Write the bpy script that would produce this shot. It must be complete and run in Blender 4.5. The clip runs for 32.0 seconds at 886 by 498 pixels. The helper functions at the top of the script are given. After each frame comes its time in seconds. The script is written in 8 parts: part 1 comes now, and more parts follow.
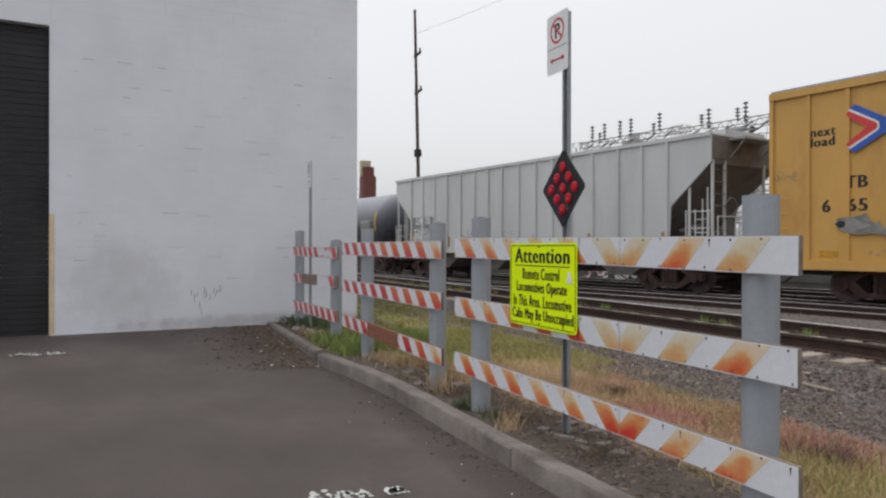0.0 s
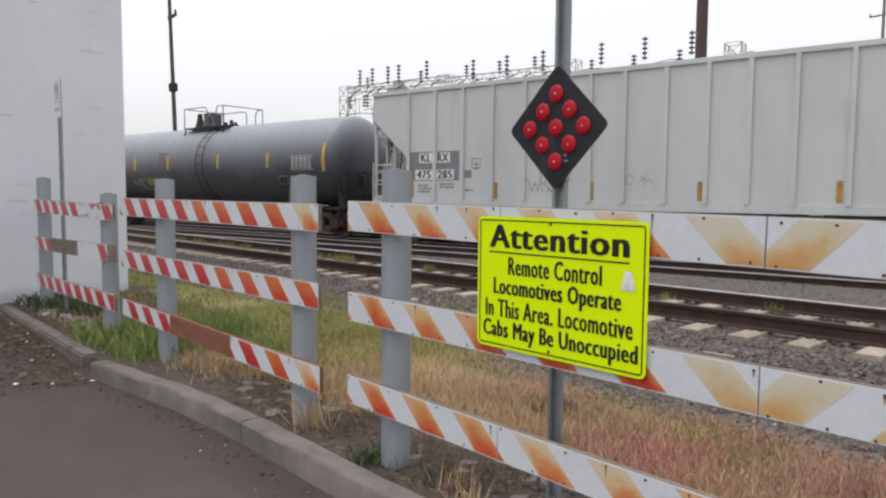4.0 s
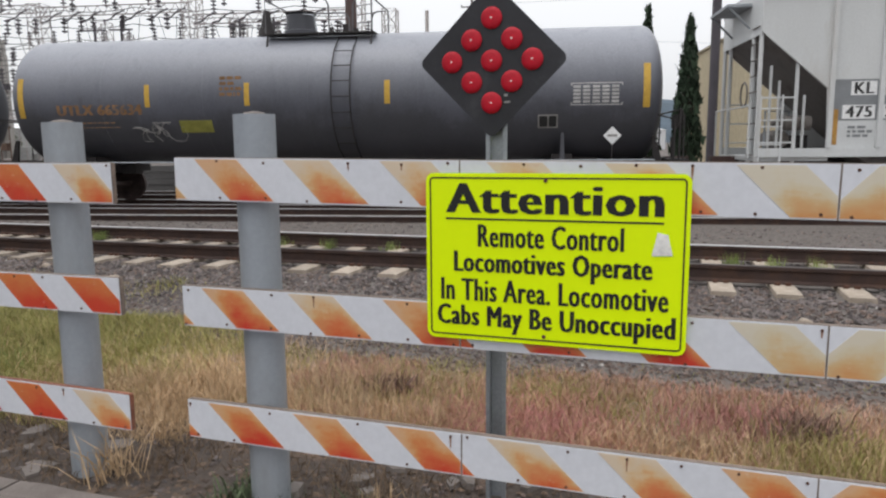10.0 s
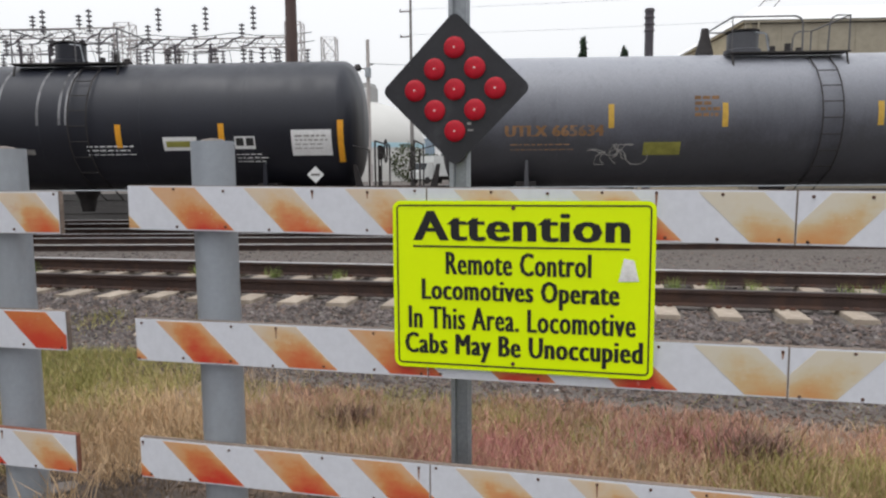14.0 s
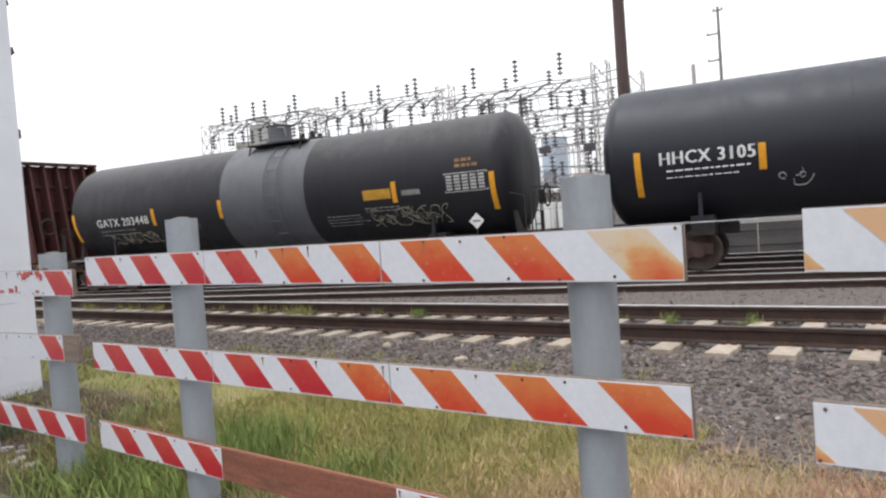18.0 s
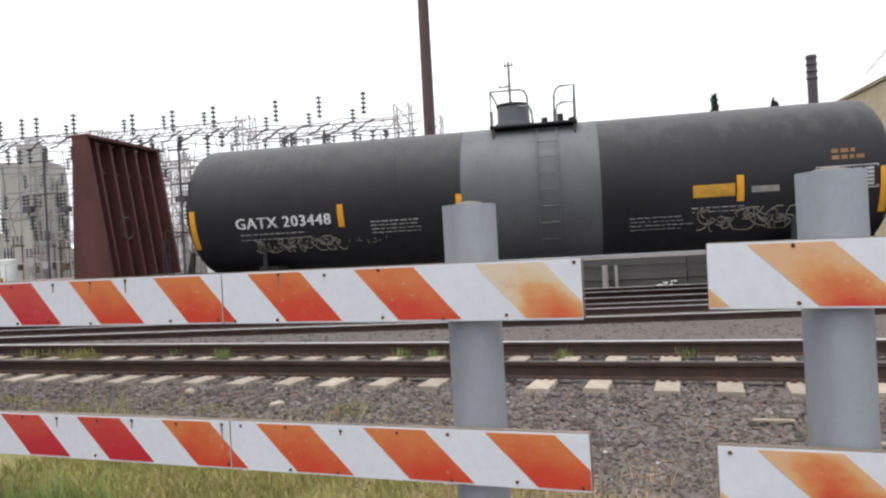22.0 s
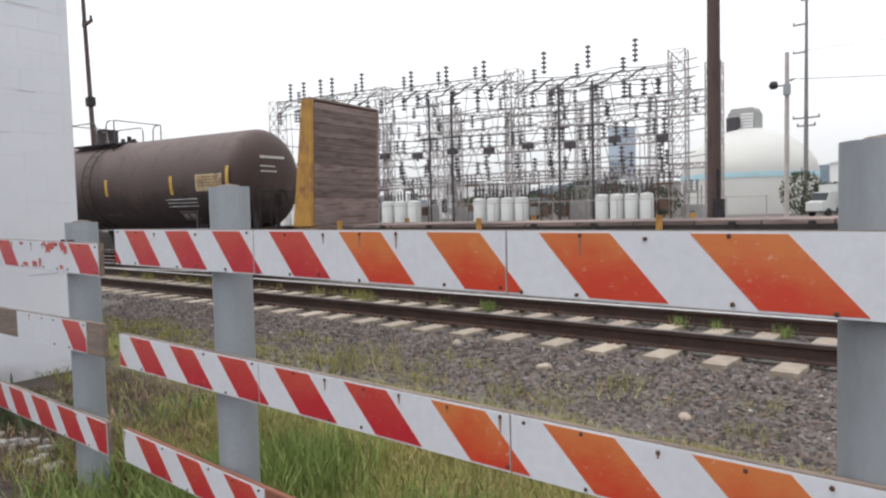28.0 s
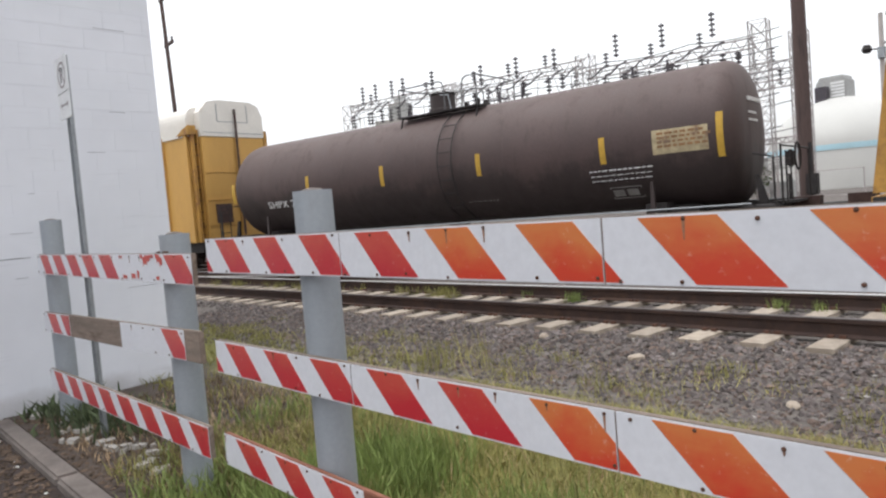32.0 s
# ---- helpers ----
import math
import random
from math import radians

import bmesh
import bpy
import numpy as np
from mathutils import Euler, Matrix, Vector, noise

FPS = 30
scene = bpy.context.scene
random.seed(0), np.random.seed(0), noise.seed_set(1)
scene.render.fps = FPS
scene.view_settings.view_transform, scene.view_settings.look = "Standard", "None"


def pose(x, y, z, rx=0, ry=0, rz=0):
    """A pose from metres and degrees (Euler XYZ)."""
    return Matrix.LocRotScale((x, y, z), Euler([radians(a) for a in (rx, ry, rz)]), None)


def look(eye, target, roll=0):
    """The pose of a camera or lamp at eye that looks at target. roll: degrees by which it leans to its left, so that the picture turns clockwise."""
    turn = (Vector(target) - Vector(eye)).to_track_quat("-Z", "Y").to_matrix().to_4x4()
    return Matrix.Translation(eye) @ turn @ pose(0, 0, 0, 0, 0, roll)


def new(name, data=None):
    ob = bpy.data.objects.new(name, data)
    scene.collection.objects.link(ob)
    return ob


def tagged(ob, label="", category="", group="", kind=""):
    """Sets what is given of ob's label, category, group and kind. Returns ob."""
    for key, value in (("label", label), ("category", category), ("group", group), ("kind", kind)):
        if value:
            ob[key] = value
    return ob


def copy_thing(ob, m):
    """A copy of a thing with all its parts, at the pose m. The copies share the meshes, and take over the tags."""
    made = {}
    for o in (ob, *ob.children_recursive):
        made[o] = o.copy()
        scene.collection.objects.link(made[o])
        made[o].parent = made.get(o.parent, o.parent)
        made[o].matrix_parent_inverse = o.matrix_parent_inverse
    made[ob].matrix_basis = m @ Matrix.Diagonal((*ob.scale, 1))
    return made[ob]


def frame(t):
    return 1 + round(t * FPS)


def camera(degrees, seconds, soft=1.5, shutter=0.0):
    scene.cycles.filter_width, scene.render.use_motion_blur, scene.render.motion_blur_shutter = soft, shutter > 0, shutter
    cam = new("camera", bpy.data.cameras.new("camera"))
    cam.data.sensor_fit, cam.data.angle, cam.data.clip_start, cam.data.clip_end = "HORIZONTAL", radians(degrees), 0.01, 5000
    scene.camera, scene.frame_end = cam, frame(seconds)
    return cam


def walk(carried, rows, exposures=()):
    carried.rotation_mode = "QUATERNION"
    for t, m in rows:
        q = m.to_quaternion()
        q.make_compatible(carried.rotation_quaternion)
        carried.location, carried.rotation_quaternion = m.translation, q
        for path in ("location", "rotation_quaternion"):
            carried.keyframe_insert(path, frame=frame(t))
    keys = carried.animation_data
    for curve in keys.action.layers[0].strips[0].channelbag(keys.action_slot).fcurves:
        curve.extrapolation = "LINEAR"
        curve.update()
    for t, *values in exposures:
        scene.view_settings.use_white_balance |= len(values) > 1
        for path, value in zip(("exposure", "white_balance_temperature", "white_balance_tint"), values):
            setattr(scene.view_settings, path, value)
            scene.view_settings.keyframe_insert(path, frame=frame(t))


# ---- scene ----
cam = camera(63.8, 32.0, soft=2.3)
PATH = [
    (0, (4.861, -2.636, 1.393), (3.018, -1.859, 1.391), 0.1),
    (0.5, (4.56, -2.59, 1.437), (2.735, -1.773, 1.382), -1.8),
    (1, (4.221, -2.479, 1.441), (2.428, -1.597, 1.36), -2.1),
    (1.5, (3.863, -2.444, 1.463), (2.081, -1.541, 1.359), -1.7),
    (2, (3.481, -2.414, 1.492), (1.728, -1.456, 1.38), -0.2),
    (2.5, (3.169, -2.32, 1.521), (1.406, -1.381, 1.418), 0.2),
    (3, (2.853, -2.343, 1.545), (1.101, -1.385, 1.443), 1.8),
    (3.5, (2.597, -2.392, 1.561), (0.97, -1.235, 1.44), -0.5),
    (4, (2.384, -2.401, 1.524), (0.904, -1.064, 1.374), 0.5),
    (4.5, (2.199, -2.394, 1.587), (0.818, -0.961, 1.389), 0.3),
    (6.5, (1.614, -2.353, 1.514), (0.547, -0.673, 1.313), -0.1),
    (7, (1.496, -2.378, 1.522), (0.492, -0.662, 1.301), -0.4),
    (7.5, (1.405, -2.413, 1.518), (0.469, -0.661, 1.28), -0.4),
    (8, (1.333, -2.459, 1.514), (0.462, -0.675, 1.269), 0.6),
    (8.5, (1.269, -2.451, 1.514), (0.446, -0.646, 1.246), 0.7),
    (9, (1.153, -2.394, 1.524), (0.351, -0.585, 1.22), 1.1),
    (9.5, (1.038, -2.386, 1.527), (0.251, -0.569, 1.223), 1.4),
    (10, (0.875, -2.462, 1.533), (0.25, -0.584, 1.241), -0.5),
    (10.5, (0.845, -2.483, 1.54), (0.349, -0.565, 1.251), -0.2),
    (11, (0.827, -2.491, 1.544), (0.404, -0.551, 1.276), 0.5),
    (11.5, (0.819, -2.494, 1.544), (0.403, -0.552, 1.29), 0.4),
    (12, (0.827, -2.495, 1.542), (0.394, -0.556, 1.298), 0.2),
    (12.5, (0.832, -2.493, 1.528), (0.393, -0.553, 1.298), 0.2),
    (13, (0.83, -2.486, 1.542), (0.381, -0.552, 1.302), -0.3),
    (13.5, (0.813, -2.496, 1.535), (0.358, -0.56, 1.305), -0.3),
    (15.5, (0.351, -2.359, 1.533), (-0.242, -0.454, 1.392), -1.0),
    (16, (0.061, -2.372, 1.535), (-0.652, -0.506, 1.435), -0.2),
    (16.5, (-0.15, -2.266, 1.543), (-1.048, -0.481, 1.453), -1.7),
    (17, (-0.271, -2.18, 1.544), (-1.353, -0.498, 1.494), -2.0),
    (17.5, (-0.47, -2.177, 1.539), (-1.641, -0.557, 1.493), -3.5),
    (18, (-0.714, -2.164, 1.52), (-1.924, -0.573, 1.448), -4.2),
    (18.5, (-0.887, -2.071, 1.508), (-2.099, -0.484, 1.399), -4.9),
    (19, (-1.049, -2.023, 1.515), (-2.077, -0.309, 1.435), -5.2),
    (19.5, (-1.076, -2.046, 1.519), (-1.994, -0.269, 1.49), -4.2),
    (20, (-1.08, -2.055, 1.519), (-1.925, -0.243, 1.499), -3.4),
    (20.5, (-1.083, -2.043, 1.516), (-1.886, -0.212, 1.496), -3.3),
    (21, (-1.083, -2.025, 1.515), (-1.831, -0.17, 1.49), -3.0),
    (21.5, (-1.082, -2.018, 1.519), (-1.797, -0.15, 1.503), -3.0),
    (22, (-1.083, -2.019, 1.516), (-1.801, -0.153, 1.511), -3.1),
    (22.5, (-1.081, -2.013, 1.516), (-1.808, -0.15, 1.506), -3.1),
    (23, (-1.079, -2.009, 1.514), (-1.822, -0.152, 1.498), -3.1),
    (23.5, (-1.082, -2.013, 1.514), (-1.843, -0.164, 1.497), -3.0),
    (24, (-1.082, -2.018, 1.516), (-1.856, -0.174, 1.496), -3.3),
    (24.5, (-1.099, -2.048, 1.525), (-1.892, -0.212, 1.494), -3.4),
    (25, (-1.145, -2.054, 1.527), (-2.017, -0.256, 1.441), -2.5),
    (25.5, (-1.099, -1.998, 1.522), (-2.118, -0.281, 1.404), -1.6),
    (26, (-1.159, -1.988, 1.537), (-2.368, -0.398, 1.437), -2.5),
    (26.5, (-1.226, -1.88, 1.547), (-2.526, -0.364, 1.446), -4.9),
    (28.5, (-1.576, -1.531, 1.519), (-2.927, -0.06, 1.41), -0.3),
    (29, (-1.595, -1.526, 1.519), (-2.978, -0.085, 1.406), -0.8),
    (29.5, (-1.6, -1.509, 1.514), (-2.99, -0.076, 1.395), -1.4),
    (30, (-1.598, -1.511, 1.52), (-3.004, -0.094, 1.394), -1.2),
    (30.5, (-1.593, -1.534, 1.528), (-3.023, -0.141, 1.407), -1.2),
    (31, (-1.59, -1.567, 1.527), (-3.054, -0.21, 1.407), -1.6),
    (31.5, (-1.574, -1.581, 1.538), (-3.073, -0.261, 1.431), -3.3),
    (32, (-1.584, -1.54, 1.52), (-3.074, -0.209, 1.411), -4.7),
]
walk(cam, [(t, look(e, g, r)) for t, e, g, r in PATH],
     [(0, -0.50), (1, -0.29), (3, -0.22), (4.5, -0.24), (7, -0.22), (10, -0.22), (12, -0.20), (13.5, -0.22), (15.5, -0.26), (16, -0.18), (17, 0.12), (19, 0.16), (22, 0.14), (24, 0.2), (25, 0.04), (26.5, 0.06), (29, -0.08), (30, 0.04), (32, 0.06)])


# ---- light ----
def daylight():
    world = bpy.data.worlds.new("overcast_sky")
    scene.world = world
    world.use_nodes = True
    nt = world.node_tree
    nt.nodes.clear()
    out = nt.nodes.new("ShaderNodeOutputWorld")
    sky = nt.nodes.new("ShaderNodeTexSky")
    sky.sky_type = "NISHITA"
    sky.sun_disc = False
    sky.sun_elevation, sky.sun_rotation = radians(72), radians(210)
    sky.dust_density, sky.air_density = 4.0, 1.0
    grey = nt.nodes.new("ShaderNodeHueSaturation")
    grey.inputs["Saturation"].default_value = 0.12
    a = nt.nodes.new("ShaderNodeBackground")
    a.inputs["Strength"].default_value = 0.10
    b = nt.nodes.new("ShaderNodeBackground")
    b.inputs["Color"].default_value = (0.955, 0.97, 1.0, 1)
    tc = nt.nodes.new("ShaderNodeTexCoord")
    sep = nt.nodes.new("ShaderNodeSeparateXYZ")
    nt.links.new(tc.outputs["Generated"], sep.inputs[0])
    rise = nt.nodes.new("ShaderNodeMapRange")
    rise.inputs["To Min"].default_value, rise.inputs["To Max"].default_value = CLOUD, CLOUD * 1.86
    nt.links.new(sep.outputs["Z"], rise.inputs["Value"])
    nt.links.new(rise.outputs[0], b.inputs["Strength"])
    add = nt.nodes.new("ShaderNodeAddShader")
    nt.links.new(sky.outputs[0], grey.inputs["Color"])
    nt.links.new(grey.outputs[0], a.inputs["Color"])
    nt.links.new(a.outputs[0], add.inputs[0])
    nt.links.new(b.outputs[0], add.inputs[1])
    nt.links.new(add.outputs[0], out.inputs["Surface"])
    sun = bpy.data.lights.new("sun", "SUN")
    sun.energy, sun.angle, sun.color = 0.6, radians(30), (1.0, 0.98, 0.95)
    ob = new("sun", sun)
    ob.matrix_basis = look((0, 0, 50), (8, 14, 0))


CLOUD = 0.70
daylight()



# ---- materials ----
def nodes_of(name):
    m = bpy.data.materials.new(name)
    m.use_nodes = True
    nt = m.node_tree
    return m, nt, nt.nodes["Principled BSDF"]


def noise_node(nt, scale, detail=4.0, rough=0.6, stretch=None, coord="Object"):
    tc = nt.nodes.new("ShaderNodeTexCoord")
    mp = nt.nodes.new("ShaderNodeMapping")
    if stretch:
        mp.inputs["Scale"].default_value = stretch
    n = nt.nodes.new("ShaderNodeTexNoise")
    n.inputs["Scale"].default_value = scale
    n.inputs["Detail"].default_value = detail
    n.inputs["Roughness"].default_value = rough
    nt.links.new(tc.outputs[coord], mp.inputs["Vector"])
    nt.links.new(mp.outputs[0], n.inputs["Vector"])
    return n.outputs["Fac"]


def ramp(nt, fac, stops):
    r = nt.nodes.new("ShaderNodeValToRGB")
    while len(r.color_ramp.elements) < len(stops):
        r.color_ramp.elements.new(0.5)
    for e, (p, c) in zip(r.color_ramp.elements, stops):
        e.position = p
        e.color = (*c, 1) if len(c) == 3 else c
    nt.links.new(fac, r.inputs["Fac"])
    return r.outputs["Color"]


def blend(nt, fac, a, b):
    m = nt.nodes.new("ShaderNodeMix")
    m.data_type = "RGBA"
    for sock, v in ((m.inputs[0], fac), (m.inputs[6], a), (m.inputs[7], b)):
        if hasattr(v, "is_output"):
            nt.links.new(v, sock)
        elif isinstance(v, (int, float)):
            sock.default_value = v
        else:
            sock.default_value = (*v, 1)
    return m.outputs[2]


def shade(c, k):
    return tuple(min(1.0, max(0.0, v * k)) for v in c)


def mat(name, base, rough=0.6, metal=0.0, var=0.18, scale=5.0, bump=0.15, grain=60.0, stain=None, amount=0.5, stain_scale=1.2,
        stretch=None, spec=0.4, rand=0.0, island=0.0, speck=0.6):
    """A surface with variation at two scales, optional stains of their own shape, and fine relief."""
    m, nt, p = nodes_of(name)
    big = noise_node(nt, scale, 3, 0.6, stretch)
    fine = noise_node(nt, grain, 2, 0.7)
    c = ramp(nt, big, [(0.3, shade(base, 1 - var)), (0.7, shade(base, 1 + var))])
    c2 = ramp(nt, fine, [(0.35, (0.82, 0.82, 0.82)), (0.65, (1.12, 1.12, 1.12))])
    mul = nt.nodes.new("ShaderNodeMix")
    mul.data_type, mul.blend_type = "RGBA", "MULTIPLY"
    mul.inputs[0].default_value = speck
    nt.links.new(c, mul.inputs[6])
    nt.links.new(c2, mul.inputs[7])
    col = mul.outputs[2]
    if stain:
        f = noise_node(nt, stain_scale, 6, 0.65, stretch)
        fac = ramp(nt, f, [(1 - amount - 0.08, (0, 0, 0)), (1 - amount + 0.12, (1, 1, 1))])
        col = blend(nt, fac, col, stain)
    if rand or island:
        if rand:
            src = nt.nodes.new("ShaderNodeObjectInfo").outputs["Random"]
        else:
            src = nt.nodes.new("ShaderNodeNewGeometry").outputs["Random Per Island"]
        k = rand or island
        v = ramp(nt, src, [(0.0, (1 - k,) * 3), (1.0, (1 + k,) * 3)])
        mu = nt.nodes.new("ShaderNodeMix")
        mu.data_type, mu.blend_type = "RGBA", "MULTIPLY"
        mu.inputs[0].default_value = 1.0
        nt.links.new(col, mu.inputs[6])
        nt.links.new(v, mu.inputs[7])
        col = mu.outputs[2]
    nt.links.new(col, p.inputs["Base Color"])
    p.inputs["Roughness"].default_value = rough
    p.inputs["Metallic"].default_value = metal
    p.inputs["Specular IOR Level"].default_value = spec
    if bump:
        b = nt.nodes.new("ShaderNodeBump")
        b.inputs["Strength"].default_value = bump
        b.inputs["Distance"].default_value = 0.01
        nt.links.new(fine, b.inputs["Height"])
        nt.links.new(b.outputs[0], p.inputs["Normal"])
    return m


def stripe_mat(name, low, high, mid=0.5, soft=0.3, bleach=0.0):
    """Sheeting that has bleached from its upper edge downwards, blotched and streaked, each piece in its own way."""
    m, nt, p = nodes_of(name)
    tc = nt.nodes.new("ShaderNodeTexCoord")
    info = nt.nodes.new("ShaderNodeObjectInfo")
    sep = nt.nodes.new("ShaderNodeSeparateXYZ")
    nt.links.new(tc.outputs["Object"], sep.inputs[0])

    def grain(scale, detail, rough, seed, stretch=(1, 1, 1)):
        mp = nt.nodes.new("ShaderNodeMapping")
        mp.inputs["Scale"].default_value = stretch
        nt.links.new(tc.outputs["Object"], mp.inputs["Vector"])
        n = nt.nodes.new("ShaderNodeTexNoise")
        n.noise_dimensions = "4D"
        n.inputs["Scale"].default_value, n.inputs["Detail"].default_value, n.inputs["Roughness"].default_value = scale, detail, rough
        w = nt.nodes.new("ShaderNodeMath")
        w.operation = "MULTIPLY_ADD"
        nt.links.new(info.outputs["Random"], w.inputs[0])
        w.inputs[1].default_value, w.inputs[2].default_value = 40.0, seed
        nt.links.new(mp.outputs[0], n.inputs["Vector"])
        nt.links.new(w.outputs[0], n.inputs["W"])
        return n.outputs["Fac"]

    def add(a, b, k):
        n = nt.nodes.new("ShaderNodeMath")
        n.operation = "MULTIPLY_ADD"
        nt.links.new(b, n.inputs[0])
        n.inputs[1].default_value = k
        if isinstance(a, float):
            n.inputs[2].default_value = a
        else:
            nt.links.new(a, n.inputs[2])
        return n.outputs[0]

    mr = nt.nodes.new("ShaderNodeMapRange")
    mr.inputs["From Min"].default_value, mr.inputs["From Max"].default_value = -0.09, 0.09
    nt.links.new(sep.outputs["Z"], mr.inputs["Value"])
    across = add(sep.outputs["X"], sep.outputs["Z"], 0.92)
    rim = nt.nodes.new("ShaderNodeMath")
    rim.operation = "MULTIPLY"
    nt.links.new(across, rim.inputs[0])
    nt.links.new(across, rim.inputs[1])
    up = add(add(add(mr.outputs[0], grain(7.0, 5, 0.62, 0.0), 1.3), grain(26.0, 4, 0.7, 7.0, (0.35, 1, 1.6)), 0.4), info.outputs["Random"], 0.22)
    up = add(add(-0.10, up, 1.0), rim.outputs[0], 40.0 if bleach else 8.0)
    fade = add(-0.86, up, 1.0)
    middle = tuple(a * 0.55 + b * 0.45 for a, b in zip(low, high))
    c = ramp(nt, fade, [(max(0.0, mid - soft), low), (mid, middle), (min(1.0, mid + soft), high)])
    if bleach:
        white = ramp(nt, add(-1.02, up, 1.0), [(mid + 0.02, (0, 0, 0)), (min(1.0, mid + 0.42), (bleach,) * 3)])
        c = blend(nt, white, c, (0.63, 0.61, 0.56))
    rust = ramp(nt, grain(11.0, 5, 0.7, 19.0, (0.6, 1, 1)), [(0.60, (0, 0, 0)), (0.74, (0.5, 0.5, 0.5))])
    c = blend(nt, rust, c, tuple(a * 0.8 + 0.08 * b for a, b in zip(middle, (1, 0.5, 0.2))))
    scuff = ramp(nt, grain(48, 3, 0.7, 31.0), [(0.62, (0, 0, 0)), (0.8, (0.4, 0.4, 0.4))])
    c = blend(nt, scuff, c, (0.74, 0.68, 0.6))
    nt.links.new(c, p.inputs["Base Color"])
    p.inputs["Roughness"].default_value = 0.42
    return m


WHITE_SHEET = mat("white_sheeting", (0.64, 0.655, 0.70), 0.4, 0, 0.03, 2, 0.01, 30, (0.52, 0.49, 0.45), 0.2, 5, speck=0.2)
STRIPE_RED = stripe_mat("red_sheeting", (0.45, 0.020, 0.030), (0.50, 0.065, 0.045), 0.6)
STRIPE_ORANGE = stripe_mat("orange_sheeting", (0.54, 0.050, 0.022), (0.58, 0.18, 0.055), 0.55, 0.36)
STRIPE_FADED = stripe_mat("faded_sheeting", (0.57, 0.09, 0.025), (0.63, 0.40, 0.17), 0.42, 0.36, 0.55)
STRIPE_DEEP = stripe_mat("half_faded_sheeting", (0.54, 0.040, 0.02), (0.62, 0.30, 0.10), 0.50, 0.36, 0.25)
STRIPE_PALE = stripe_mat("bleached_sheeting", (0.57, 0.26, 0.085), (0.58, 0.47, 0.27), 0.34, 0.38, 0.6)
PLANK = mat("weathered_plank", (0.21, 0.165, 0.135), 0.85, 0, 0.3, 3, 0.4, 40, (0.09, 0.06, 0.045), 0.4, 4, (0.4, 4, 4))
REDWOOD = mat("bare_red_plank", (0.24, 0.095, 0.06), 0.85, 0, 0.25, 3, 0.4, 40, (0.12, 0.06, 0.04), 0.4, 4, (0.4, 4, 4))
GALV = mat("galvanised_pipe", (0.33, 0.36, 0.395), 0.5, 0.2, 0.08, 3, 0.03, 50, (0.27, 0.285, 0.30), 0.42, 3, (1, 1, 0.35), speck=0.2)
RUST = mat("rusty_bolt", (0.10, 0.05, 0.035), 0.8, 0.3, 0.3, 20, 0.3)
RUST_RUN = mat("rust_run", (0.30, 0.16, 0.10), 0.8, 0, 0.3, 20, 0.0)
POST_GREY = mat("sign_post_steel", (0.30, 0.32, 0.34), 0.5, 0.4, 0.12, 6, 0.06)
SIGN_YELLOW = mat("fluorescent_yellow_sheeting", (0.76, 0.97, 0.0), 0.42, 0, 0.015, 2, 0.0, 30, spec=0.2, speck=0.04)
SIGN_BLACK = mat("black_sign_print", (0.012, 0.012, 0.012), 0.5, 0, 0.1, 4, 0.0)
PANEL_BLACK = mat("black_marker_panel", (0.018, 0.018, 0.022), 0.45, 0, 0.3, 5, 0.06, 60, (0.05, 0.05, 0.055), 0.35, 5)
PAPER = mat("torn_paper", (0.75, 0.74, 0.7), 0.8, 0, 0.08, 8, 0.2)
SIGN_WHITE = mat("white_sign_sheet", (0.74, 0.75, 0.76), 0.45, 0, 0.06, 4, 0.0)
SIGN_DIM = mat("sun_bleached_print", (0.30, 0.27, 0.275), 0.6, 0, 0.2, 4, 0.0)
SIGN_RED = mat("red_sign_print", (0.5, 0.03, 0.04), 0.5, 0, 0.08, 4, 0.0)
REFLECTOR = mat("red_reflector", (0.43, 0.004, 0.018), 0.5, 0, 0.2, 20, 0.0, 90, spec=0.3)
KERB = mat("old_concrete_kerb", (0.185, 0.16, 0.145), 0.9, 0, 0.22, 3, 0.5, 60, (0.10, 0.082, 0.074), 0.42, 2)
SCUFF = mat("dark_scuff", (0.09, 0.09, 0.10), 0.8, 0, 0.3, 12, 0.0)
CRACK = mat("grey_crack_line", (0.34, 0.35, 0.38), 0.8, 0, 0.3, 12, 0.0)
ROLLER = mat("dark_roller_door", (0.022, 0.022, 0.024), 0.55, 0.2, 0.3, 2, 0.05)
JAMB = mat("cream_jamb_paint", (0.66, 0.52, 0.37), 0.6, 0, 0.1, 3, 0.05)
RAIL_STEEL = mat("rusty_rail", (0.055, 0.035, 0.03), 0.75, 0.3, 0.25, 3, 0.2, 60, (0.08, 0.045, 0.032), 0.45, 4)
RAIL_TOP = mat("polished_rail_head", (0.58, 0.57, 0.58), 0.5, 0.35, 0.1, 4, 0.02)
RAIL_DULL = mat("dull_rail_head", (0.12, 0.10, 0.095), 0.5, 0.6, 0.2, 4, 0.05)
RUBBLE = mat("broken_concrete", (0.40, 0.38, 0.35), 0.9, 0, 0.2, 8, 0.3, 40, (0.2, 0.18, 0.16), 0.4, 9)
WOOD_PALE = mat("pale_wood_scrap", (0.34, 0.28, 0.22), 0.9, 0, 0.2, 6, 0.3)
TIE = mat("pale_concrete_tie", (0.35, 0.295, 0.24), 0.9, 0, 0.2, 6, 0.4, 40, (0.27, 0.22, 0.17), 0.4, 5, rand=0.18)
STONE = mat("ballast_stone", (0.122, 0.104, 0.100), 0.9, 0, 0.25, 8, 0.3, 80, (0.1, 0.075, 0.065), 0.4, 10, island=0.55)
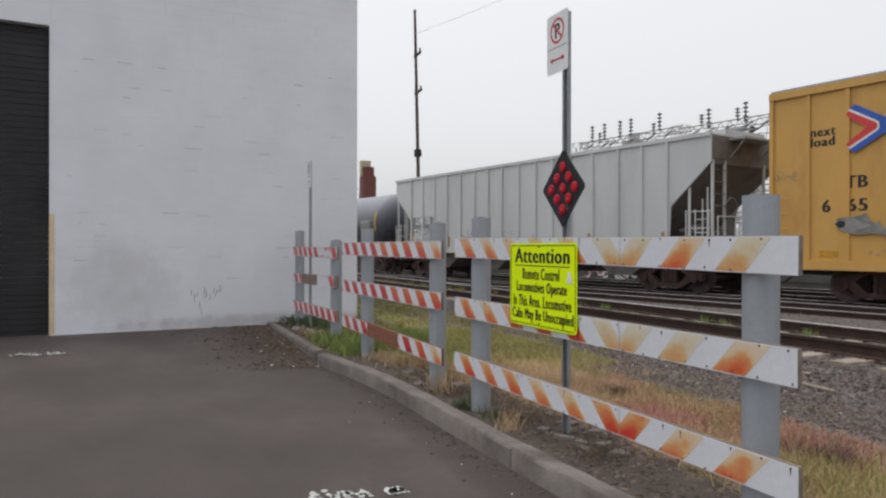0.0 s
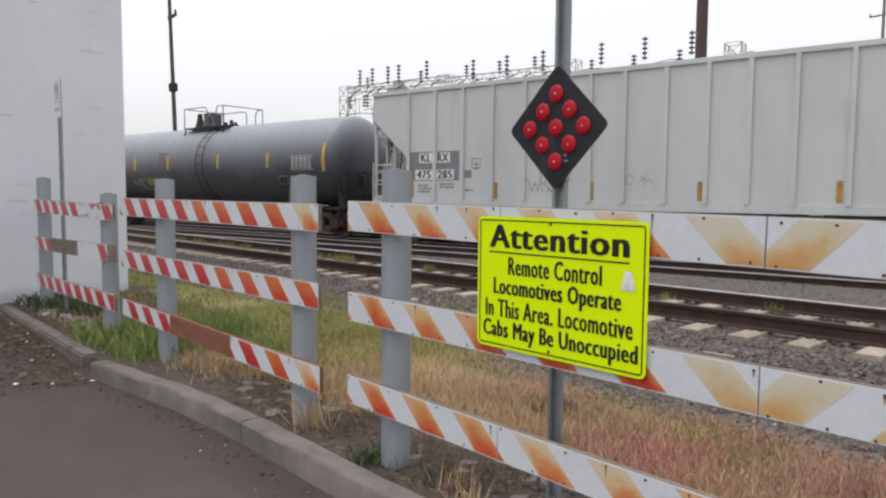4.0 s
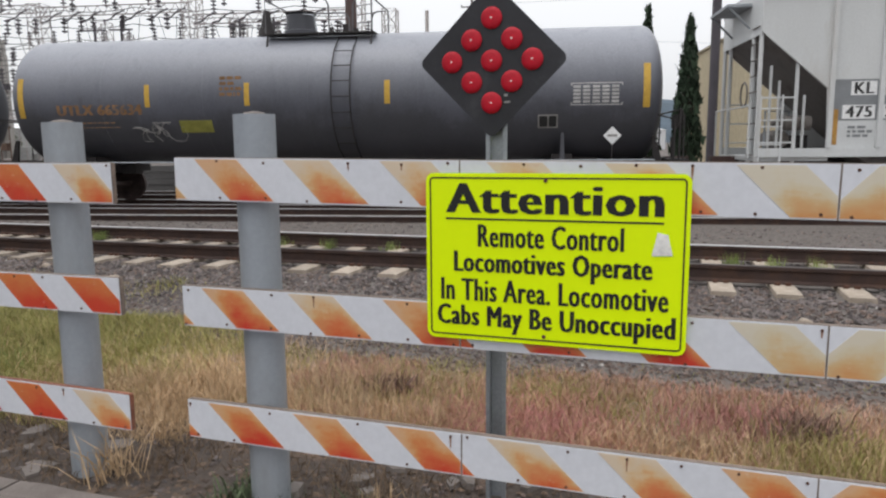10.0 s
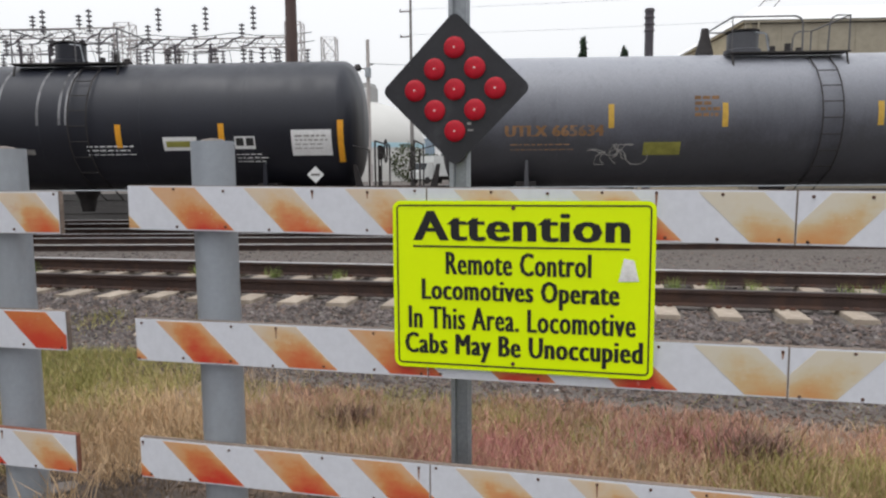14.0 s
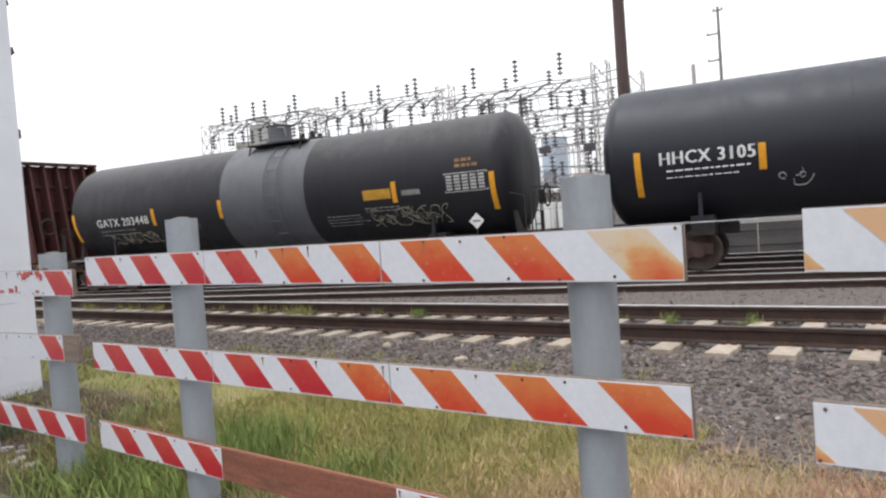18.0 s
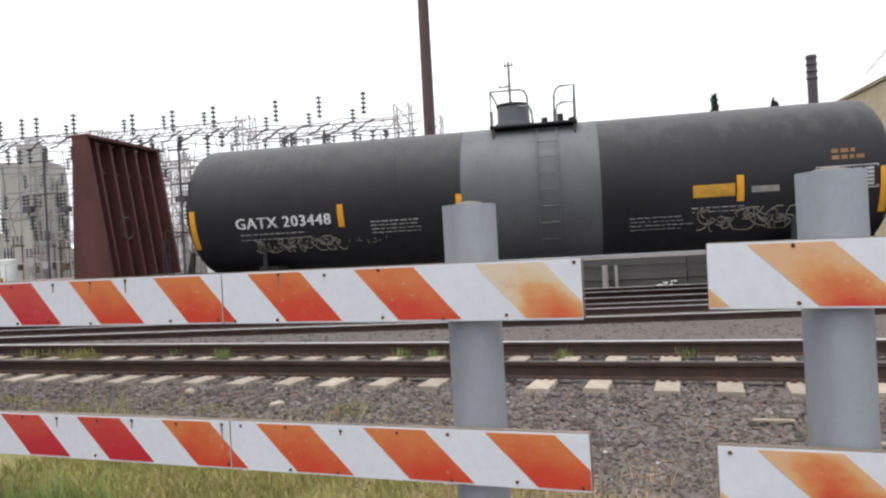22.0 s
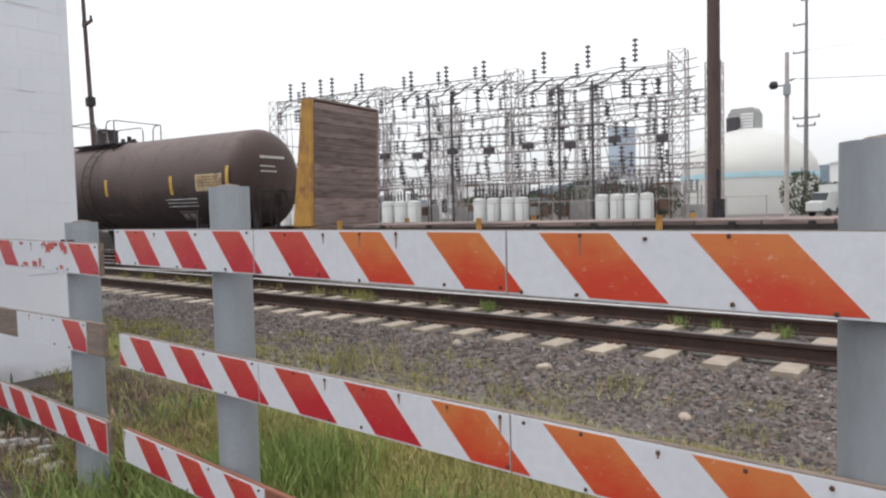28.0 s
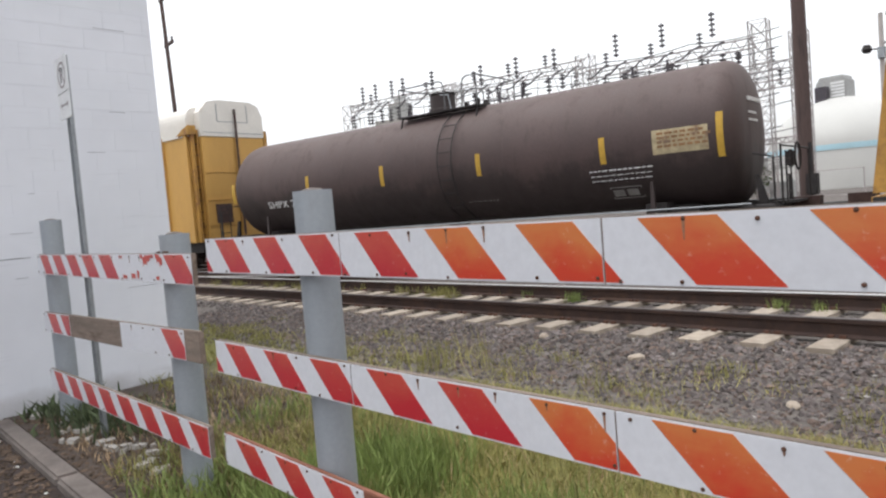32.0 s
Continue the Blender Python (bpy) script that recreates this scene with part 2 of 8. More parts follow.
STONE_BROWN = mat("brown_ballast_stone", (0.138, 0.100, 0.083), 0.9, 0, 0.25, 8, 0.3, 80, (0.09, 0.066, 0.055), 0.4, 10, island=0.5)
STONE_PALE = mat("pale_stone_chip", (0.33, 0.31, 0.29), 0.9, 0, 0.2, 8, 0.3, 80, island=0.4)
DEBRIS = mat("leaf_litter", (0.10, 0.07, 0.05), 0.95, 0, 0.3, 8, 0.3, island=0.6)
BLACK_STEEL = mat("sooty_steel", (0.032, 0.028, 0.028), 0.7, 0.2, 0.3, 4, 0.15)
TRUCK = mat("rusty_truck_casting", (0.075, 0.045, 0.04), 0.8, 0.2, 0.3, 5, 0.2)
DULL_STEEL = mat("dull_grey_railing", (0.11, 0.108, 0.112), 0.6, 0.2, 0.2, 4, 0.1)
WHEEL = mat("wheel_steel", (0.09, 0.065, 0.06), 0.6, 0.5, 0.25, 4, 0.1)
YELLOW = mat("yellow_reflective_strip", (0.72, 0.33, 0.02), 0.45, 0, 0.08, 8, 0.0)
CREAM = mat("rust_stained_cream_paint", (0.42, 0.35, 0.22), 0.7, 0, 0.3, 4, 0.0, 30, (0.2, 0.11, 0.06), 0.4, 5)
DULL_YELLOW = mat("dull_yellow_strip", (0.50, 0.31, 0.045), 0.55, 0, 0.12, 8, 0.0)
LETTER = mat("white_lettering", (0.72, 0.72, 0.72), 0.6, 0, 0.06, 8, 0.0)
LETTER_DIM = mat("dirty_lettering", (0.26, 0.25, 0.24), 0.7, 0, 0.3, 3, 0.0)
STREAK = mat("pale_weather_streak", (0.20, 0.20, 0.21), 0.7, 0, 0.4, 3, 0.0, 30, (0.03, 0.03, 0.035), 0.45, 4, (1, 1, 0.4))
TAG_DIM = mat("faded_spray_tag", (0.19, 0.18, 0.14), 0.7, 0, 0.4, 2, 0.0)
TABLE_GREY = mat("stencil_table_paint", (0.42, 0.41, 0.40), 0.7, 0, 0.3, 3, 0.0)
LETTER_TAN = mat("orange_lettering", (0.25, 0.135, 0.062), 0.7, 0, 0.3, 3, 0.0, 60, (0.13, 0.11, 0.105), 0.4, 5)
LETTER_BLACK = mat("black_lettering", (0.02, 0.02, 0.02), 0.6, 0, 0.2, 5, 0.0)
GREEN_DECAL = mat("olive_decal", (0.24, 0.23, 0.05), 0.7, 0, 0.2, 6, 0.0)
AMBER_DECAL = mat("amber_decal", (0.5, 0.27, 0.03), 0.7, 0, 0.2, 6, 0.0)
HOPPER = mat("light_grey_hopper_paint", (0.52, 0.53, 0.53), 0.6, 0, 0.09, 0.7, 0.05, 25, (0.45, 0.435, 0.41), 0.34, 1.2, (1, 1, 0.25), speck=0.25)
# darker copy of the hopper grey: recess shade plus grime, in the colour
HOPPER_IN = mat("shaded_grimy_hopper_paint", (0.17, 0.155, 0.145), 0.8, 0, 0.25, 1, 0.1, 25, (0.10, 0.085, 0.075), 0.45, 1.0)
HOPPER_PATCH = mat("grey_patch_paint", (0.20, 0.21, 0.22), 0.6, 0, 0.1, 3, 0.0)
BOX_YELLOW = mat("yellow_boxcar_paint", (0.54, 0.31, 0.085), 0.55, 0, 0.1, 0.7, 0.05, 25, (0.44, 0.235, 0.07), 0.36, 1.2, (1, 1, 0.3), speck=0.25)
TAG_GREY = mat("grey_spray_tag", (0.20, 0.20, 0.19), 0.7, 0, 0.3, 5, 0.0)
LOGO_RED = mat("red_logo_paint", (0.58, 0.05, 0.05), 0.5, 0, 0.1, 4, 0.0)
LOGO_PINK = mat("pink_spray_paint", (0.42, 0.13, 0.2), 0.6, 0, 0.2, 4, 0.0)
LOGO_BLUE = mat("blue_logo_paint", (0.03, 0.10, 0.42), 0.5, 0, 0.1, 4, 0.0)
RUSTY_BULKHEAD = mat("rust_brown_bulkhead", (0.095, 0.034, 0.032), 0.8, 0.1, 0.25, 1.2, 0.2, 30, (0.065, 0.026, 0.02), 0.45, 1.5, (1, 1, 0.4))
WORN_YELLOW = mat("worn_yellow_frame", (0.42, 0.225, 0.05), 0.6, 0, 0.2, 2, 0.1, 30, (0.19, 0.085, 0.04), 0.42, 2.5)
GREY_PLANK = mat("grey_brown_lading_plank", (0.205, 0.155, 0.14), 0.9, 0, 0.25, 2, 0.4, 40, (0.09, 0.062, 0.055), 0.42, 3, (0.5, 0.5, 4), rand=0.3)
AUTO_WHITE = mat("white_roof_paint", (0.72, 0.69, 0.64), 0.6, 0, 0.08, 1, 0.05, 30, (0.5, 0.42, 0.32), 0.3, 1.5)
WOOD_POLE = mat("brown_utility_pole", (0.10, 0.068, 0.062), 0.9, 0, 0.25, 2, 0.4, 30, (0.055, 0.04, 0.038), 0.45, 2, (3, 3, 0.3))
GREY_POLE = mat("silver_grey_pole", (0.235, 0.22, 0.215), 0.9, 0, 0.2, 2, 0.3, 30, (0.15, 0.14, 0.135), 0.45, 2, (3, 3, 0.3))
PALE_POLE = mat("pale_pole", (0.42, 0.385, 0.37), 0.8, 0, 0.15, 2, 0.2)
LATTICE = mat("lattice_steel", (0.34, 0.305, 0.30), 0.6, 0.2, 0.25, 0.5, 0.0)
INSULATOR = mat("porcelain_insulator", (0.06, 0.052, 0.062), 0.45, 0, 0.2, 2, 0.0)
WIRE = mat("grey_wire", (0.17, 0.165, 0.165), 0.6, 0.3, 0.1, 2, 0.0)
WHITE_STEEL = mat("white_cabinet_steel", (0.56, 0.57, 0.56), 0.5, 0, 0.08, 0.6, 0.0)
RUSTY_GEAR = mat("rusty_switchgear", (0.13, 0.085, 0.065), 0.8, 0.1, 0.25, 1.5, 0.0)
YARD_WALL = mat("dark_grey_yard_wall", (0.10, 0.096, 0.095), 0.85, 0, 0.15, 0.8, 0.0, 20, rand=0.15)
TAUPE = mat("taupe_concrete", (0.38, 0.36, 0.335), 0.9, 0, 0.12, 0.15, 0.0, 3, (0.24, 0.22, 0.2), 0.4, 0.3, (1, 1, 0.3), speck=0.2)
CONCRETE = mat("grey_concrete_facade", (0.36, 0.36, 0.35), 0.9, 0, 0.1, 0.1, 0.0, 3, (0.26, 0.25, 0.24), 0.4, 0.15)
VENT = mat("pale_grey_vent_steel", (0.36, 0.36, 0.355), 0.7, 0, 0.1, 0.3, 0.0, 3)
DOME = mat("cream_dome_skin", (0.54, 0.535, 0.515), 0.7, 0, 0.05, 0.1, 0.0, 3, speck=0.08)
PALE_BLUE = mat("pale_blue_tower_skin", (0.42, 0.48, 0.56), 0.7, 0, 0.05, 0.3, 0.0, 3)
CYAN = mat("cyan_band", (0.42, 0.62, 0.70), 0.6, 0, 0.05, 0.5, 0.0)
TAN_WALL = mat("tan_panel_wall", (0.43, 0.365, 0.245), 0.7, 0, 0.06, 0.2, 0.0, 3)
# the same tan cladding, darker: the front's shade is put into the colour
TAN_SHADE = mat("shaded_tan_panel_wall", (0.31, 0.275, 0.21), 0.7, 0, 0.06, 0.2, 0.0, 3)
ROOF_WHITE = mat("white_metal_roof", (0.74, 0.74, 0.74), 0.5, 0.1, 0.05, 0.3, 0.0, 3, speck=0.1)
CYPRESS = mat("cypress_foliage", (0.022, 0.038, 0.020), 0.9, 0, 0.3, 2, 0.0, 8, island=0.4)
SCRUB = mat("scrub_foliage", (0.06, 0.07, 0.035), 0.9, 0, 0.3, 2, 0.0, 8, island=0.4)
# the blue of the distance haze is mixed into the woodland colour
HILL = mat("hazed_wooded_hill", (0.075, 0.10, 0.125), 1.0, 0, 0.2, 0.01, 0.0, 0.05)
FAR_RED_BRIGHT = mat("red_fascia_paint", (0.42, 0.07, 0.06), 0.6, 0, 0.1, 0.4, 0.0)
FAR_RED = mat("far_red_tower", (0.16, 0.06, 0.05), 0.8, 0, 0.2, 0.4, 0.0)
GLASS_DARK = mat("dark_window", (0.02, 0.025, 0.03), 0.1, 0, 0.2, 1, 0.0)
GREEN_GRASS = mat("green_grass", (0.265, 0.25, 0.083), 0.8, 0, 0.2, 1, 0.0, 30, island=0.28)
LUSH_GRASS = mat("lush_grass", (0.21, 0.268, 0.078), 0.8, 0, 0.2, 1, 0.0, 30, island=0.28)
YELLOW_GRASS = mat("yellow_green_grass", (0.36, 0.325, 0.12), 0.85, 0, 0.2, 1, 0.0, 30, island=0.28)
DRY_GRASS = mat("straw_grass", (0.54, 0.385, 0.235), 0.85, 0, 0.2, 1, 0.0, 30, island=0.28)
DEAD_GRASS = mat("dead_brown_grass", (0.15, 0.105, 0.07), 0.9, 0, 0.2, 1, 0.0, 30, island=0.3)
RED_GRASS = mat("reddish_grass", (0.47, 0.275, 0.20), 0.85, 0, 0.2, 1, 0.0, 30, island=0.3)
PINK_GRASS = mat("pink_seeding_grass", (0.52, 0.245, 0.225), 0.85, 0, 0.2, 1, 0.0, 30, island=0.28)
BROWN_WEED = mat("dead_brown_weed", (0.20, 0.125, 0.10), 0.9, 0, 0.2, 1, 0.0, 30, island=0.4)
BLUE_WEED = mat("grey_green_weed", (0.085, 0.11, 0.055), 0.8, 0, 0.2, 1, 0.0, 30, island=0.4)
ROAD_PAINT = mat("worn_white_road_paint", (0.5, 0.5, 0.48), 0.8, 0, 0.2, 8, 0.2, 60, (0.2, 0.19, 0.18), 0.4, 14)


def band(nt, value, a, b):
    mr = nt.nodes.new("ShaderNodeMapRange")
    mr.interpolation_type = "SMOOTHSTEP"
    mr.inputs["From Min"].default_value, mr.inputs["From Max"].default_value = a, b
    nt.links.new(value, mr.inputs["Value"])
    return mr.outputs[0]


def ground_mat():
    """Bare dirt by the kerb, thin turf that goes from green to tan and reddish, ballast by the rails."""
    m, nt, p = nodes_of("trackside_ground")
    geo = nt.nodes.new("ShaderNodeNewGeometry")
    sep = nt.nodes.new("ShaderNodeSeparateXYZ")
    nt.links.new(geo.outputs["Position"], sep.inputs[0])
    n1 = noise_node(nt, 0.9, 5, 0.65)
    n2 = noise_node(nt, 14, 4, 0.7)
    n3 = noise_node(nt, 60, 2, 0.7)
    n4 = noise_node(nt, 2.6, 5, 0.7)

    def plus(v, n, k):
        a = nt.nodes.new("ShaderNodeMath")
        a.operation = "MULTIPLY_ADD"
        nt.links.new(n, a.inputs[0])
        a.inputs[1].default_value = k
        nt.links.new(v, a.inputs[2])
        return a.outputs[0]

    dirt = ramp(nt, n4, [(0.3, (0.046, 0.035, 0.030)), (0.7, (0.092, 0.070, 0.056))])
    green = ramp(nt, n4, [(0.28, (0.14, 0.15, 0.045)), (0.5, (0.20, 0.195, 0.06)), (0.72, (0.26, 0.215, 0.095))])
    tan = ramp(nt, n4, [(0.28, (0.13, 0.11, 0.06)), (0.45, (0.22, 0.165, 0.105)), (0.6, (0.235, 0.15, 0.112)), (0.75, (0.15, 0.115, 0.085))])
    gravel = ramp(nt, n2, [(0.3, (0.072, 0.060, 0.054)), (0.7, (0.165, 0.144, 0.130))])
    turf = blend(nt, band(nt, plus(sep.outputs["X"], n1, 3.0), -2.2, -0.6), green, tan)
    bare = blend(nt, band(nt, plus(sep.outputs["Y"], n4, 0.8), 1.9, 2.3), dirt, turf)
    turf = blend(nt, band(nt, plus(sep.outputs["X"], n4, 1.5), -5.6, -4.9), bare, turf)
    c = blend(nt, band(nt, plus(sep.outputs["Y"], n4, 0.8), 0.92, 1.2), dirt, turf)
    edge = plus(plus(sep.outputs["Y"], band(nt, sep.outputs["X"], -4.0, -1.0), 0.6), n1, 0.9)
    c = blend(nt, band(nt, plus(edge, n2, 0.3), 3.1, 3.5), c, gravel)
    sp = ramp(nt, n3, [(0.3, (0.72, 0.72, 0.72)), (0.7, (1.22, 1.22, 1.22))])
    mul = nt.nodes.new("ShaderNodeMix")
    mul.data_type, mul.blend_type = "RGBA", "MULTIPLY"
    mul.inputs[0].default_value = 1.0
    nt.links.new(c, mul.inputs[6])
    nt.links.new(sp, mul.inputs[7])
    nt.links.new(mul.outputs[2], p.inputs["Base Color"])
    p.inputs["Roughness"].default_value = 0.95
    b = nt.nodes.new("ShaderNodeBump")
    b.inputs["Strength"].default_value, b.inputs["Distance"].default_value = 0.6, 0.03
    nt.links.new(n2, b.inputs["Height"])
    nt.links.new(b.outputs[0], p.inputs["Normal"])
    return m


def place_nodes(nt):
    geo = nt.nodes.new("ShaderNodeNewGeometry")
    sep = nt.nodes.new("ShaderNodeSeparateXYZ")
    nt.links.new(geo.outputs["Position"], sep.inputs[0])
    return geo.outputs["Position"], sep


def calc(nt, op, a, b):
    n = nt.nodes.new("ShaderNodeMath")
    n.operation = op
    for k, v in ((0, a), (1, b)):
        if isinstance(v, (int, float)):
            n.inputs[k].default_value = v
        else:
            nt.links.new(v, n.inputs[k])
    return n.outputs[0]


def world_noise(nt, pos, scale, detail=4, stretch=(1, 1, 1)):
    mp = nt.nodes.new("ShaderNodeMapping")
    mp.inputs["Scale"].default_value = stretch
    nt.links.new(pos, mp.inputs["Vector"])
    n = nt.nodes.new("ShaderNodeTexNoise")
    n.inputs["Scale"].default_value, n.inputs["Detail"].default_value, n.inputs["Roughness"].default_value = scale, detail, 0.62
    nt.links.new(mp.outputs[0], n.inputs["Vector"])
    return n.outputs["Fac"]


def blot(nt, u, v, cu, cv, ru, rv, n, rag=1.1):
    """A ragged blot of dirt round one spot: 1 inside, 0 outside."""
    a = calc(nt, "POWER", calc(nt, "DIVIDE", calc(nt, "SUBTRACT", u, cu), ru), 2)
    b = calc(nt, "POWER", calc(nt, "DIVIDE", calc(nt, "SUBTRACT", v, cv), rv), 2)
    r = calc(nt, "ADD", a, b)
    r = calc(nt, "ADD", r, calc(nt, "MULTIPLY", n, rag * 2))
    return band(nt, r, 1.0 + rag * 1.35, rag * 0.75)


def wall_mat():
    """White painted blockwork: faint clouds, old spatter low down by the door, thin run marks along the courses."""
    m, nt, p = nodes_of("white_painted_block")
    pos, sep = place_nodes(nt)
    big = world_noise(nt, pos, 0.7, 4)
    mid = world_noise(nt, pos, 3.2, 5)
    lines = world_noise(nt, pos, 2.2, 3, (1, 0.7, 14))
    col = ramp(nt, big, [(0.3, (0.67, 0.685, 0.74)), (0.7, (0.76, 0.775, 0.835))])
    col = blend(nt, calc(nt, "MULTIPLY", ramp(nt, lines, [(0.62, (0, 0, 0)), (0.72, (1, 1, 1))]), 0.16), col, (0.42, 0.43, 0.46))
    d = calc(nt, "MULTIPLY", blot(nt, sep.outputs["Y"], sep.outputs["Z"], -3.0, 0.75, 1.0, 0.85, mid), 0.32)
    col = blend(nt, d, col, (0.37, 0.365, 0.33))
    d = calc(nt, "MULTIPLY", blot(nt, sep.outputs["Y"], sep.outputs["Z"], -0.6, 0.0, 2.6, 0.16, mid), 0.45)
    col = blend(nt, d, col, (0.26, 0.23, 0.21))
    nt.links.new(col, p.inputs["Base Color"])
    p.inputs["Roughness"].default_value = 0.7
    b = nt.nodes.new("ShaderNodeBump")
    b.inputs["Strength"].default_value, b.inputs["Distance"].default_value = 0.08, 0.01
    nt.links.new(mid, b.inputs["Height"])
    nt.links.new(b.outputs[0], p.inputs["Normal"])
    return m


def asphalt_mat():
    """Worn asphalt with pale patches, fine grit, and brown dirt washed up by the kerb and wall."""
    m, nt, p = nodes_of("worn_asphalt")
    pos, sep = place_nodes(nt)
    big = world_noise(nt, pos, 0.45, 5, (1, 1.6, 1))
    mid = world_noise(nt, pos, 2.0, 5)
    fine = world_noise(nt, pos, 120, 2)
    col = ramp(nt, big, [(0.28, (0.054, 0.042, 0.039)), (0.5, (0.072, 0.057, 0.053)), (0.72, (0.104, 0.083, 0.078))])
    col = blend(nt, calc(nt, "MULTIPLY", ramp(nt, mid, [(0.52, (0, 0, 0)), (0.7, (1, 1, 1))]), 0.35), col, (0.058, 0.045, 0.042))
    for cx, cy, rx, ry, k in ((-6.6, -0.9, 3.0, 0.8, 0.85), (-8.0, -2.6, 1.3, 1.2, 0.5), (0.5, -0.45, 4.0, 0.22, 0.5)):
        col = blend(nt, calc(nt, "MULTIPLY", blot(nt, sep.outputs["X"], sep.outputs["Y"], cx, cy, rx, ry, mid), k), col, (0.043, 0.030, 0.026))
    v = ramp(nt, fine, [(0.3, (0.8, 0.8, 0.8)), (0.7, (1.18, 1.18, 1.18))])
    mul = nt.nodes.new("ShaderNodeMix")
    mul.data_type, mul.blend_type = "RGBA", "MULTIPLY"
    mul.inputs[0].default_value = 1.0
    nt.links.new(col, mul.inputs[6])
    nt.links.new(v, mul.inputs[7])
    nt.links.new(mul.outputs[2], p.inputs["Base Color"])
    p.inputs["Roughness"].default_value = 0.9
    b = nt.nodes.new("ShaderNodeBump")
    b.inputs["Strength"].default_value, b.inputs["Distance"].default_value = 0.5, 0.008
    nt.links.new(fine, b.inputs["Height"])
    nt.links.new(b.outputs[0], p.inputs["Normal"])
    return m


WALL_PAINT = wall_mat()
ASPHALT = asphalt_mat()


def tank_mat(name, base, lit_dust, rough=0.5, amount=0.5, streak=(1, 1, 0.12), soot_shade=(0.016, 0.015, 0.016), run=1.5, grime=0.3, lo=2.15, spec=0.42, splash_shade=0.0):
    """Tank paint: dusty streaks run down from the top, paler with the light there; sooty dirt from the track, darker
    with underside shade; dull patches.
    """
    m, nt, p = nodes_of(name)
    tc = nt.nodes.new("ShaderNodeTexCoord")
    sep = nt.nodes.new("ShaderNodeSeparateXYZ")
    nt.links.new(tc.outputs["Object"], sep.inputs[0])
    runs = noise_node(nt, 3.5, 4, 0.65, streak)
    big = noise_node(nt, 0.5, 4, 0.6)
    fine = noise_node(nt, 30, 2, 0.7)
    col = ramp(nt, big, [(0.3, shade(base, 0.8)), (0.7, shade(base, 1.25))])

    def plus(v, n, k):
        a = nt.nodes.new("ShaderNodeMath")
        a.operation = "MULTIPLY_ADD"
        nt.links.new(n, a.inputs[0])
        a.inputs[1].default_value = k
        nt.links.new(v, a.inputs[2])
        return a.outputs[0]

    def times(v, k):
        a = nt.nodes.new("ShaderNodeMath")
        a.operation = "MULTIPLY"
        nt.links.new(v, a.inputs[0])
        a.inputs[1].default_value = k
        return a.outputs[0]

    # paler upward: dusty streaks plus light from above, put into the colour
    col = blend(nt, times(band(nt, plus(sep.outputs["Z"], runs, run), lo + run * 0.5, 3.95 + run * 0.5), amount), col, lit_dust)
    col = blend(nt, times(ramp(nt, runs, [(0.56, (0, 0, 0)), (0.7, (1, 1, 1))]), grime), col, soot_shade)
    # ragged darker belly: sooty dirt plus underside shade, put into the colour
    if splash_shade:
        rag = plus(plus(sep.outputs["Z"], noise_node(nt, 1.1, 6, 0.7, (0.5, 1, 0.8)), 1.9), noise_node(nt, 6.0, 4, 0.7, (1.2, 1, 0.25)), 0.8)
        col = blend(nt, times(band(nt, rag, 3.75, 3.15), splash_shade), col, soot_shade)
    v = ramp(nt, fine, [(0.3, (0.88, 0.88, 0.88)), (0.7, (1.1, 1.1, 1.1))])
    mul = nt.nodes.new("ShaderNodeMix")
    mul.data_type, mul.blend_type = "RGBA", "MULTIPLY"
    mul.inputs[0].default_value = 1.0
    nt.links.new(col, mul.inputs[6])
    nt.links.new(v, mul.inputs[7])
    nt.links.new(mul.outputs[2], p.inputs["Base Color"])
    rg = ramp(nt, runs, [(0.3, (rough - 0.06,) * 3), (0.7, (rough + 0.14,) * 3)])
    nt.links.new(rg, p.inputs["Roughness"])
    p.inputs["Specular IOR Level"].default_value = spec
    return m


TANK_GREY = tank_mat("grey_tank_paint", (0.085, 0.088, 0.107), (0.29, 0.30, 0.335), 0.38, 0.9, soot_shade=(0.045, 0.045, 0.048), run=0.5, grime=0.15, splash_shade=0.6)
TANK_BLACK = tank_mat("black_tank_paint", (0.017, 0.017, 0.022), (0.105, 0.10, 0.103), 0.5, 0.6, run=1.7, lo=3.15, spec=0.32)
TANK_HH = tank_mat("clean_black_tank_paint", (0.013, 0.014, 0.021), (0.030, 0.033, 0.046), 0.38, 0.6, run=0.6, grime=0.2, spec=0.36)
TANK_BAND = tank_mat("grey_band_paint", (0.10, 0.105, 0.12), (0.125, 0.125, 0.13), 0.52, 0.5, soot_shade=(0.06, 0.06, 0.062))
TANK_BROWN = tank_mat("brown_oxide_tank_paint", (0.072, 0.048, 0.046), (0.125, 0.09, 0.084), 0.6, 0.6, soot_shade=(0.030, 0.023, 0.023), splash_shade=0.75)
GROUND = ground_mat()


# ---- mesh helpers ----
def finish(bm, name, material, smooth=False):
    me = bpy.data.meshes.new(name)
    bmesh.ops.recalc_face_normals(bm, faces=bm.faces)
    if smooth:
        for f in bm.faces:
            f.smooth = True
    bm.to_mesh(me)
    bm.free()
    me.materials.append(material)
    if smooth:
        me.set_sharp_from_angle(angle=radians(40))
    return me


def part(name, bm, material, parent=None, label="", smooth=False):
    ob = new(name, finish(bm, name, material, smooth) if isinstance(bm, bmesh.types.BMesh) else bm)
    ob.parent = parent
    if label:
        ob["label"] = label
    return ob


def thing(name, label, category, m=None, group="", kind=""):
    ob = new(name)
    if m is not None:
        ob.matrix_basis = m
    return tagged(ob, label, category, group, kind)


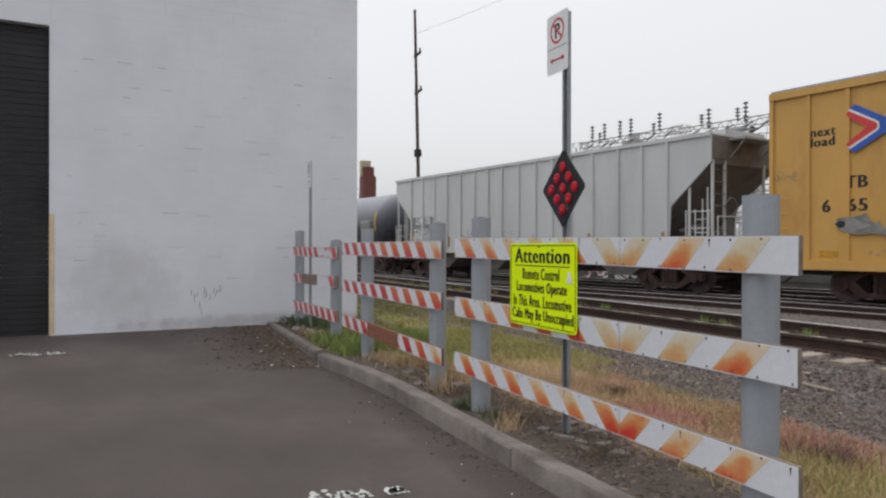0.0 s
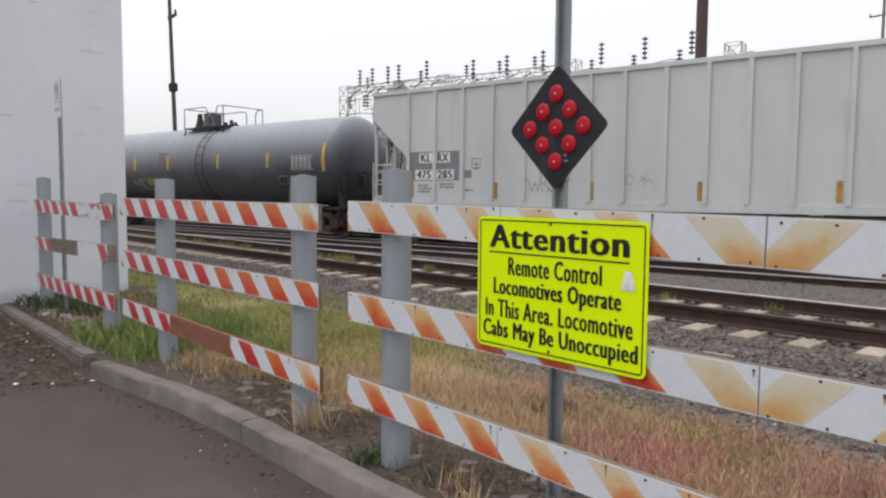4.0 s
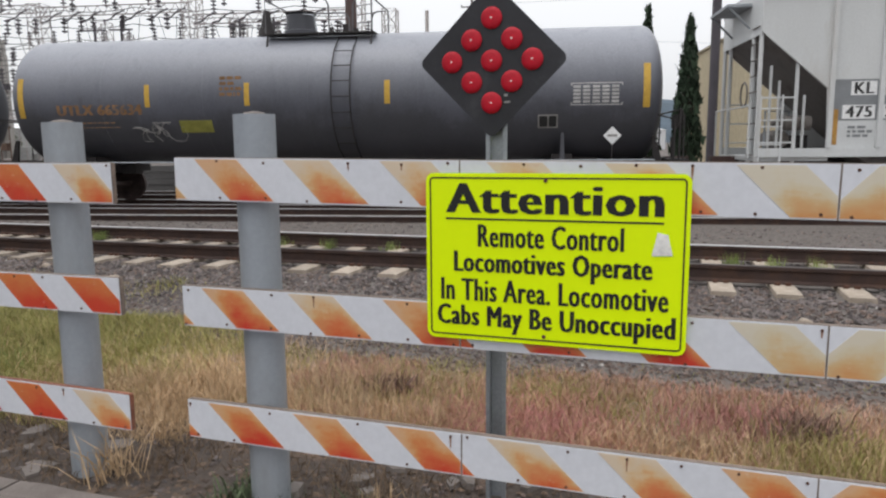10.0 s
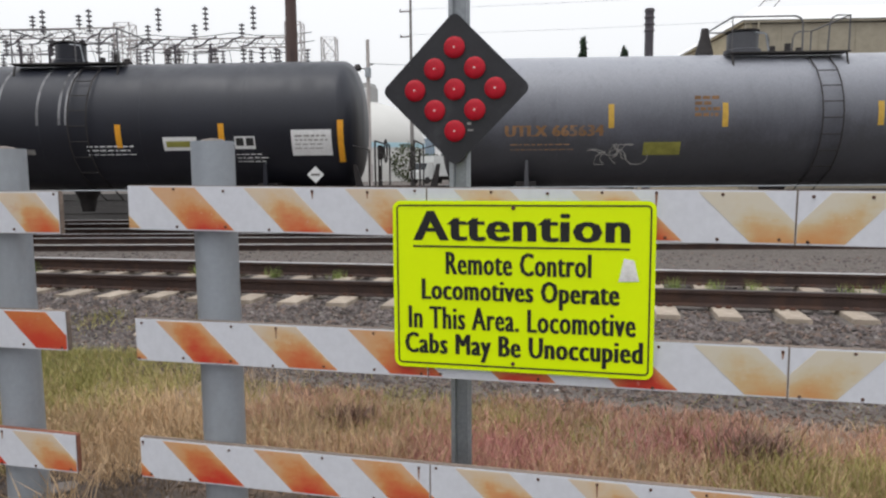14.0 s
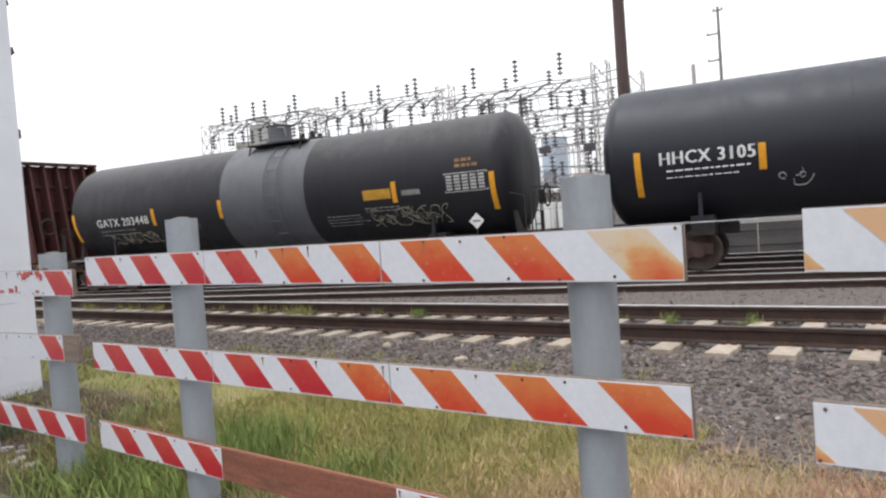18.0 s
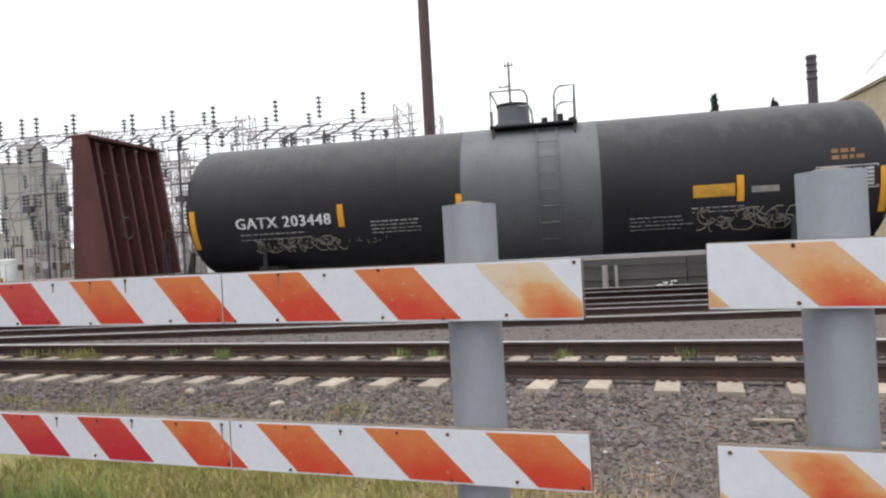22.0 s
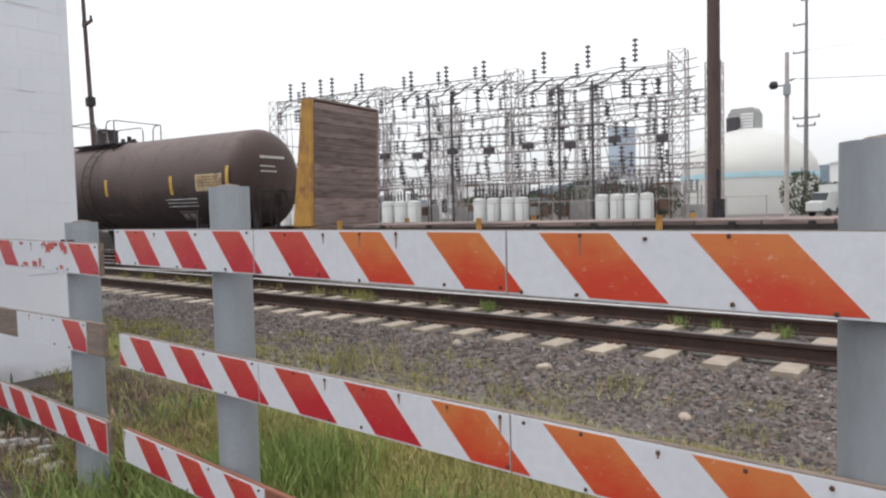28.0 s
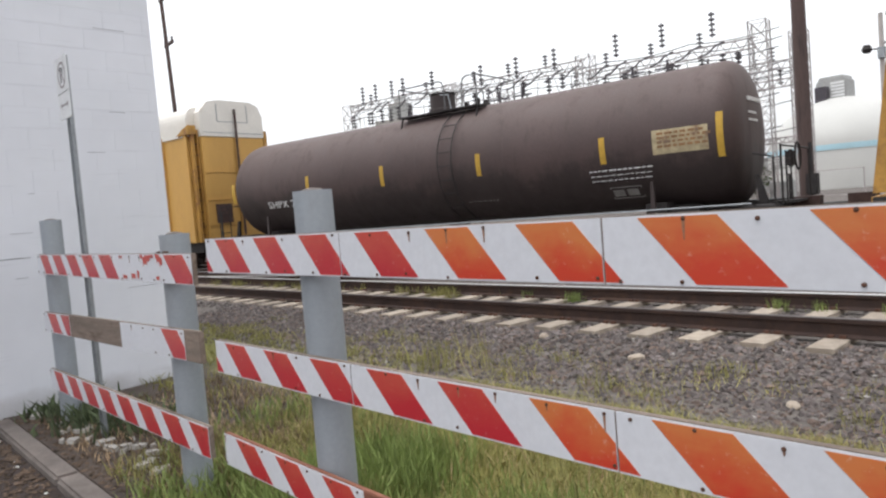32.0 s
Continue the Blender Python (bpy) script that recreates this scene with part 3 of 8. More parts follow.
def bx(bm, x0, x1, y0, y1, z0, z1, m=None):
    v = [bm.verts.new((x, y, z)) for z in (z0, z1) for y in (y0, y1) for x in (x0, x1)]
    for f in ((0, 2, 3, 1), (4, 5, 7, 6), (0, 1, 5, 4), (2, 6, 7, 3), (0, 4, 6, 2), (1, 3, 7, 5)):
        bm.faces.new([v[i] for i in f])
    if m is not None:
        bmesh.ops.transform(bm, matrix=m, verts=v)
    return v


def box(x0, x1, y0, y1, z0, z1, bevel=0.0):
    bm = bmesh.new()
    bx(bm, x0, x1, y0, y1, z0, z1)
    if bevel:
        bmesh.ops.bevel(bm, geom=list(bm.edges), offset=bevel, segments=2, affect="EDGES")
    return bm


def tube(bm, a, b, r, seg=6, r2=None):
    a, b = Vector(a), Vector(b)
    q = (b - a).to_track_quat("Z", "Y").to_matrix()
    r2 = r if r2 is None else r2
    ra = [bm.verts.new(a + q @ Vector((r * math.cos(i * math.tau / seg), r * math.sin(i * math.tau / seg), 0))) for i in range(seg)]
    rb = [bm.verts.new(b + q @ Vector((r2 * math.cos(i * math.tau / seg), r2 * math.sin(i * math.tau / seg), 0))) for i in range(seg)]
    for i in range(seg):
        bm.faces.new((ra[i], ra[(i + 1) % seg], rb[(i + 1) % seg], rb[i]))
    bm.faces.new(ra[::-1])
    bm.faces.new(rb)


def tubes(pairs, r, seg=6):
    bm = bmesh.new()
    for a, b in pairs:
        tube(bm, a, b, r, seg)
    return bm


def poly_run(points, r, seg=6, bm=None):
    """One bent pipe through the points."""
    bm = bm or bmesh.new()
    p = [Vector(q) for q in points]
    rings = []
    for i, c in enumerate(p):
        d = (p[min(i + 1, len(p) - 1)] - p[max(i - 1, 0)]).normalized()
        side = d.cross(Vector((0, 0, 1)) if abs(d.z) < 0.8 else Vector((0, 1, 0))).normalized()
        if rings and side.dot(last) < 0:
            side = -side
        last = side
        up = d.cross(side)
        rings.append([bm.verts.new(c + (side * math.cos(k * math.tau / seg) + up * math.sin(k * math.tau / seg)) * r) for k in range(seg)])
    for a, b in zip(rings[:-1], rings[1:]):
        for k in range(seg):
            bm.faces.new((a[k], a[(k + 1) % seg], b[(k + 1) % seg], b[k]))
    bm.faces.new(rings[0][::-1])
    bm.faces.new(rings[-1])
    return bm


def spin(profile, seg=32, axis="Z"):
    """A closed body turned from (radius, height) pairs."""
    bm = bmesh.new()
    rings = []
    for r, h in profile:
        if r < 1e-6:
            rings.append([bm.verts.new((0, 0, h))])
        else:
            rings.append([bm.verts.new((r * math.cos(i * math.tau / seg), r * math.sin(i * math.tau / seg), h)) for i in range(seg)])
    for a, b in zip(rings[:-1], rings[1:]):
        for i in range(seg):
            j = (i + 1) % seg
            if len(a) == 1 and len(b) > 1:
                bm.faces.new((a[0], b[i], b[j]))
            elif len(b) == 1 and len(a) > 1:
                bm.faces.new((a[i], a[j], b[0]))
            elif len(a) > 1:
                bm.faces.new((a[i], a[j], b[j], b[i]))
    if axis == "X":
        bmesh.ops.transform(bm, matrix=Matrix.Rotation(radians(90), 4, "Y"), verts=bm.verts)
    elif axis == "Y":
        bmesh.ops.transform(bm, matrix=Matrix.Rotation(radians(90), 4, "X"), verts=bm.verts)
    return bm


def prism(pts, y0, y1):
    """A plate with the outline pts (x, z) from y0 to y1."""
    bm = bmesh.new()
    a = [bm.verts.new((x, y0, z)) for x, z in pts]
    b = [bm.verts.new((x, y1, z)) for x, z in pts]
    bm.faces.new(a)
    bm.faces.new(b[::-1])
    for i in range(len(pts)):
        j = (i + 1) % len(pts)
        bm.faces.new((a[j], a[i], b[i], b[j]))
    return bm


def words(body, width, height, x0, z0, y, thick=0.002, bold=0.0, wrap=None):
    """Lettering in the plane y, its lower left corner at (x0, z0); wrap: (radius, centre z) of a tank to lay it on."""
    cu = bpy.data.curves.new("lettering", "FONT")
    cu.body, cu.size, cu.offset, cu.resolution_u = body, 1.0, bold, 2
    cu.space_character = 1.1
    tmp = bpy.data.objects.new("lettering", cu)
    me = tmp.to_mesh()
    co = np.array([v.co[:] for v in me.vertices])
    faces = [tuple(f.vertices) for f in me.polygons]
    tmp.to_mesh_clear()
    bpy.data.objects.remove(tmp)
    bpy.data.curves.remove(cu)
    lo, hi = co.min(0), co.max(0)
    bm = bmesh.new()
    vs = []
    for c in co:
        x = x0 + (c[0] - lo[0]) / (hi[0] - lo[0]) * width
        z = z0 + (c[1] - lo[1]) / (hi[1] - lo[1]) * height
        yy = y if wrap is None else -math.sqrt(max(0.0, wrap[0] ** 2 - (z - wrap[1]) ** 2)) - 0.006
        vs.append(bm.verts.new((x, yy, z)))
    for f in faces:
        try:
            bm.faces.new([vs[i] for i in f])
        except ValueError:
            pass
    for f in bm.faces:
        f.normal_update()
        if f.normal.y > 0:
            f.normal_flip()
    me = bpy.data.meshes.new("lettering")
    bm.to_mesh(me)
    bm.free()
    return me


def lettered(name, body, width, height, x0, z0, y, material, parent, label="", bold=0.0, wrap=None):
    bm = bmesh.new()
    d = bold * height
    for k, sh in enumerate((0.0,) if not bold else (-d, 0.0, d)):
        me = words(body, width - 2 * d, height, x0 + d + sh, z0, y - 0.0003 * k, 0.002, 0.0, wrap)
        bm.from_mesh(me)
        bpy.data.meshes.remove(me)
    me = bpy.data.meshes.new("lettering")
    bm.to_mesh(me)
    bm.free()
    me.materials.append(material)
    return part(name, me, material, parent, label)


def patch(x0, x1, z0, z1, wrap, out=0.005, n=6):
    """A decal that lies on a tank's flank."""
    bm = bmesh.new()
    rows = []
    for k in range(n + 1):
        z = z0 + (z1 - z0) * k / n
        r, zc = wrap
        y = -math.sqrt(max(0.0, r * r - (z - zc) ** 2)) - out
        rows.append((bm.verts.new((x0, y, z)), bm.verts.new((x1, y, z))))
    for a, b in zip(rows[:-1], rows[1:]):
        bm.faces.new((a[0], a[1], b[1], b[0]))
    return bm


def bars(rows, x0, z0, w, h, wrap, seed=1):
    """Lines of writing too small to read, as broken bars on a tank's flank."""
    rnd = random.Random(seed)
    bm = bmesh.new()
    for k in range(rows):
        z = z0 - k * h * 1.7
        x = x0
        while x < x0 + w * rnd.uniform(0.8, 1.0):
            l = rnd.uniform(0.05, 0.16)
            y = -math.sqrt(max(0.0, wrap[0] ** 2 - (z - wrap[1]) ** 2)) - 0.006 if wrap[0] > 0 else wrap[1]
            v = [bm.verts.new(c) for c in ((x, y, z), (x + l, y, z), (x + l, y, z + h), (x, y, z + h))]
            bm.faces.new(v)
            x += l + 0.035
    return bm


# ---- ground, asphalt, kerb ----
KERB_LINE = ((-20, -0.46), (-4.91, -0.46), (-4.9, -0.57), (-4.45, -0.515), (-4.0, -0.46), (-3.5, -0.385), (-3.0, -0.315), (-2.5, -0.28), (-2.0, -0.262), (-1.0, -0.265), (0.0, -0.265), (1.0, -0.25), (2.0, -0.235), (9.0, -0.14))


def kerb_y(x):
    for (a, ya), (b, yb) in zip(KERB_LINE[:-1], KERB_LINE[1:]):
        if x <= b:
            return ya + (yb - ya) * (x - a) / (b - a)
    return 0.0


def height(x, y):
    def step(a, b, v):
        u = min(1.0, max(0.0, (v - a) / (b - a)))
        return u * u * (3 - 2 * u)
    h = -0.035 + 0.03 * step(0.4, 2.5, y)
    h += 0.055 * step(3.1, 4.4, y) - 0.025 * step(4.6, 4.9, y)
    h += 0.02 * (noise.noise(Vector((x * 0.9, y * 0.9, 3.0)))) * (1 if -20 < x < 12 and 0.4 < y < 4 else 0)
    ky = kerb_y(x)
    h -= 0.5 * (1 - step(ky + 0.02, ky + 0.15, y)) if x > -9 else 0.0
    return h


def ground():
    xs = [-3000, -800, -250, -100, -60, -40, -30] + [-24 + 0.4 * i for i in range(91)] + [14, 18, 25, 40, 80, 250, 800, 3000]
    ys = [-300, -80, -30, -12, -4, -1.5, -0.62, -0.54, -0.46, -0.38, -0.3, -0.22, -0.14, -0.07] + [0.0 + 0.3 * i for i in range(39)] + [12.5, 14, 17, 22, 30, 45, 80, 150, 400, 1200, 3500]
    bm = bmesh.new()
    g = [[bm.verts.new((x, y, height(x, y))) for x in xs] for y in ys]
    for j in range(len(ys) - 1):
        for i in range(len(xs) - 1):
            bm.faces.new((g[j][i], g[j][i + 1], g[j + 1][i + 1], g[j + 1][i]))
    ob = part("ground", bm, GROUND, None, smooth=True)
    tagged(ob, "trackside strip of bare soil, dry grass and grey ballast", "ground", kind="structure")


ground()


def lot_z(x):
    """The lot lies level and rises a little towards the wall."""
    u = min(1.0, max(0.0, (-4.6 - x) / 2.6))
    return -0.155 + 0.072 * u * u * (3 - 2 * u)


def asphalt():
    bm = bmesh.new()
    rows = []
    for i in range(60):
        x = -14 + i * 0.6
        yk = kerb_y(x)
        rows.append([bm.verts.new((x, y, lot_z(x) + 0.005 * noise.noise(Vector((x, y, 0)))))
                     for y in [-40, -20, -10, -6] + [-4 + 0.25 * k for k in range(13)] + [yk + 0.05]])
    for a, b in zip(rows[:-1], rows[1:]):
        for j in range(len(a) - 1):
            bm.faces.new((a[j], b[j], b[j + 1], a[j + 1]))
    ob = part("road", bm, ASPHALT, None, smooth=True)
    tagged(ob, "dark worn asphalt yard with faded patches", "asphalt", kind="structure")


def kerb():
    base = thing("kerb", "weathered grey concrete kerb with chipped edges", "kerb", kind="structure")
    rnd = random.Random(4)
    x = -4.45
    while x < 8:
        l = 2.45
        bm = bmesh.new()
        n = 14
        ring = []
        for k in range(n + 1):
            xx = x + (l - 0.012) * k / n
            y = kerb_y(xx)
            j = rnd.uniform(-0.006, 0.006)
            j2 = rnd.uniform(-0.008, 0.004)
            ring.append([bm.verts.new(p) for p in ((xx, y, -0.3), (xx, y + 0.004, -0.022 + j), (xx, y + 0.02, j2), (xx, y + 0.148, j2), (xx, y + 0.165, -0.02), (xx, y + 0.165, -0.3))])
        for a, b in zip(ring[:-1], ring[1:]):
            for i in range(5):
                bm.faces.new((a[i], a[i + 1], b[i + 1], b[i]))
        bm.faces.new(ring[0])
        bm.faces.new(ring[-1][::-1])
        part("kerb_stone", bm, KERB, base, smooth=True)
        x += l
    for x, l in ((-9.0, 2.2), (-6.78, 1.9)):
        bm = bmesh.new()
        bx(bm, x, x + l, -0.46, -0.30, -0.3, -0.025, None)
        bmesh.ops.bevel(bm, geom=list(bm.edges), offset=0.02, segments=2, affect="EDGES")
        part("kerb_stone", bm, KERB, base, "low broken kerb stone half buried in litter")


asphalt()
kerb()


def road_marks():
    ob = thing("road_marking", "flaked remains of white paint on asphalt", "paint", kind="structure")
    rnd = random.Random(8)
    bm = bmesh.new()
    for cx, cy, n, s in ((-6.45, -3.75, 16, 0.06), (-6.42, -3.95, 16, 0.06), (-6.46, -4.15, 14, 0.06), (0.53, -1.55, 14, 0.06), (0.56, -1.42, 14, 0.06), (0.6, -1.15, 14, 0.05), (3.0, -1.55, 24, 0.5), (2.2, -1.15, 14, 0.35), (-5.4, -4.6, 16, 0.6), (3.6, -1.25, 10, 0.3)):
        for k in range(n):
            x, y = cx + rnd.gauss(0, s), cy + rnd.gauss(0, 0.07)
            r = rnd.uniform(0.01, 0.045)
            v = [bm.verts.new((x + r * rnd.uniform(0.6, 1.8) * math.cos(a), y + r * rnd.uniform(0.5, 1) * math.sin(a), lot_z(x) + 0.009)) for a in (0, 1, 2.1, 3.1, 4.2, 5.2)]
            bm.faces.new(v)
    part("paint_flakes", bm, ROAD_PAINT, ob)["kind"] = "stuff"


road_marks()


# ---- building ----
WALL_M = pose(-9.11, 0, 0, 0, 0, 95.8)


def building():
    """Local x runs along the wall away from the camera's yard (towards the tracks), local y into the building."""
    wall = thing("wall_north", "white painted concrete block wall with faint courses and scuffs", "wall", WALL_M, kind="structure")
    L1, L0, H = 1.41, -4.08, 8.0
    rnd = random.Random(3)
    bm = bmesh.new()
    bx(bm, L0, L1 - 0.01, -0.0015, 0.3, -0.3, H)
    bx(bm, L0 - 5.0, L0 - 0.002, 0.012, 0.3, 5.12, H)
    bx(bm, L0 - 12, L0 - 5.002, 0.012, 0.3, -0.3, H)
    part("core", bm, WALL_PAINT, wall)
    bm = bmesh.new()
    bx(bm, L1 - 0.31, L1 - 0.012, 0.302, 12.0, -0.3, H)
    bx(bm, L0 - 12, L1 - 0.32, 11.7, 12.0, -0.3, H)
    part("side_wall", bm, WALL_PAINT, wall)
    # block courses: the lower ones one by one, the rest joined
    z, k, count = -0.2, 0, 0
    rest = bmesh.new()
    shared = {}
    while z < H:
        x = L0 + (0.2 if k % 2 else 0.0)
        first = True
        xx = L0
        while xx < L1 - 0.02:
            w = (0.2 if k % 2 else 0.4) if first else 0.4
            first = False
            x1 = min(xx + w, L1)
            d = rnd.uniform(0.0, 0.0012)
            if 0.3 < z < 3.9:
                key = round(x1 - xx, 2)
                if key not in shared:
                    b = bmesh.new()
                    bx(b, 0.0004, key - 0.0004, -0.004, 0.02, 0.0012, 0.1988)
                    shared[key] = finish(b, "block", WALL_PAINT)
                o = new("block", shared[key])
                o.parent = wall
                o.location = (xx, -d, z)
                count += 1
            else:
                bx(rest, xx + 0.0004, x1 - 0.0004, -0.004 - d, 0.02, z + 0.0012, z + 0.1988)
            xx = x1
        z += 0.2
        k += 1
    part("upper_blocks", rest, WALL_PAINT, wall)["kind"] = "stuff"
    for x, z, l, lean in ((-1.83, 0.62, 0.10, 0.01), (-1.78, 0.55, 0.14, 0.0), (-1.72, 0.57, 0.07, 0.02), (-1.69, 0.40, 0.16, -0.01), (-1.60, 0.66, 0.2, 0.015), (-1.57, 0.60, 0.13, 0.0),
                          (-1.50, 0.52, 0.09, 0.01), (-1.42, 0.66, 0.12, 0.03), (-1.38, 0.62, 0.13, 0.03), (-1.33, 0.70, 0.15, 0.02), (-1.30, 0.66, 0.1, 0.02), (-1.65, 0.27, 0.1, 0.0)):
        b = prism([(x, z), (x + 0.011, z), (x + 0.007 - lean, z - l), (x - lean, z - l)], -0.0075, -0.0062)
        part("scuff_mark", b, SCUFF, wall, "thin dark dripping scuff")
    bm = bmesh.new()
    for i in range(46):
        x = rnd.uniform(L0 + 0.2, L1 - 0.5)
        z = 0.2 * rnd.randint(4, 24) + rnd.uniform(-0.03, 0.03)
        l = rnd.uniform(0.05, 0.32)
        bx(bm, x, x + l, -0.0072, -0.0062, z, z + rnd.uniform(0.004, 0.009))
    part("paint_cracks", bm, CRACK, wall, "thin cracks along the block courses")["kind"] = "stuff"
    roof = thing("ceiling", "flat roof deck of the white building", "roof", WALL_M, kind="structure")
    part("roof_deck", box(L0 - 12, L1 - 0.32, 0.31, 11.69, H - 0.3, H - 0.05), CONCRETE, roof)
    door = thing("door_1", "closed dark roll-up loading door in a white wall", "door", WALL_M, kind="structure")
    s = 0
    while s * 0.1 < 5.3:
        b = bmesh.new()
        z0 = -0.2 + s * 0.1
        bx(b, L0 - 4.9, L0 - 0.03, 0.16 + (0.008 if s % 2 else 0.0), 0.20, z0, z0 + 0.094)
        part("slat", b, ROLLER, door)
        s += 1
    part("jamb", box(L0 - 0.028, L0 - 0.0035, -0.012, 0.17, -0.2, 1.95), JAMB, door, "cream painted jamb guard")
    part("jamb_face", box(L0 - 0.003, L0 + 0.055, -0.012, -0.0058, -0.06, 1.95), JAMB, door, "cream painted jamb guard")
    part("jamb", box(L0 - 0.026, L0 - 0.002, -0.006, 0.17, 1.955, 5.118), WALL_PAINT, door)


building()


# ---- tracks ----
RAIL_PROFILE = [(-0.070, 0.0), (0.070, 0.0), (0.070, 0.012), (0.012, 0.03), (0.010, 0.125), (0.036, 0.135), (0.036, 0.165), (0.030, 0.172), (-0.030, 0.172),
                (-0.036, 0.165), (-0.036, 0.135), (-0.010, 0.125), (-0.012, 0.03), (-0.070, 0.012)]
TRAIN_YAW = 10.762
TRACK_NEAR = pose(0, 6.20, 0.25, 0, 0, 1.5)
TRACK_YARD = pose(0, 11.95, 0.15, 0, 0, TRAIN_YAW)
TRACK_TRAIN = pose(-0.28, 14.474, 0.15, 0, 0, TRAIN_YAW)
TRACK_BACK = pose(0, 17.95, 0.15, 0, 0, TRAIN_YAW)


def rail_mesh(x0, x1):
    bm = bmesh.new()
    a = [bm.verts.new((x0, y, z - 0.172)) for y, z in RAIL_PROFILE]
    b = [bm.verts.new((x1, y, z - 0.172)) for y, z in RAIL_PROFILE]
    n = len(a)
    for i in range(n):
        j = (i + 1) % n
        bm.faces.new((a[i], a[j], b[j], b[i]))
    return finish(bm, "rail", RAIL_STEEL)


def track(m, x0, x1, label, tie_x=None, bright=(True, True)):
    base = thing("railway_track", label, "track", m, kind="structure")
    me = rail_mesh(x0, x1)
    for y, br in ((-0.7525, bright[0]), (0.7525, bright[1])):
        r = new("rail", me)
        r.parent = base
        r.location = (0, y, 0)
        top = box(x0, x1, -0.0365, 0.0365, -0.006, 0.0025)
        t = part("rail_head", top, RAIL_TOP if br else RAIL_DULL, r, "polished running surface" if br else "dull running surface")
    if tie_x:
        bm = bmesh.new()
        w = 0.115
        prof = [(-w - 0.02, -0.2), (-w, -0.005), (-w + 0.012, 0.0), (w - 0.012, 0.0), (w, -0.005), (w + 0.02, -0.2)]
        a = [bm.verts.new((x, -1.30, z)) for x, z in prof]
        b = [bm.verts.new((x, 1.30, z)) for x, z in prof]
        for i in range(6):
            j = (i + 1) % 6
            bm.faces.new((a[i], b[i], b[j], a[j]))
        bm.faces.new(a)
        bm.faces.new(b[::-1])
        tie = finish(bm, "tie", TIE)
        clip = bmesh.new()
        for y in (-0.7525, 0.7525):
            for sx in (-1, 1):
                for sy in (-1, 1):
                    bx(clip, sx * 0.05 - 0.025, sx * 0.05 + 0.025, y + sy * 0.085 - 0.02, y + sy * 0.085 + 0.02, 0, 0.03)
        clips = finish(clip, "rail_clips", RUST)
        rnd = random.Random(11)
        k = 0
        for x in tie_x:
            o = new("tie", tie)
            o.parent = base
            o.location = (x + rnd.uniform(-0.03, 0.03), rnd.uniform(-0.05, 0.05), -0.173)
            o.rotation_euler = (0, 0, rnd.uniform(-0.02, 0.02))
            if -14 < x < 6:
                c = new("rail_clips", clips)
                c.parent = o
    return base


track(TRACK_NEAR, -160, 120, "rusty railway track on pale ties in grey ballast", [-26 + 0.594 * i for i in range(64)], (False, True))
track(TRACK_YARD, -160, 160, "rusty yard track with its ties buried in ballast", None, (True, True))
track(TRACK_TRAIN, -260, 200, "yard track that carries the passing freight train", None, (True, True))
track(TRACK_BACK, -160, 160, "farthest yard track buried in ballast", None, (True, True))


def stones(name, label, n, x0, x1, y0, y1, r0, r1, zf, material, seed=1, flat=0.7, clear_ties=False, place=None):
    g = np.random.default_rng(seed)
    x, y = place(g, n) if place else (g.uniform(x0, x1, n), g.uniform(y0, y1, n))
    if clear_ties:
        u = (x + 26 + 0.297) % 0.594 - 0.297
        yy = y - 0.026 * x
        keep = ~((np.abs(u) < 0.16) & (yy > 4.82) & (yy < 7.6)) & (np.abs(yy - 5.45) > 0.11) & (np.abs(yy - 6.95) > 0.11)
        x, y = x[keep], y[keep]
        n = len(x)
    r = g.uniform(r0, r1, n)
    base = np.array([(1, 0, 0), (-1, 0, 0), (0, 1, 0), (0, -1, 0), (0, 0, 1), (0, 0, -1.0)])
    v = base[None] * (r[:, None, None] * g.uniform(0.65, 1.25, (n, 6, 1))) + g.normal(0, 0.22, (n, 6, 3)) * r[:, None, None]
    ang = g.uniform(0, math.tau, n)
    c, s = np.cos(ang)[:, None], np.sin(ang)[:, None]
    vx = v[:, :, 0] * c - v[:, :, 1] * s
    vy = v[:, :, 0] * s + v[:, :, 1] * c
    z = np.array([zf(a, b) for a, b in zip(x, y)])
    co = np.stack([vx + x[:, None], vy + y[:, None], v[:, :, 2] * flat + z[:, None] + (r * 0.25 * flat)[:, None]], 2)
    tri = np.array([(0, 2, 4), (2, 1, 4), (1, 3, 4), (3, 0, 4), (2, 0, 5), (1, 2, 5), (3, 1, 5), (0, 3, 5)])
    faces = (tri[None] + (np.arange(n) * 6)[:, None, None]).reshape(-1, 3)
    me = bpy.data.meshes.new(name)
    me.from_pydata(co.reshape(-1, 3).tolist(), [], faces.tolist())
    me.materials.append(material)
    ob = new(name, me)
    return tagged(ob, label, "gravel", kind="stuff")


def bed(x, y):
    yy = y - 0.026 * x
    if yy < 4.85:
        return height(x, y)
    return 0.03


stones("ballast_gravel", "loose dark grey ballast stones beside the rails", 17000, -14, 6, 3.2, 5.4, 0.012, 0.040, bed, STONE, 1, 0.7, True)
stones("ballast_gravel", "brown ballast stones and chips beside the rails", 12000, -14, 6, 2.9, 5.4, 0.010, 0.034, bed, STONE_BROWN, 31, 0.6, True)
stones("ballast_gravel", "pale chips scattered on the ballast", 750, -13, 6, 2.3, 5.2, 0.008, 0.024, bed, STONE_PALE, 32, 0.6, True)
stones("ballast_gravel", "ballast stones between the rails", 9000, -16, 8, 5.3, 7.1, 0.014, 0.036, bed, STONE, 2, 0.7, True)
stones("ballast_gravel", "sparse ballast and fines beyond the track", 9000, -22, 10, 7.0, 10.8, 0.015, 0.04, lambda x, y: height(x, y) - 0.01, STONE, 3)
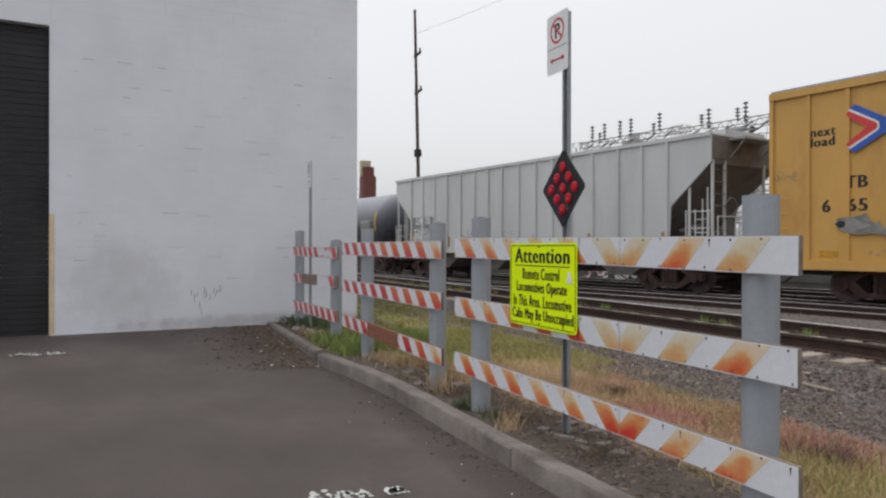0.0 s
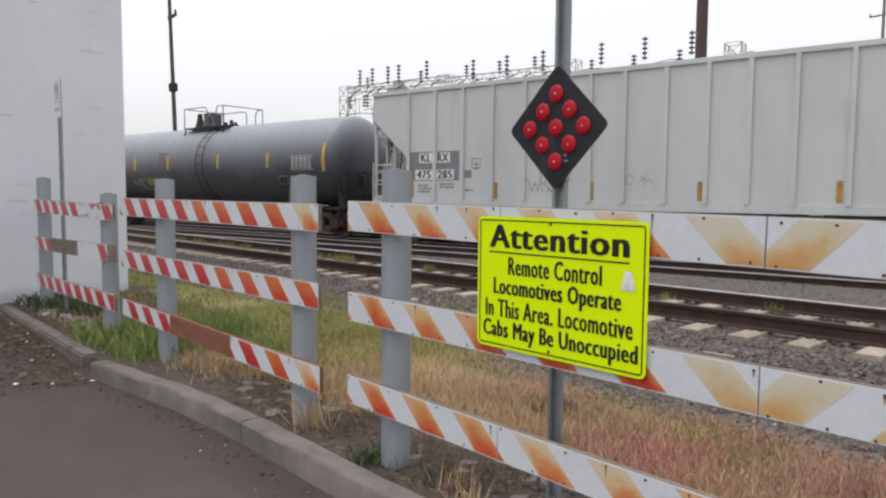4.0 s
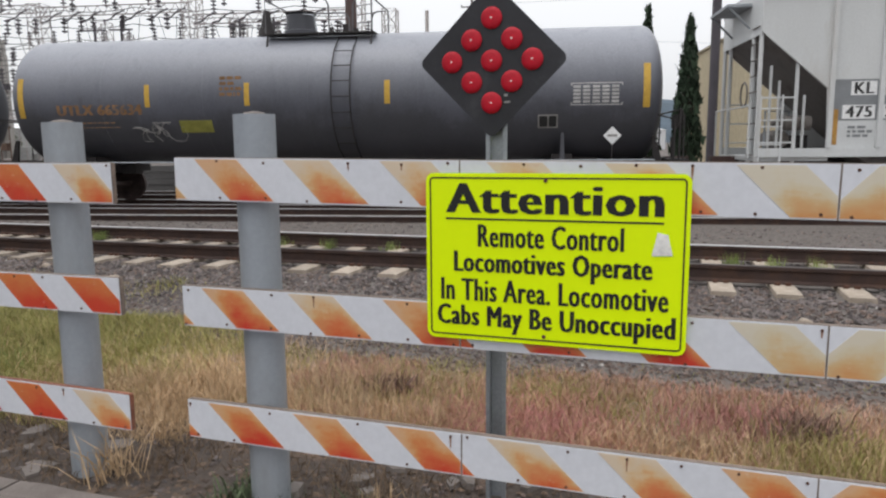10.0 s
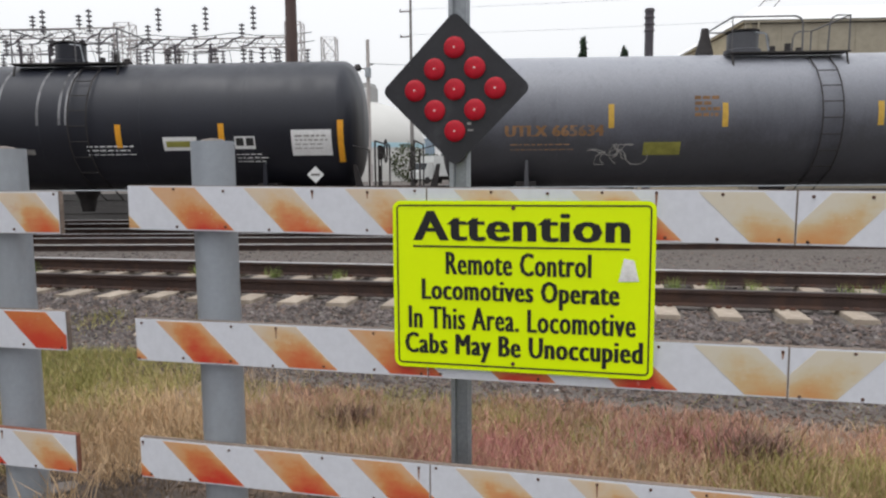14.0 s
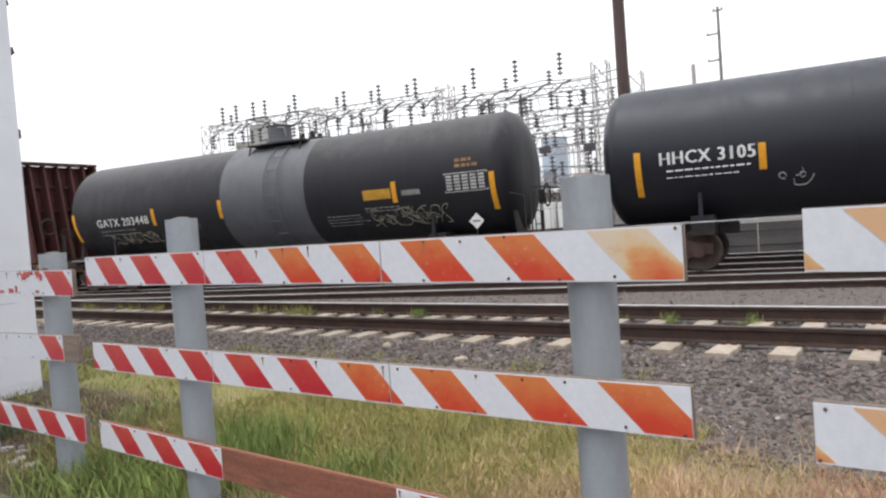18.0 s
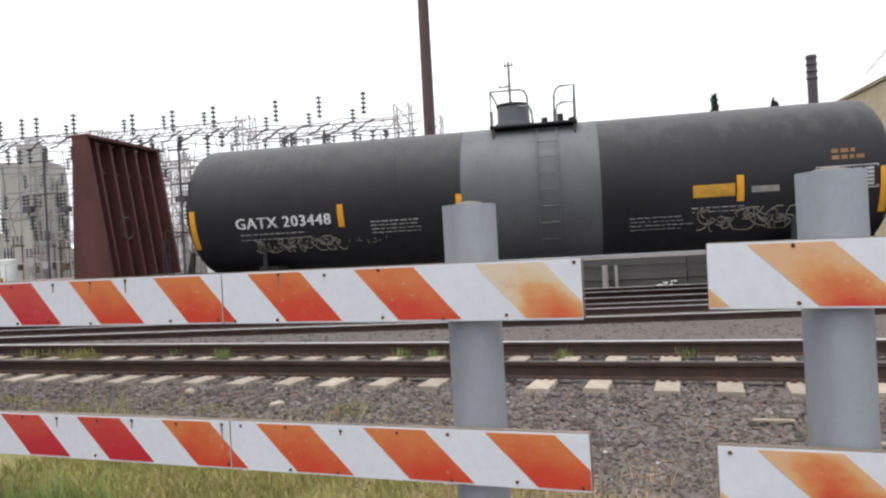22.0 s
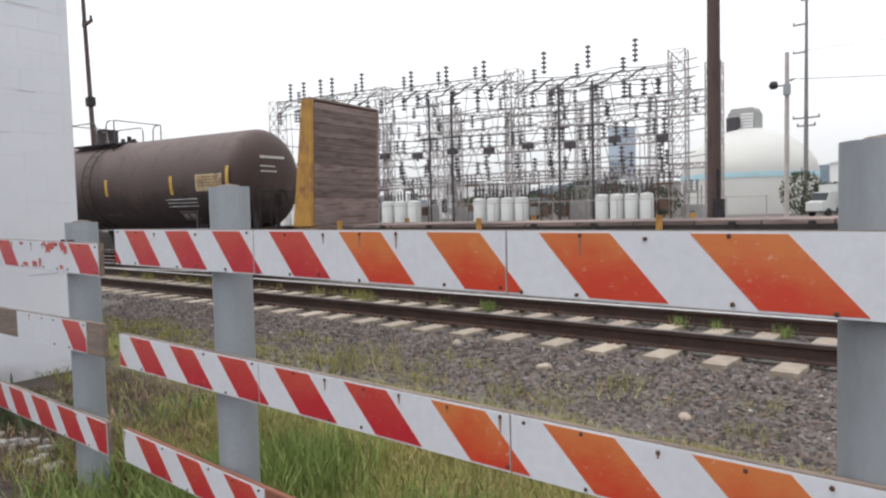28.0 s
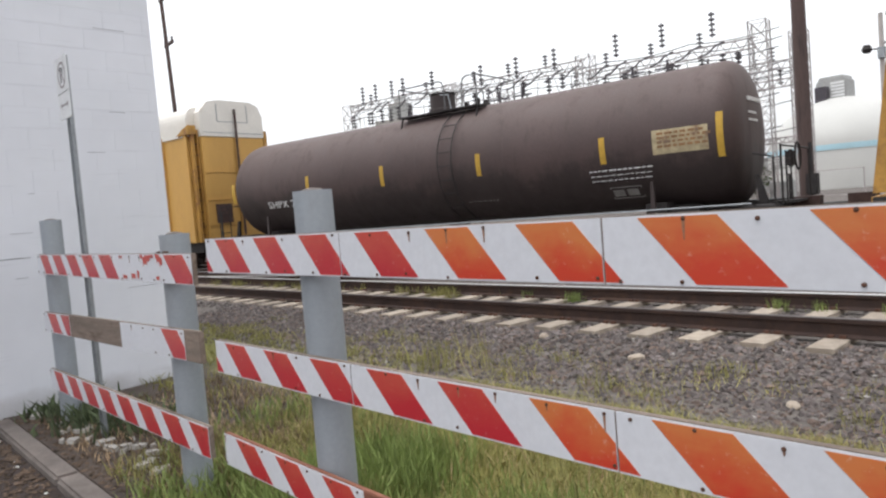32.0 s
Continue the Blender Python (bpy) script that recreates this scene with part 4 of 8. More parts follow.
stones("ballast_gravel", "brown fines beyond the track", 5000, -22, 10, 7.0, 11.0, 0.012, 0.032, lambda x, y: height(x, y) - 0.01, STONE_BROWN, 33)
stones("ballast_gravel", "ballast stones trailing off to the distance", 8000, -40, -13, 4.0, 7.2, 0.025, 0.05, bed, STONE, 5, 0.7, True)
stones("ballast_gravel", "loose stones thinning into the grass", 9000, -14, 6, 2.35, 3.5, 0.008, 0.030, height, STONE, 12)
stones("ballast_gravel", "fine brown grit at the edge of the grass", 9000, -3.4, 6, 2.0, 3.1, 0.006, 0.020, height, STONE_BROWN, 34)
stones("ballast_gravel", "stray small stones among dry grass", 500, -9, 7, 0.0, 3.2, 0.008, 0.022, height, STONE, 6)


def near_kerb(x0, x1, spread, off=0.0):
    def f(g, n):
        x = g.uniform(x0, x1, n)
        y = np.array([kerb_y(a) for a in x]) - 0.02 - off - np.abs(g.normal(0, spread, n)) * (0.4 + g.uniform(0, 1, n))
        return x, y
    return f


def on_lot(x, y):
    return lot_z(x) + 0.004


for n, place, r0, r1, m, seed, label in ((2600, near_kerb(-9.0, -4.3, 0.45), 0.006, 0.022, DEBRIS, 7, "brown leaf litter and chips along the kerb"),
                                         (240, near_kerb(-9.0, -4.3, 0.6), 0.02, 0.05, DEBRIS, 17, "curled brown leaves along the kerb"),
                                         (22, near_kerb(-9.0, -4.2, 0.5), 0.010, 0.028, PAPER, 18, "pale scraps and pebbles in the litter"),
                                         (420, near_kerb(-4.3, 3.5, 0.16), 0.006, 0.02, DEBRIS, 9, "brown chips on the asphalt below the kerb"),
                                         (16, near_kerb(-4.3, 3.0, 0.4), 0.005, 0.011, PAPER, 19, "pale pebbles on the asphalt")):
    stones("leaf_litter", label, n, 0, 0, 0, 0, r0, r1, on_lot, m, seed, 0.35, place=place)
stones("leaf_litter", "brown litter behind the kerb", 3000, -4.5, 4.5, -0.05, 0.75, 0.008, 0.026, height, DEBRIS, 8, 0.35)
stones("leaf_litter", "brown litter and twigs by the wall corner", 2600, -9.0, -4.6, -0.3, 0.7, 0.008, 0.03, height, DEBRIS, 27, 0.4)
stones("ballast_gravel", "dark gravel behind the kerb", 1500, -4.5, 4.5, 0.0, 0.8, 0.006, 0.022, height, STONE_BROWN, 10, 0.5)
stones("ballast_gravel", "grey stones on the dark soil behind the kerb", 420, -4.5, 4.5, 0.0, 0.75, 0.008, 0.03, height, STONE, 35, 0.4)


# ---- grass ----
def blades(name, label, n, place, h0, h1, w, material, lean=0.5, seed=1, zf=height):
    g = np.random.default_rng(seed)
    x, y = place(g, n)
    n = len(x)
    z = np.array([zf(a, b) for a, b in zip(x, y)])
    h = g.uniform(h0, h1, n)
    ang = g.uniform(0, math.tau, n)
    ln = g.uniform(0.1, lean, n) * h
    dx, dy = np.cos(ang) * ln, np.sin(ang) * ln
    wa = g.uniform(0, math.tau, n)
    wx, wy = np.cos(wa) * w * g.uniform(0.6, 1.3, n), np.sin(wa) * w * g.uniform(0.6, 1.3, n)
    P = np.stack
    co = P([P([x - wx, y - wy, z - 0.01], 1), P([x + wx, y + wy, z - 0.01], 1),
            P([x + dx * 0.45 + wx * 0.8, y + dy * 0.45 + wy * 0.8, z + h * 0.6], 1), P([x + dx * 0.45 - wx * 0.8, y + dy * 0.45 - wy * 0.8, z + h * 0.6], 1),
            P([x + dx, y + dy, z + h], 1)], 1)
    k = (np.arange(n) * 5)[:, None]
    quads = (np.array([[0, 1, 2, 3]]) + k).tolist()
    tris = (np.array([[3, 2, 4]]) + k).tolist()
    me = bpy.data.meshes.new(name)
    me.from_pydata(co.reshape(-1, 3).tolist(), [], quads + tris)
    me.materials.append(material)
    return tagged(new(name, me), label, "grass", kind="stuff")


def field(x0, x1, y0, y1, clump=0.0):
    def f(g, n):
        if not clump:
            return g.uniform(x0, x1, n), g.uniform(y0, y1, n)
        c = max(1, int(n / 60))
        cx, cy = g.uniform(x0, x1, c), g.uniform(y0, y1, c)
        i = g.integers(0, c, n)
        return cx[i] + g.normal(0, clump, n), cy[i] + g.normal(0, clump, n)
    return f


def turf(x0, x1, y0, y1, thin=0.35, seed=0.0):
    """Even cover that opens in patches."""
    def f(g, n):
        x, y = g.uniform(x0, x1, n), g.uniform(y0, y1, n)
        k = np.array([noise.noise(Vector((a * 1.3, b * 1.6, seed))) + 0.5 * noise.noise(Vector((a * 4, b * 4, seed))) for a, b in zip(x, y)])
        keep = k > thin - g.uniform(0, 0.7, n)
        return x[keep], y[keep]
    return f


blades("green_grass", "tall lush green grass clump behind the striped fence", 2200, field(-5.3, -4.6, 0.55, 1.15, 0.14), 0.06, 0.30, 0.0038, LUSH_GRASS, 0.8, 1)
blades("green_grass", "lush green grass beside the pipe post", 900, field(-4.5, -3.6, 0.45, 1.1, 0.14), 0.05, 0.18, 0.0045, LUSH_GRASS, 0.9, 41)
blades("green_grass", "long green grass round the barrier posts", 3600, turf(-6.7, -4.6, 0.15, 1.5, 0.1, 44.0), 0.04, 0.16, 0.003, GREEN_GRASS, 1.0, 42)
blades("green_grass", "rank green weeds at the start of the kerb", 1500, field(-5.7, -4.35, -0.2, 0.3, 0.12), 0.05, 0.24, 0.006, LUSH_GRASS, 1.0, 55)
blades("dry_grass", "yellow straw below the bare plank", 1500, field(-4.2, -3.2, 0.15, 0.5, 0.12), 0.03, 0.12, 0.0028, DRY_GRASS, 1.4, 56)
blades("green_grass", "rank green grass near the wall corner", 450, field(-8.2, -5.9, 0.3, 1.4, 0.2), 0.05, 0.2, 0.005, LUSH_GRASS, 0.9, 21)
blades("green_grass", "soft green grass behind the fence", 22000, turf(-6.2, -2.9, 0.4, 2.6, 0.0), 0.02, 0.12, 0.0026, GREEN_GRASS, 1.3, 2)
blades("yellow_green_grass", "soft yellow-green grass behind the fence", 26000, turf(-6.2, -2.2, 0.45, 2.7, -0.1, 4.0), 0.02, 0.10, 0.0025, YELLOW_GRASS, 1.4, 14)
blades("dry_grass", "dry stems among the green grass", 5500, turf(-8.0, -1.4, 0.5, 2.6, 0.15, 6.0), 0.03, 0.14, 0.0022, DRY_GRASS, 1.1, 23)
blades("green_grass", "low green turf along the trackside", 9000, turf(-18, -7, 0.9, 3.1, 0.1), 0.03, 0.10, 0.006, GREEN_GRASS, 1.3, 24)
blades("yellow_green_grass", "low yellow-green turf behind the fence gap", 6000, turf(-2.6, 0.4, 1.2, 2.2, 0.3, 5.0), 0.012, 0.06, 0.0025, YELLOW_GRASS, 1.5, 25)
blades("dry_grass", "golden dry grass close behind the barrier", 15000, turf(-2.9, 5.0, 0.6, 1.3, 0.1, 8.0), 0.03, 0.13, 0.0024, DRY_GRASS, 1.2, 3)
blades("dry_grass", "thin straw among the reddish grass", 9000, turf(-2.8, 5.5, 1.1, 2.1, 0.3, 9.0), 0.015, 0.07, 0.0022, DRY_GRASS, 1.4, 43)
blades("reddish_grass", "short reddish seeding grass behind the fence", 34000, turf(-1.5, 5.5, 1.0, 2.15, 0.1, 12.0), 0.015, 0.085, 0.0022, RED_GRASS, 1.3, 5)
blades("reddish_grass", "patch of pink seeding grass round the sign post", 4200, field(-0.35, 0.5, 0.95, 1.5, 0.14), 0.03, 0.11, 0.0022, PINK_GRASS, 1.1, 26)
blades("reddish_grass", "second patch of pink seeding grass", 1400, field(0.9, 1.5, 1.4, 1.8, 0.14), 0.03, 0.10, 0.0022, PINK_GRASS, 1.1, 46)
blades("yellow_green_grass", "olive patches in the reddish grass", 2600, field(-1.0, 0.6, 1.45, 1.8, 0.12), 0.02, 0.08, 0.0025, YELLOW_GRASS, 1.3, 47)
blades("yellow_green_grass", "green and yellow grass beside a dead weed", 3200, field(1.3, 2.6, 0.8, 1.4, 0.14), 0.04, 0.15, 0.0025, YELLOW_GRASS, 1.0, 48)
blades("dead_weed", "tangled dead brown weed in the dry grass", 420, field(1.4, 1.7, 1.35, 1.6, 0.08), 0.05, 0.18, 0.0035, BROWN_WEED, 1.3, 49)
blades("dead_weed", "small dead brown weed in the reddish grass", 300, field(-0.95, -0.75, 1.5, 1.7, 0.06), 0.04, 0.12, 0.004, BROWN_WEED, 1.3, 50)
blades("dry_grass", "taller dry stalks among the turf", 900, field(-3.5, 5.0, 0.6, 1.5, 0.15), 0.08, 0.2, 0.0024, DRY_GRASS, 0.9, 4)
blades("green_grass", "thin green blades among the dry grass", 6500, turf(-1.8, 5.0, 0.8, 2.1, 0.35, 16.0), 0.02, 0.08, 0.0025, GREEN_GRASS, 1.3, 15)
blades("green_grass", "thin weeds in the stony edge", 3500, turf(-3.2, 5.0, 2.0, 2.8, 0.3, 51.0), 0.01, 0.045, 0.0022, GREEN_GRASS, 1.4, 51)
blades("green_grass", "sparse weeds on the ballast edge", 1500, field(-12, -3.0, 2.6, 3.9, 0.1), 0.03, 0.11, 0.0035, GREEN_GRASS, 0.8, 6)
blades("yellow_green_grass", "thin yellow-green weeds in the stones", 2200, field(-12, -3.0, 2.5, 3.6, 0.14), 0.02, 0.09, 0.003, YELLOW_GRASS, 1.2, 22)
blades("green_grass", "tufts of green grass between the rails", 1000, field(-14, 6, 6.55, 6.85, 0.06), 0.05, 0.17, 0.0035, LUSH_GRASS, 0.6, 7, lambda x, y: 0.06)
blades("green_grass", "row of green weeds between the rails", 2600, field(-27, -9.8, 6.38, 6.75, 0.1), 0.06, 0.20, 0.005, GREEN_GRASS, 0.7, 71, lambda x, y: 0.06)
blades("dead_weed", "dead brown weeds in the grass by the wall corner", 1500, field(-6.6, -5.0, 0.1, 0.9, 0.12), 0.03, 0.12, 0.004, BROWN_WEED, 1.2, 72)
blades("dry_grass", "arching pale dry tuft at the post foot", 75, field(-2.0, -1.6, 0.05, 0.2, 0.06), 0.10, 0.30, 0.0035, DRY_GRASS, 1.3, 9)
blades("dry_grass", "pale dry tuft beside the lush grass", 120, field(-3.2, -2.9, 0.4, 0.6, 0.05), 0.12, 0.3, 0.004, DRY_GRASS, 0.9, 16)
blades("dry_grass", "dry tufts behind the kerb", 260, field(-0.9, 3.0, -0.0, 0.15, 0.05), 0.04, 0.14, 0.003, DRY_GRASS, 1.1, 10)
blades("dead_grass", "tangle of dead stems on dark soil", 1100, field(-1.6, 0.9, 0.05, 0.55, 0.1), 0.02, 0.12, 0.0025, DEAD_GRASS, 1.6, 52)
blades("dead_grass", "dead stems along the kerb", 900, field(-4.3, -1.6, 0.0, 0.5, 0.1), 0.02, 0.11, 0.0025, DEAD_GRASS, 1.6, 53)
blades("green_grass", "scruffy grass by the wall corner", 2000, turf(-6.6, -4.4, -0.22, 0.7, 0.1, 20.0), 0.03, 0.16, 0.004, GREEN_GRASS, 1.1, 28)
blades("dry_grass", "golden dry grass behind the fence gap", 2600, field(-2.4, -0.2, 0.9, 1.6, 0.15), 0.05, 0.18, 0.0025, DRY_GRASS, 0.9, 29)
blades("dry_grass", "trampled dry grass by the wall corner", 1500, turf(-8.4, -5.0, -0.2, 1.2, 0.25, 31.0), 0.02, 0.10, 0.003, DRY_GRASS, 1.5, 30)
blades("dry_grass", "straw patch beside the lush grass", 6500, turf(-3.3, -1.6, 0.45, 1.7, -0.1, 33.0), 0.02, 0.10, 0.0025, DRY_GRASS, 1.3, 31)
blades("dead_grass", "dead brown grass and litter by the wall corner", 4500, turf(-8.6, -5.0, -0.2, 1.5, -0.1, 37.0), 0.015, 0.09, 0.004, DEAD_GRASS, 1.6, 33)
blades("grey_green_weeds", "grey-green weeds at the wall corner", 900, field(-8.9, -7.4, -0.1, 0.4, 0.12), 0.04, 0.2, 0.012, BLUE_WEED, 1.0, 11)
blades("grey_green_weeds", "dark green weeds at the post foot", 330, field(-1.05, -0.4, -0.02, 0.15, 0.06), 0.03, 0.11, 0.005, BLUE_WEED, 1.3, 12)
blades("dry_grass", "tall seeding stalks at the ballast edge", 22, field(-6.8, -6.4, 2.75, 3.1, 0.12), 0.28, 0.56, 0.003, YELLOW_GRASS, 0.4, 13)
blades("green_grass", "thin green stalks at the ballast edge", 70, field(-6.9, -6.2, 2.6, 3.0, 0.12), 0.12, 0.34, 0.004, GREEN_GRASS, 0.6, 54)


# ---- striped fence ----
def clip_x(pts, a, b):
    """Cuts a convex outline of (x, z) to a <= x <= b."""
    for lim, keep in ((a, 1), (b, -1)):
        out = []
        for i, p in enumerate(pts):
            q = pts[(i + 1) % len(pts)]
            ip, iq = keep * (p[0] - lim) >= 0, keep * (q[0] - lim) >= 0
            if ip:
                out.append(p)
            if ip != iq:
                u = (lim - p[0]) / (q[0] - p[0])
                out.append((lim, p[1] + u * (q[1] - p[1])))
        pts = out
    return pts


def bolt_mesh():
    bm = spin([(0.0, 0.005), (0.004, 0.004), (0.0055, 0.002), (0.0055, -0.004)], 8, "Y")
    return finish(bm, "bolt", RUST)


BOLT = bolt_mesh()


def board(fence, x0, x1, y, zl, zr, h, sheets, stripes, label, wood=PLANK, seed=1, mirror=False):
    """A plank with its striped sheeting. zl and zr: its upper edge at both ends. stripes: (left end of the upper edge, lean, width, material)."""
    rnd = random.Random(seed)
    xm, zm = (x0 + x1) / 2, (zl + zr) / 2 - h / 2
    tilt = math.atan2(zr - zl, x1 - x0)
    bm = box(x0 - xm, x1 - xm, 0, 0.028, -h / 2, h / 2, 0.004)
    ob = part("board", bm, wood, fence, label)
    ob.location, ob.rotation_euler = (xm, y, zm), (0, -tilt, 0)
    for a, b in sheets:
        bm = box(a - xm + 0.002, b - xm - 0.002, -0.003, -0.0002, -h / 2 + 0.002, h / 2 - 0.002)
        part("sheet", bm, WHITE_SHEET, ob, "white reflective sheeting")
        n = max(2, int((b - a) / 0.18))
        for k in range(n + 1):
            xx = a - xm + 0.03 + (b - a - 0.06) * k / n
            for zz in (h / 2 - 0.016, -h / 2 + 0.016):
                if rnd.random() < 0.75:
                    o = new("bolt", BOLT)
                    o.parent = ob
                    o.location = (xx + rnd.uniform(-0.02, 0.02), -0.004, zz + rnd.uniform(-0.006, 0.004))
                    if zz > 0 and rnd.random() < 0.4:
                        l, x2 = rnd.uniform(0.015, 0.05), o.location.x
                        part("rust_drip", prism([(x2 - 0.0045, zz), (x2 + 0.0045, zz), (x2 + 0.0015, zz - l), (x2 - 0.0015, zz - l)], -0.0052, -0.0044), RUST_RUN, ob)
    hh = h / 2 - 0.0075
    for xt, lean, w, m in stripes:
        for i, (a, b) in enumerate(sheets):
            if mirror and (lean < 0) != (i == len(sheets) - 1):
                continue
            pts = clip_x([(xt - xm, hh), (xt + w - xm, hh), (xt + w + lean - xm, -hh), (xt + lean - xm, -hh)], a - xm + 0.003, b - xm - 0.003)
            if len(pts) >= 3 and max(p[0] for p in pts) - min(p[0] for p in pts) > 0.01:
                cx, flip = xt - xm + (w + lean) / 2, 1 if lean > 0 else -1
                bm = prism([((p[0] - cx) * flip, p[1]) for p in pts], -0.0042, -0.0026)
                st = part("stripe", bm, m, ob)
                st.location, st.scale = (cx, 0, 0), (flip, 1, 1)
    return ob


def post(fence, x, y, top, r=0.085, label=""):
    bm = spin([(r - 0.008, top - 0.06), (r - 0.008, top), (r, top), (r, -0.4), (0, -0.4)], 32)
    bmesh.ops.translate(bm, vec=(x, y, 0), verts=bm.verts)
    p = part("post", bm, GALV, fence, label or "grey galvanised steel pipe", smooth=True)
    cap = spin([(0, top + 0.014), (r * 0.45, top + 0.008), (r - 0.008, top - 0.014), (r - 0.008, top - 0.05), (0, top - 0.05)], 24)
    bmesh.ops.translate(cap, vec=(x, y, 0), verts=cap.verts)
    part("fill", cap, KERB, p, "concrete fill in the pipe mouth")
    strap = bmesh.new()
    for z in (1.38, 0.87, 0.36):
        for s in (-1, 1):
            tube(strap, (x + s * 0.05, y - r - 0.01, z + 0.03), (x + s * 0.05, y, z + 0.03), 0.007, 6)
    part("through_bolts", strap, RUST, p)
    return p


P = 0.404


def apart(ob, parent, material=SIGN_BLACK):
    """Splits a lettered line into its letters, each a part of its own."""
    src = bmesh.new()
    src.from_mesh(ob.data)
    todo, runs = set(src.verts), []
    while todo:
        isle, edge = set(), [todo.pop()]
        while edge:
            v = edge.pop()
            isle.add(v)
            for e in v.link_edges:
                w = e.other_vert(v)
                if w in todo:
                    todo.discard(w)
                    edge.append(w)
        runs.append((min(v.co.x for v in isle), max(v.co.x for v in isle), isle))
    runs.sort(key=lambda q: q[0])
    letters = []
    for a, b, isle in runs:
        if letters and a < letters[-1][0] - 0.35 * (b - a):
            letters[-1] = (max(b, letters[-1][0]), letters[-1][1] | isle)
        else:
            letters.append((b, isle))
    for b, isle in letters:
        bm = bmesh.new()
        twin = {v: bm.verts.new(v.co) for v in sorted(isle, key=lambda v: v.index)}
        for f in src.faces:
            if f.verts[0] in isle:
                bm.faces.new([twin[v] for v in f.verts])
        part("letter", bm, material, parent)
    src.free()
    bpy.data.objects.remove(ob)


def fences():
    g = "striped barrier sections"
    c = thing("striped_barrier", "three-board barrier with bleached orange chevrons on grey pipe posts", "barrier", group=g)
    pale = [STRIPE_FADED, STRIPE_PALE, STRIPE_FADED, STRIPE_ORANGE, STRIPE_FADED, STRIPE_PALE]

    def chevron(mats, right, x0, w):
        s = [(-1.012 + 0.411 * k, 0.165, 0.2, mats[(k + 1) % len(mats)]) for k in range(-1, 6)]
        s += [(x0 + 0.41 * k, -0.152, w, right[k % len(right)]) for k in range(0, 3)]
        return s

    D = STRIPE_DEEP
    F, L, O, R = STRIPE_FADED, STRIPE_PALE, STRIPE_ORANGE, STRIPE_RED
    board(c, -1.112, 2.605, 0, 1.489, 1.452, 0.178, [(-1.112, 0.12), (0.122, 1.342), (1.344, 2.605)], chevron([L, D, F, F, F, F, L], [L, F, L], 1.445, 0.195),
          "plank faced with bleached orange stripes", seed=2, mirror=True)
    board(c, -1.110, 2.602, 0, 0.951, 0.957, 0.175, [(-1.11, 0.12), (0.122, 1.339), (1.341, 2.602)], chevron([F, D, F, D, D, D, L], [L, L, F], 1.425, 0.215),
          "plank faced with bleached orange stripes", seed=3, mirror=True)
    board(c, -1.118, 2.607, 0, 0.449, 0.440, 0.172, [(-1.118, 0.123), (0.125, 1.341), (1.343, 2.607)], chevron([D, D, D, D, F, F, D], [D, F, F], 1.435, 0.2),
          "plank faced with bleached orange stripes", seed=4, mirror=True)
    post(c, -0.795, 0.114, 1.66)
    post(c, 2.29, 0.114, 1.65)

    b = thing("striped_barrier", "three-board barrier with red and orange stripes on grey pipe posts", "barrier", group=g)
    tone = [R, R, R, R, O, O, O, O, F]
    board(b, -5.148, -1.444, 0.005, 1.472, 1.466, 0.178, [(-5.148, -3.912), (-3.91, -2.688), (-2.686, -1.444)],
          [(-5.030 + 0.4085 * k, 0.15, 0.208, tone[max(0, k)]) for k in range(-1, 9)], "plank faced with red stripes that pale to orange", seed=5)
    board(b, -5.148, -1.446, 0.005, 0.943, 0.965, 0.170, [(-5.148, -3.912), (-3.91, -2.686), (-2.684, -1.446)],
          [(-5.03 + 0.409 * k, 0.155, 0.212, [R, R, R, R, R, O, O, O, O][max(0, k)]) for k in range(-1, 9)],
          "plank faced with red stripes that pale to orange", seed=6)
    board(b, -5.152, -1.437, 0.005, 0.450, 0.430, 0.170, [(-5.152, -3.9), (-2.7, -1.437)],
          [(-5.016 + 0.407 * k, 0.16, 0.205, R if k < 7 else F if k == 8 else O) for k in range(0, 9)], "red-brown plank with its sheeting torn off midway", REDWOOD, 7)
    post(b, -1.81, 0.119, 1.645)
    post(b, -4.26, 0.119, 1.65)

    a = thing("striped_barrier", "short three-board barrier with peeling red stripes by a white wall", "barrier", group=g)
    board(a, -8.50, -5.22, -0.05, 1.425, 1.403, 0.170, [(-8.50, -5.22)], [(-8.40 + 0.405 * k, 0.15, 0.24, R) for k in range(0, 5)] + [(-5.60, 0.15, 0.27, R)], "plank with worn white sheeting and a few red stripes", seed=8)
    board(a, -8.50, -5.22, -0.05, 0.925, 0.990, 0.172, [(-8.50, -7.70), (-6.48, -5.42)], [(-8.36, 0.15, 0.26, R), (-7.95, 0.15, 0.26, R), (-5.75, 0.15, 0.24, R)], "bare brown plank with remains of striped sheeting", PLANK, 9)
    board(a, -8.50, -5.22, -0.05, 0.430, 0.482, 0.175, [(-8.50, -5.22)], [(-8.36 + 0.412 * k, 0.15, 0.25, R) for k in range(0, 8)], "plank faced with red stripes", seed=10)
    rnd = random.Random(5)
    for k in range(12):
        x = -6.4 + rnd.uniform(0, 0.75)
        z = 1.405 - rnd.uniform(0, 0.02)
        w, h = rnd.uniform(0.03, 0.09), rnd.uniform(0.02, 0.06)
        if rnd.random() < 0.4:
            z = 1.25 + h
        bm = bmesh.new()
        bm.faces.new([bm.verts.new((x + u * w, -0.0545 - 0.0002 * k, z - q * h)) for u, q in ((0, 0), (1, 0.1), (0.9, 0.9), (0.4, 0.7), (0.1, 1))])
        part("sheeting_scrap", bm, STRIPE_RED, a, "torn scrap of red sheeting")
    post(a, -8.43, 0.064, 1.71)
    post(a, -5.71, 0.064, 1.51)


fences()


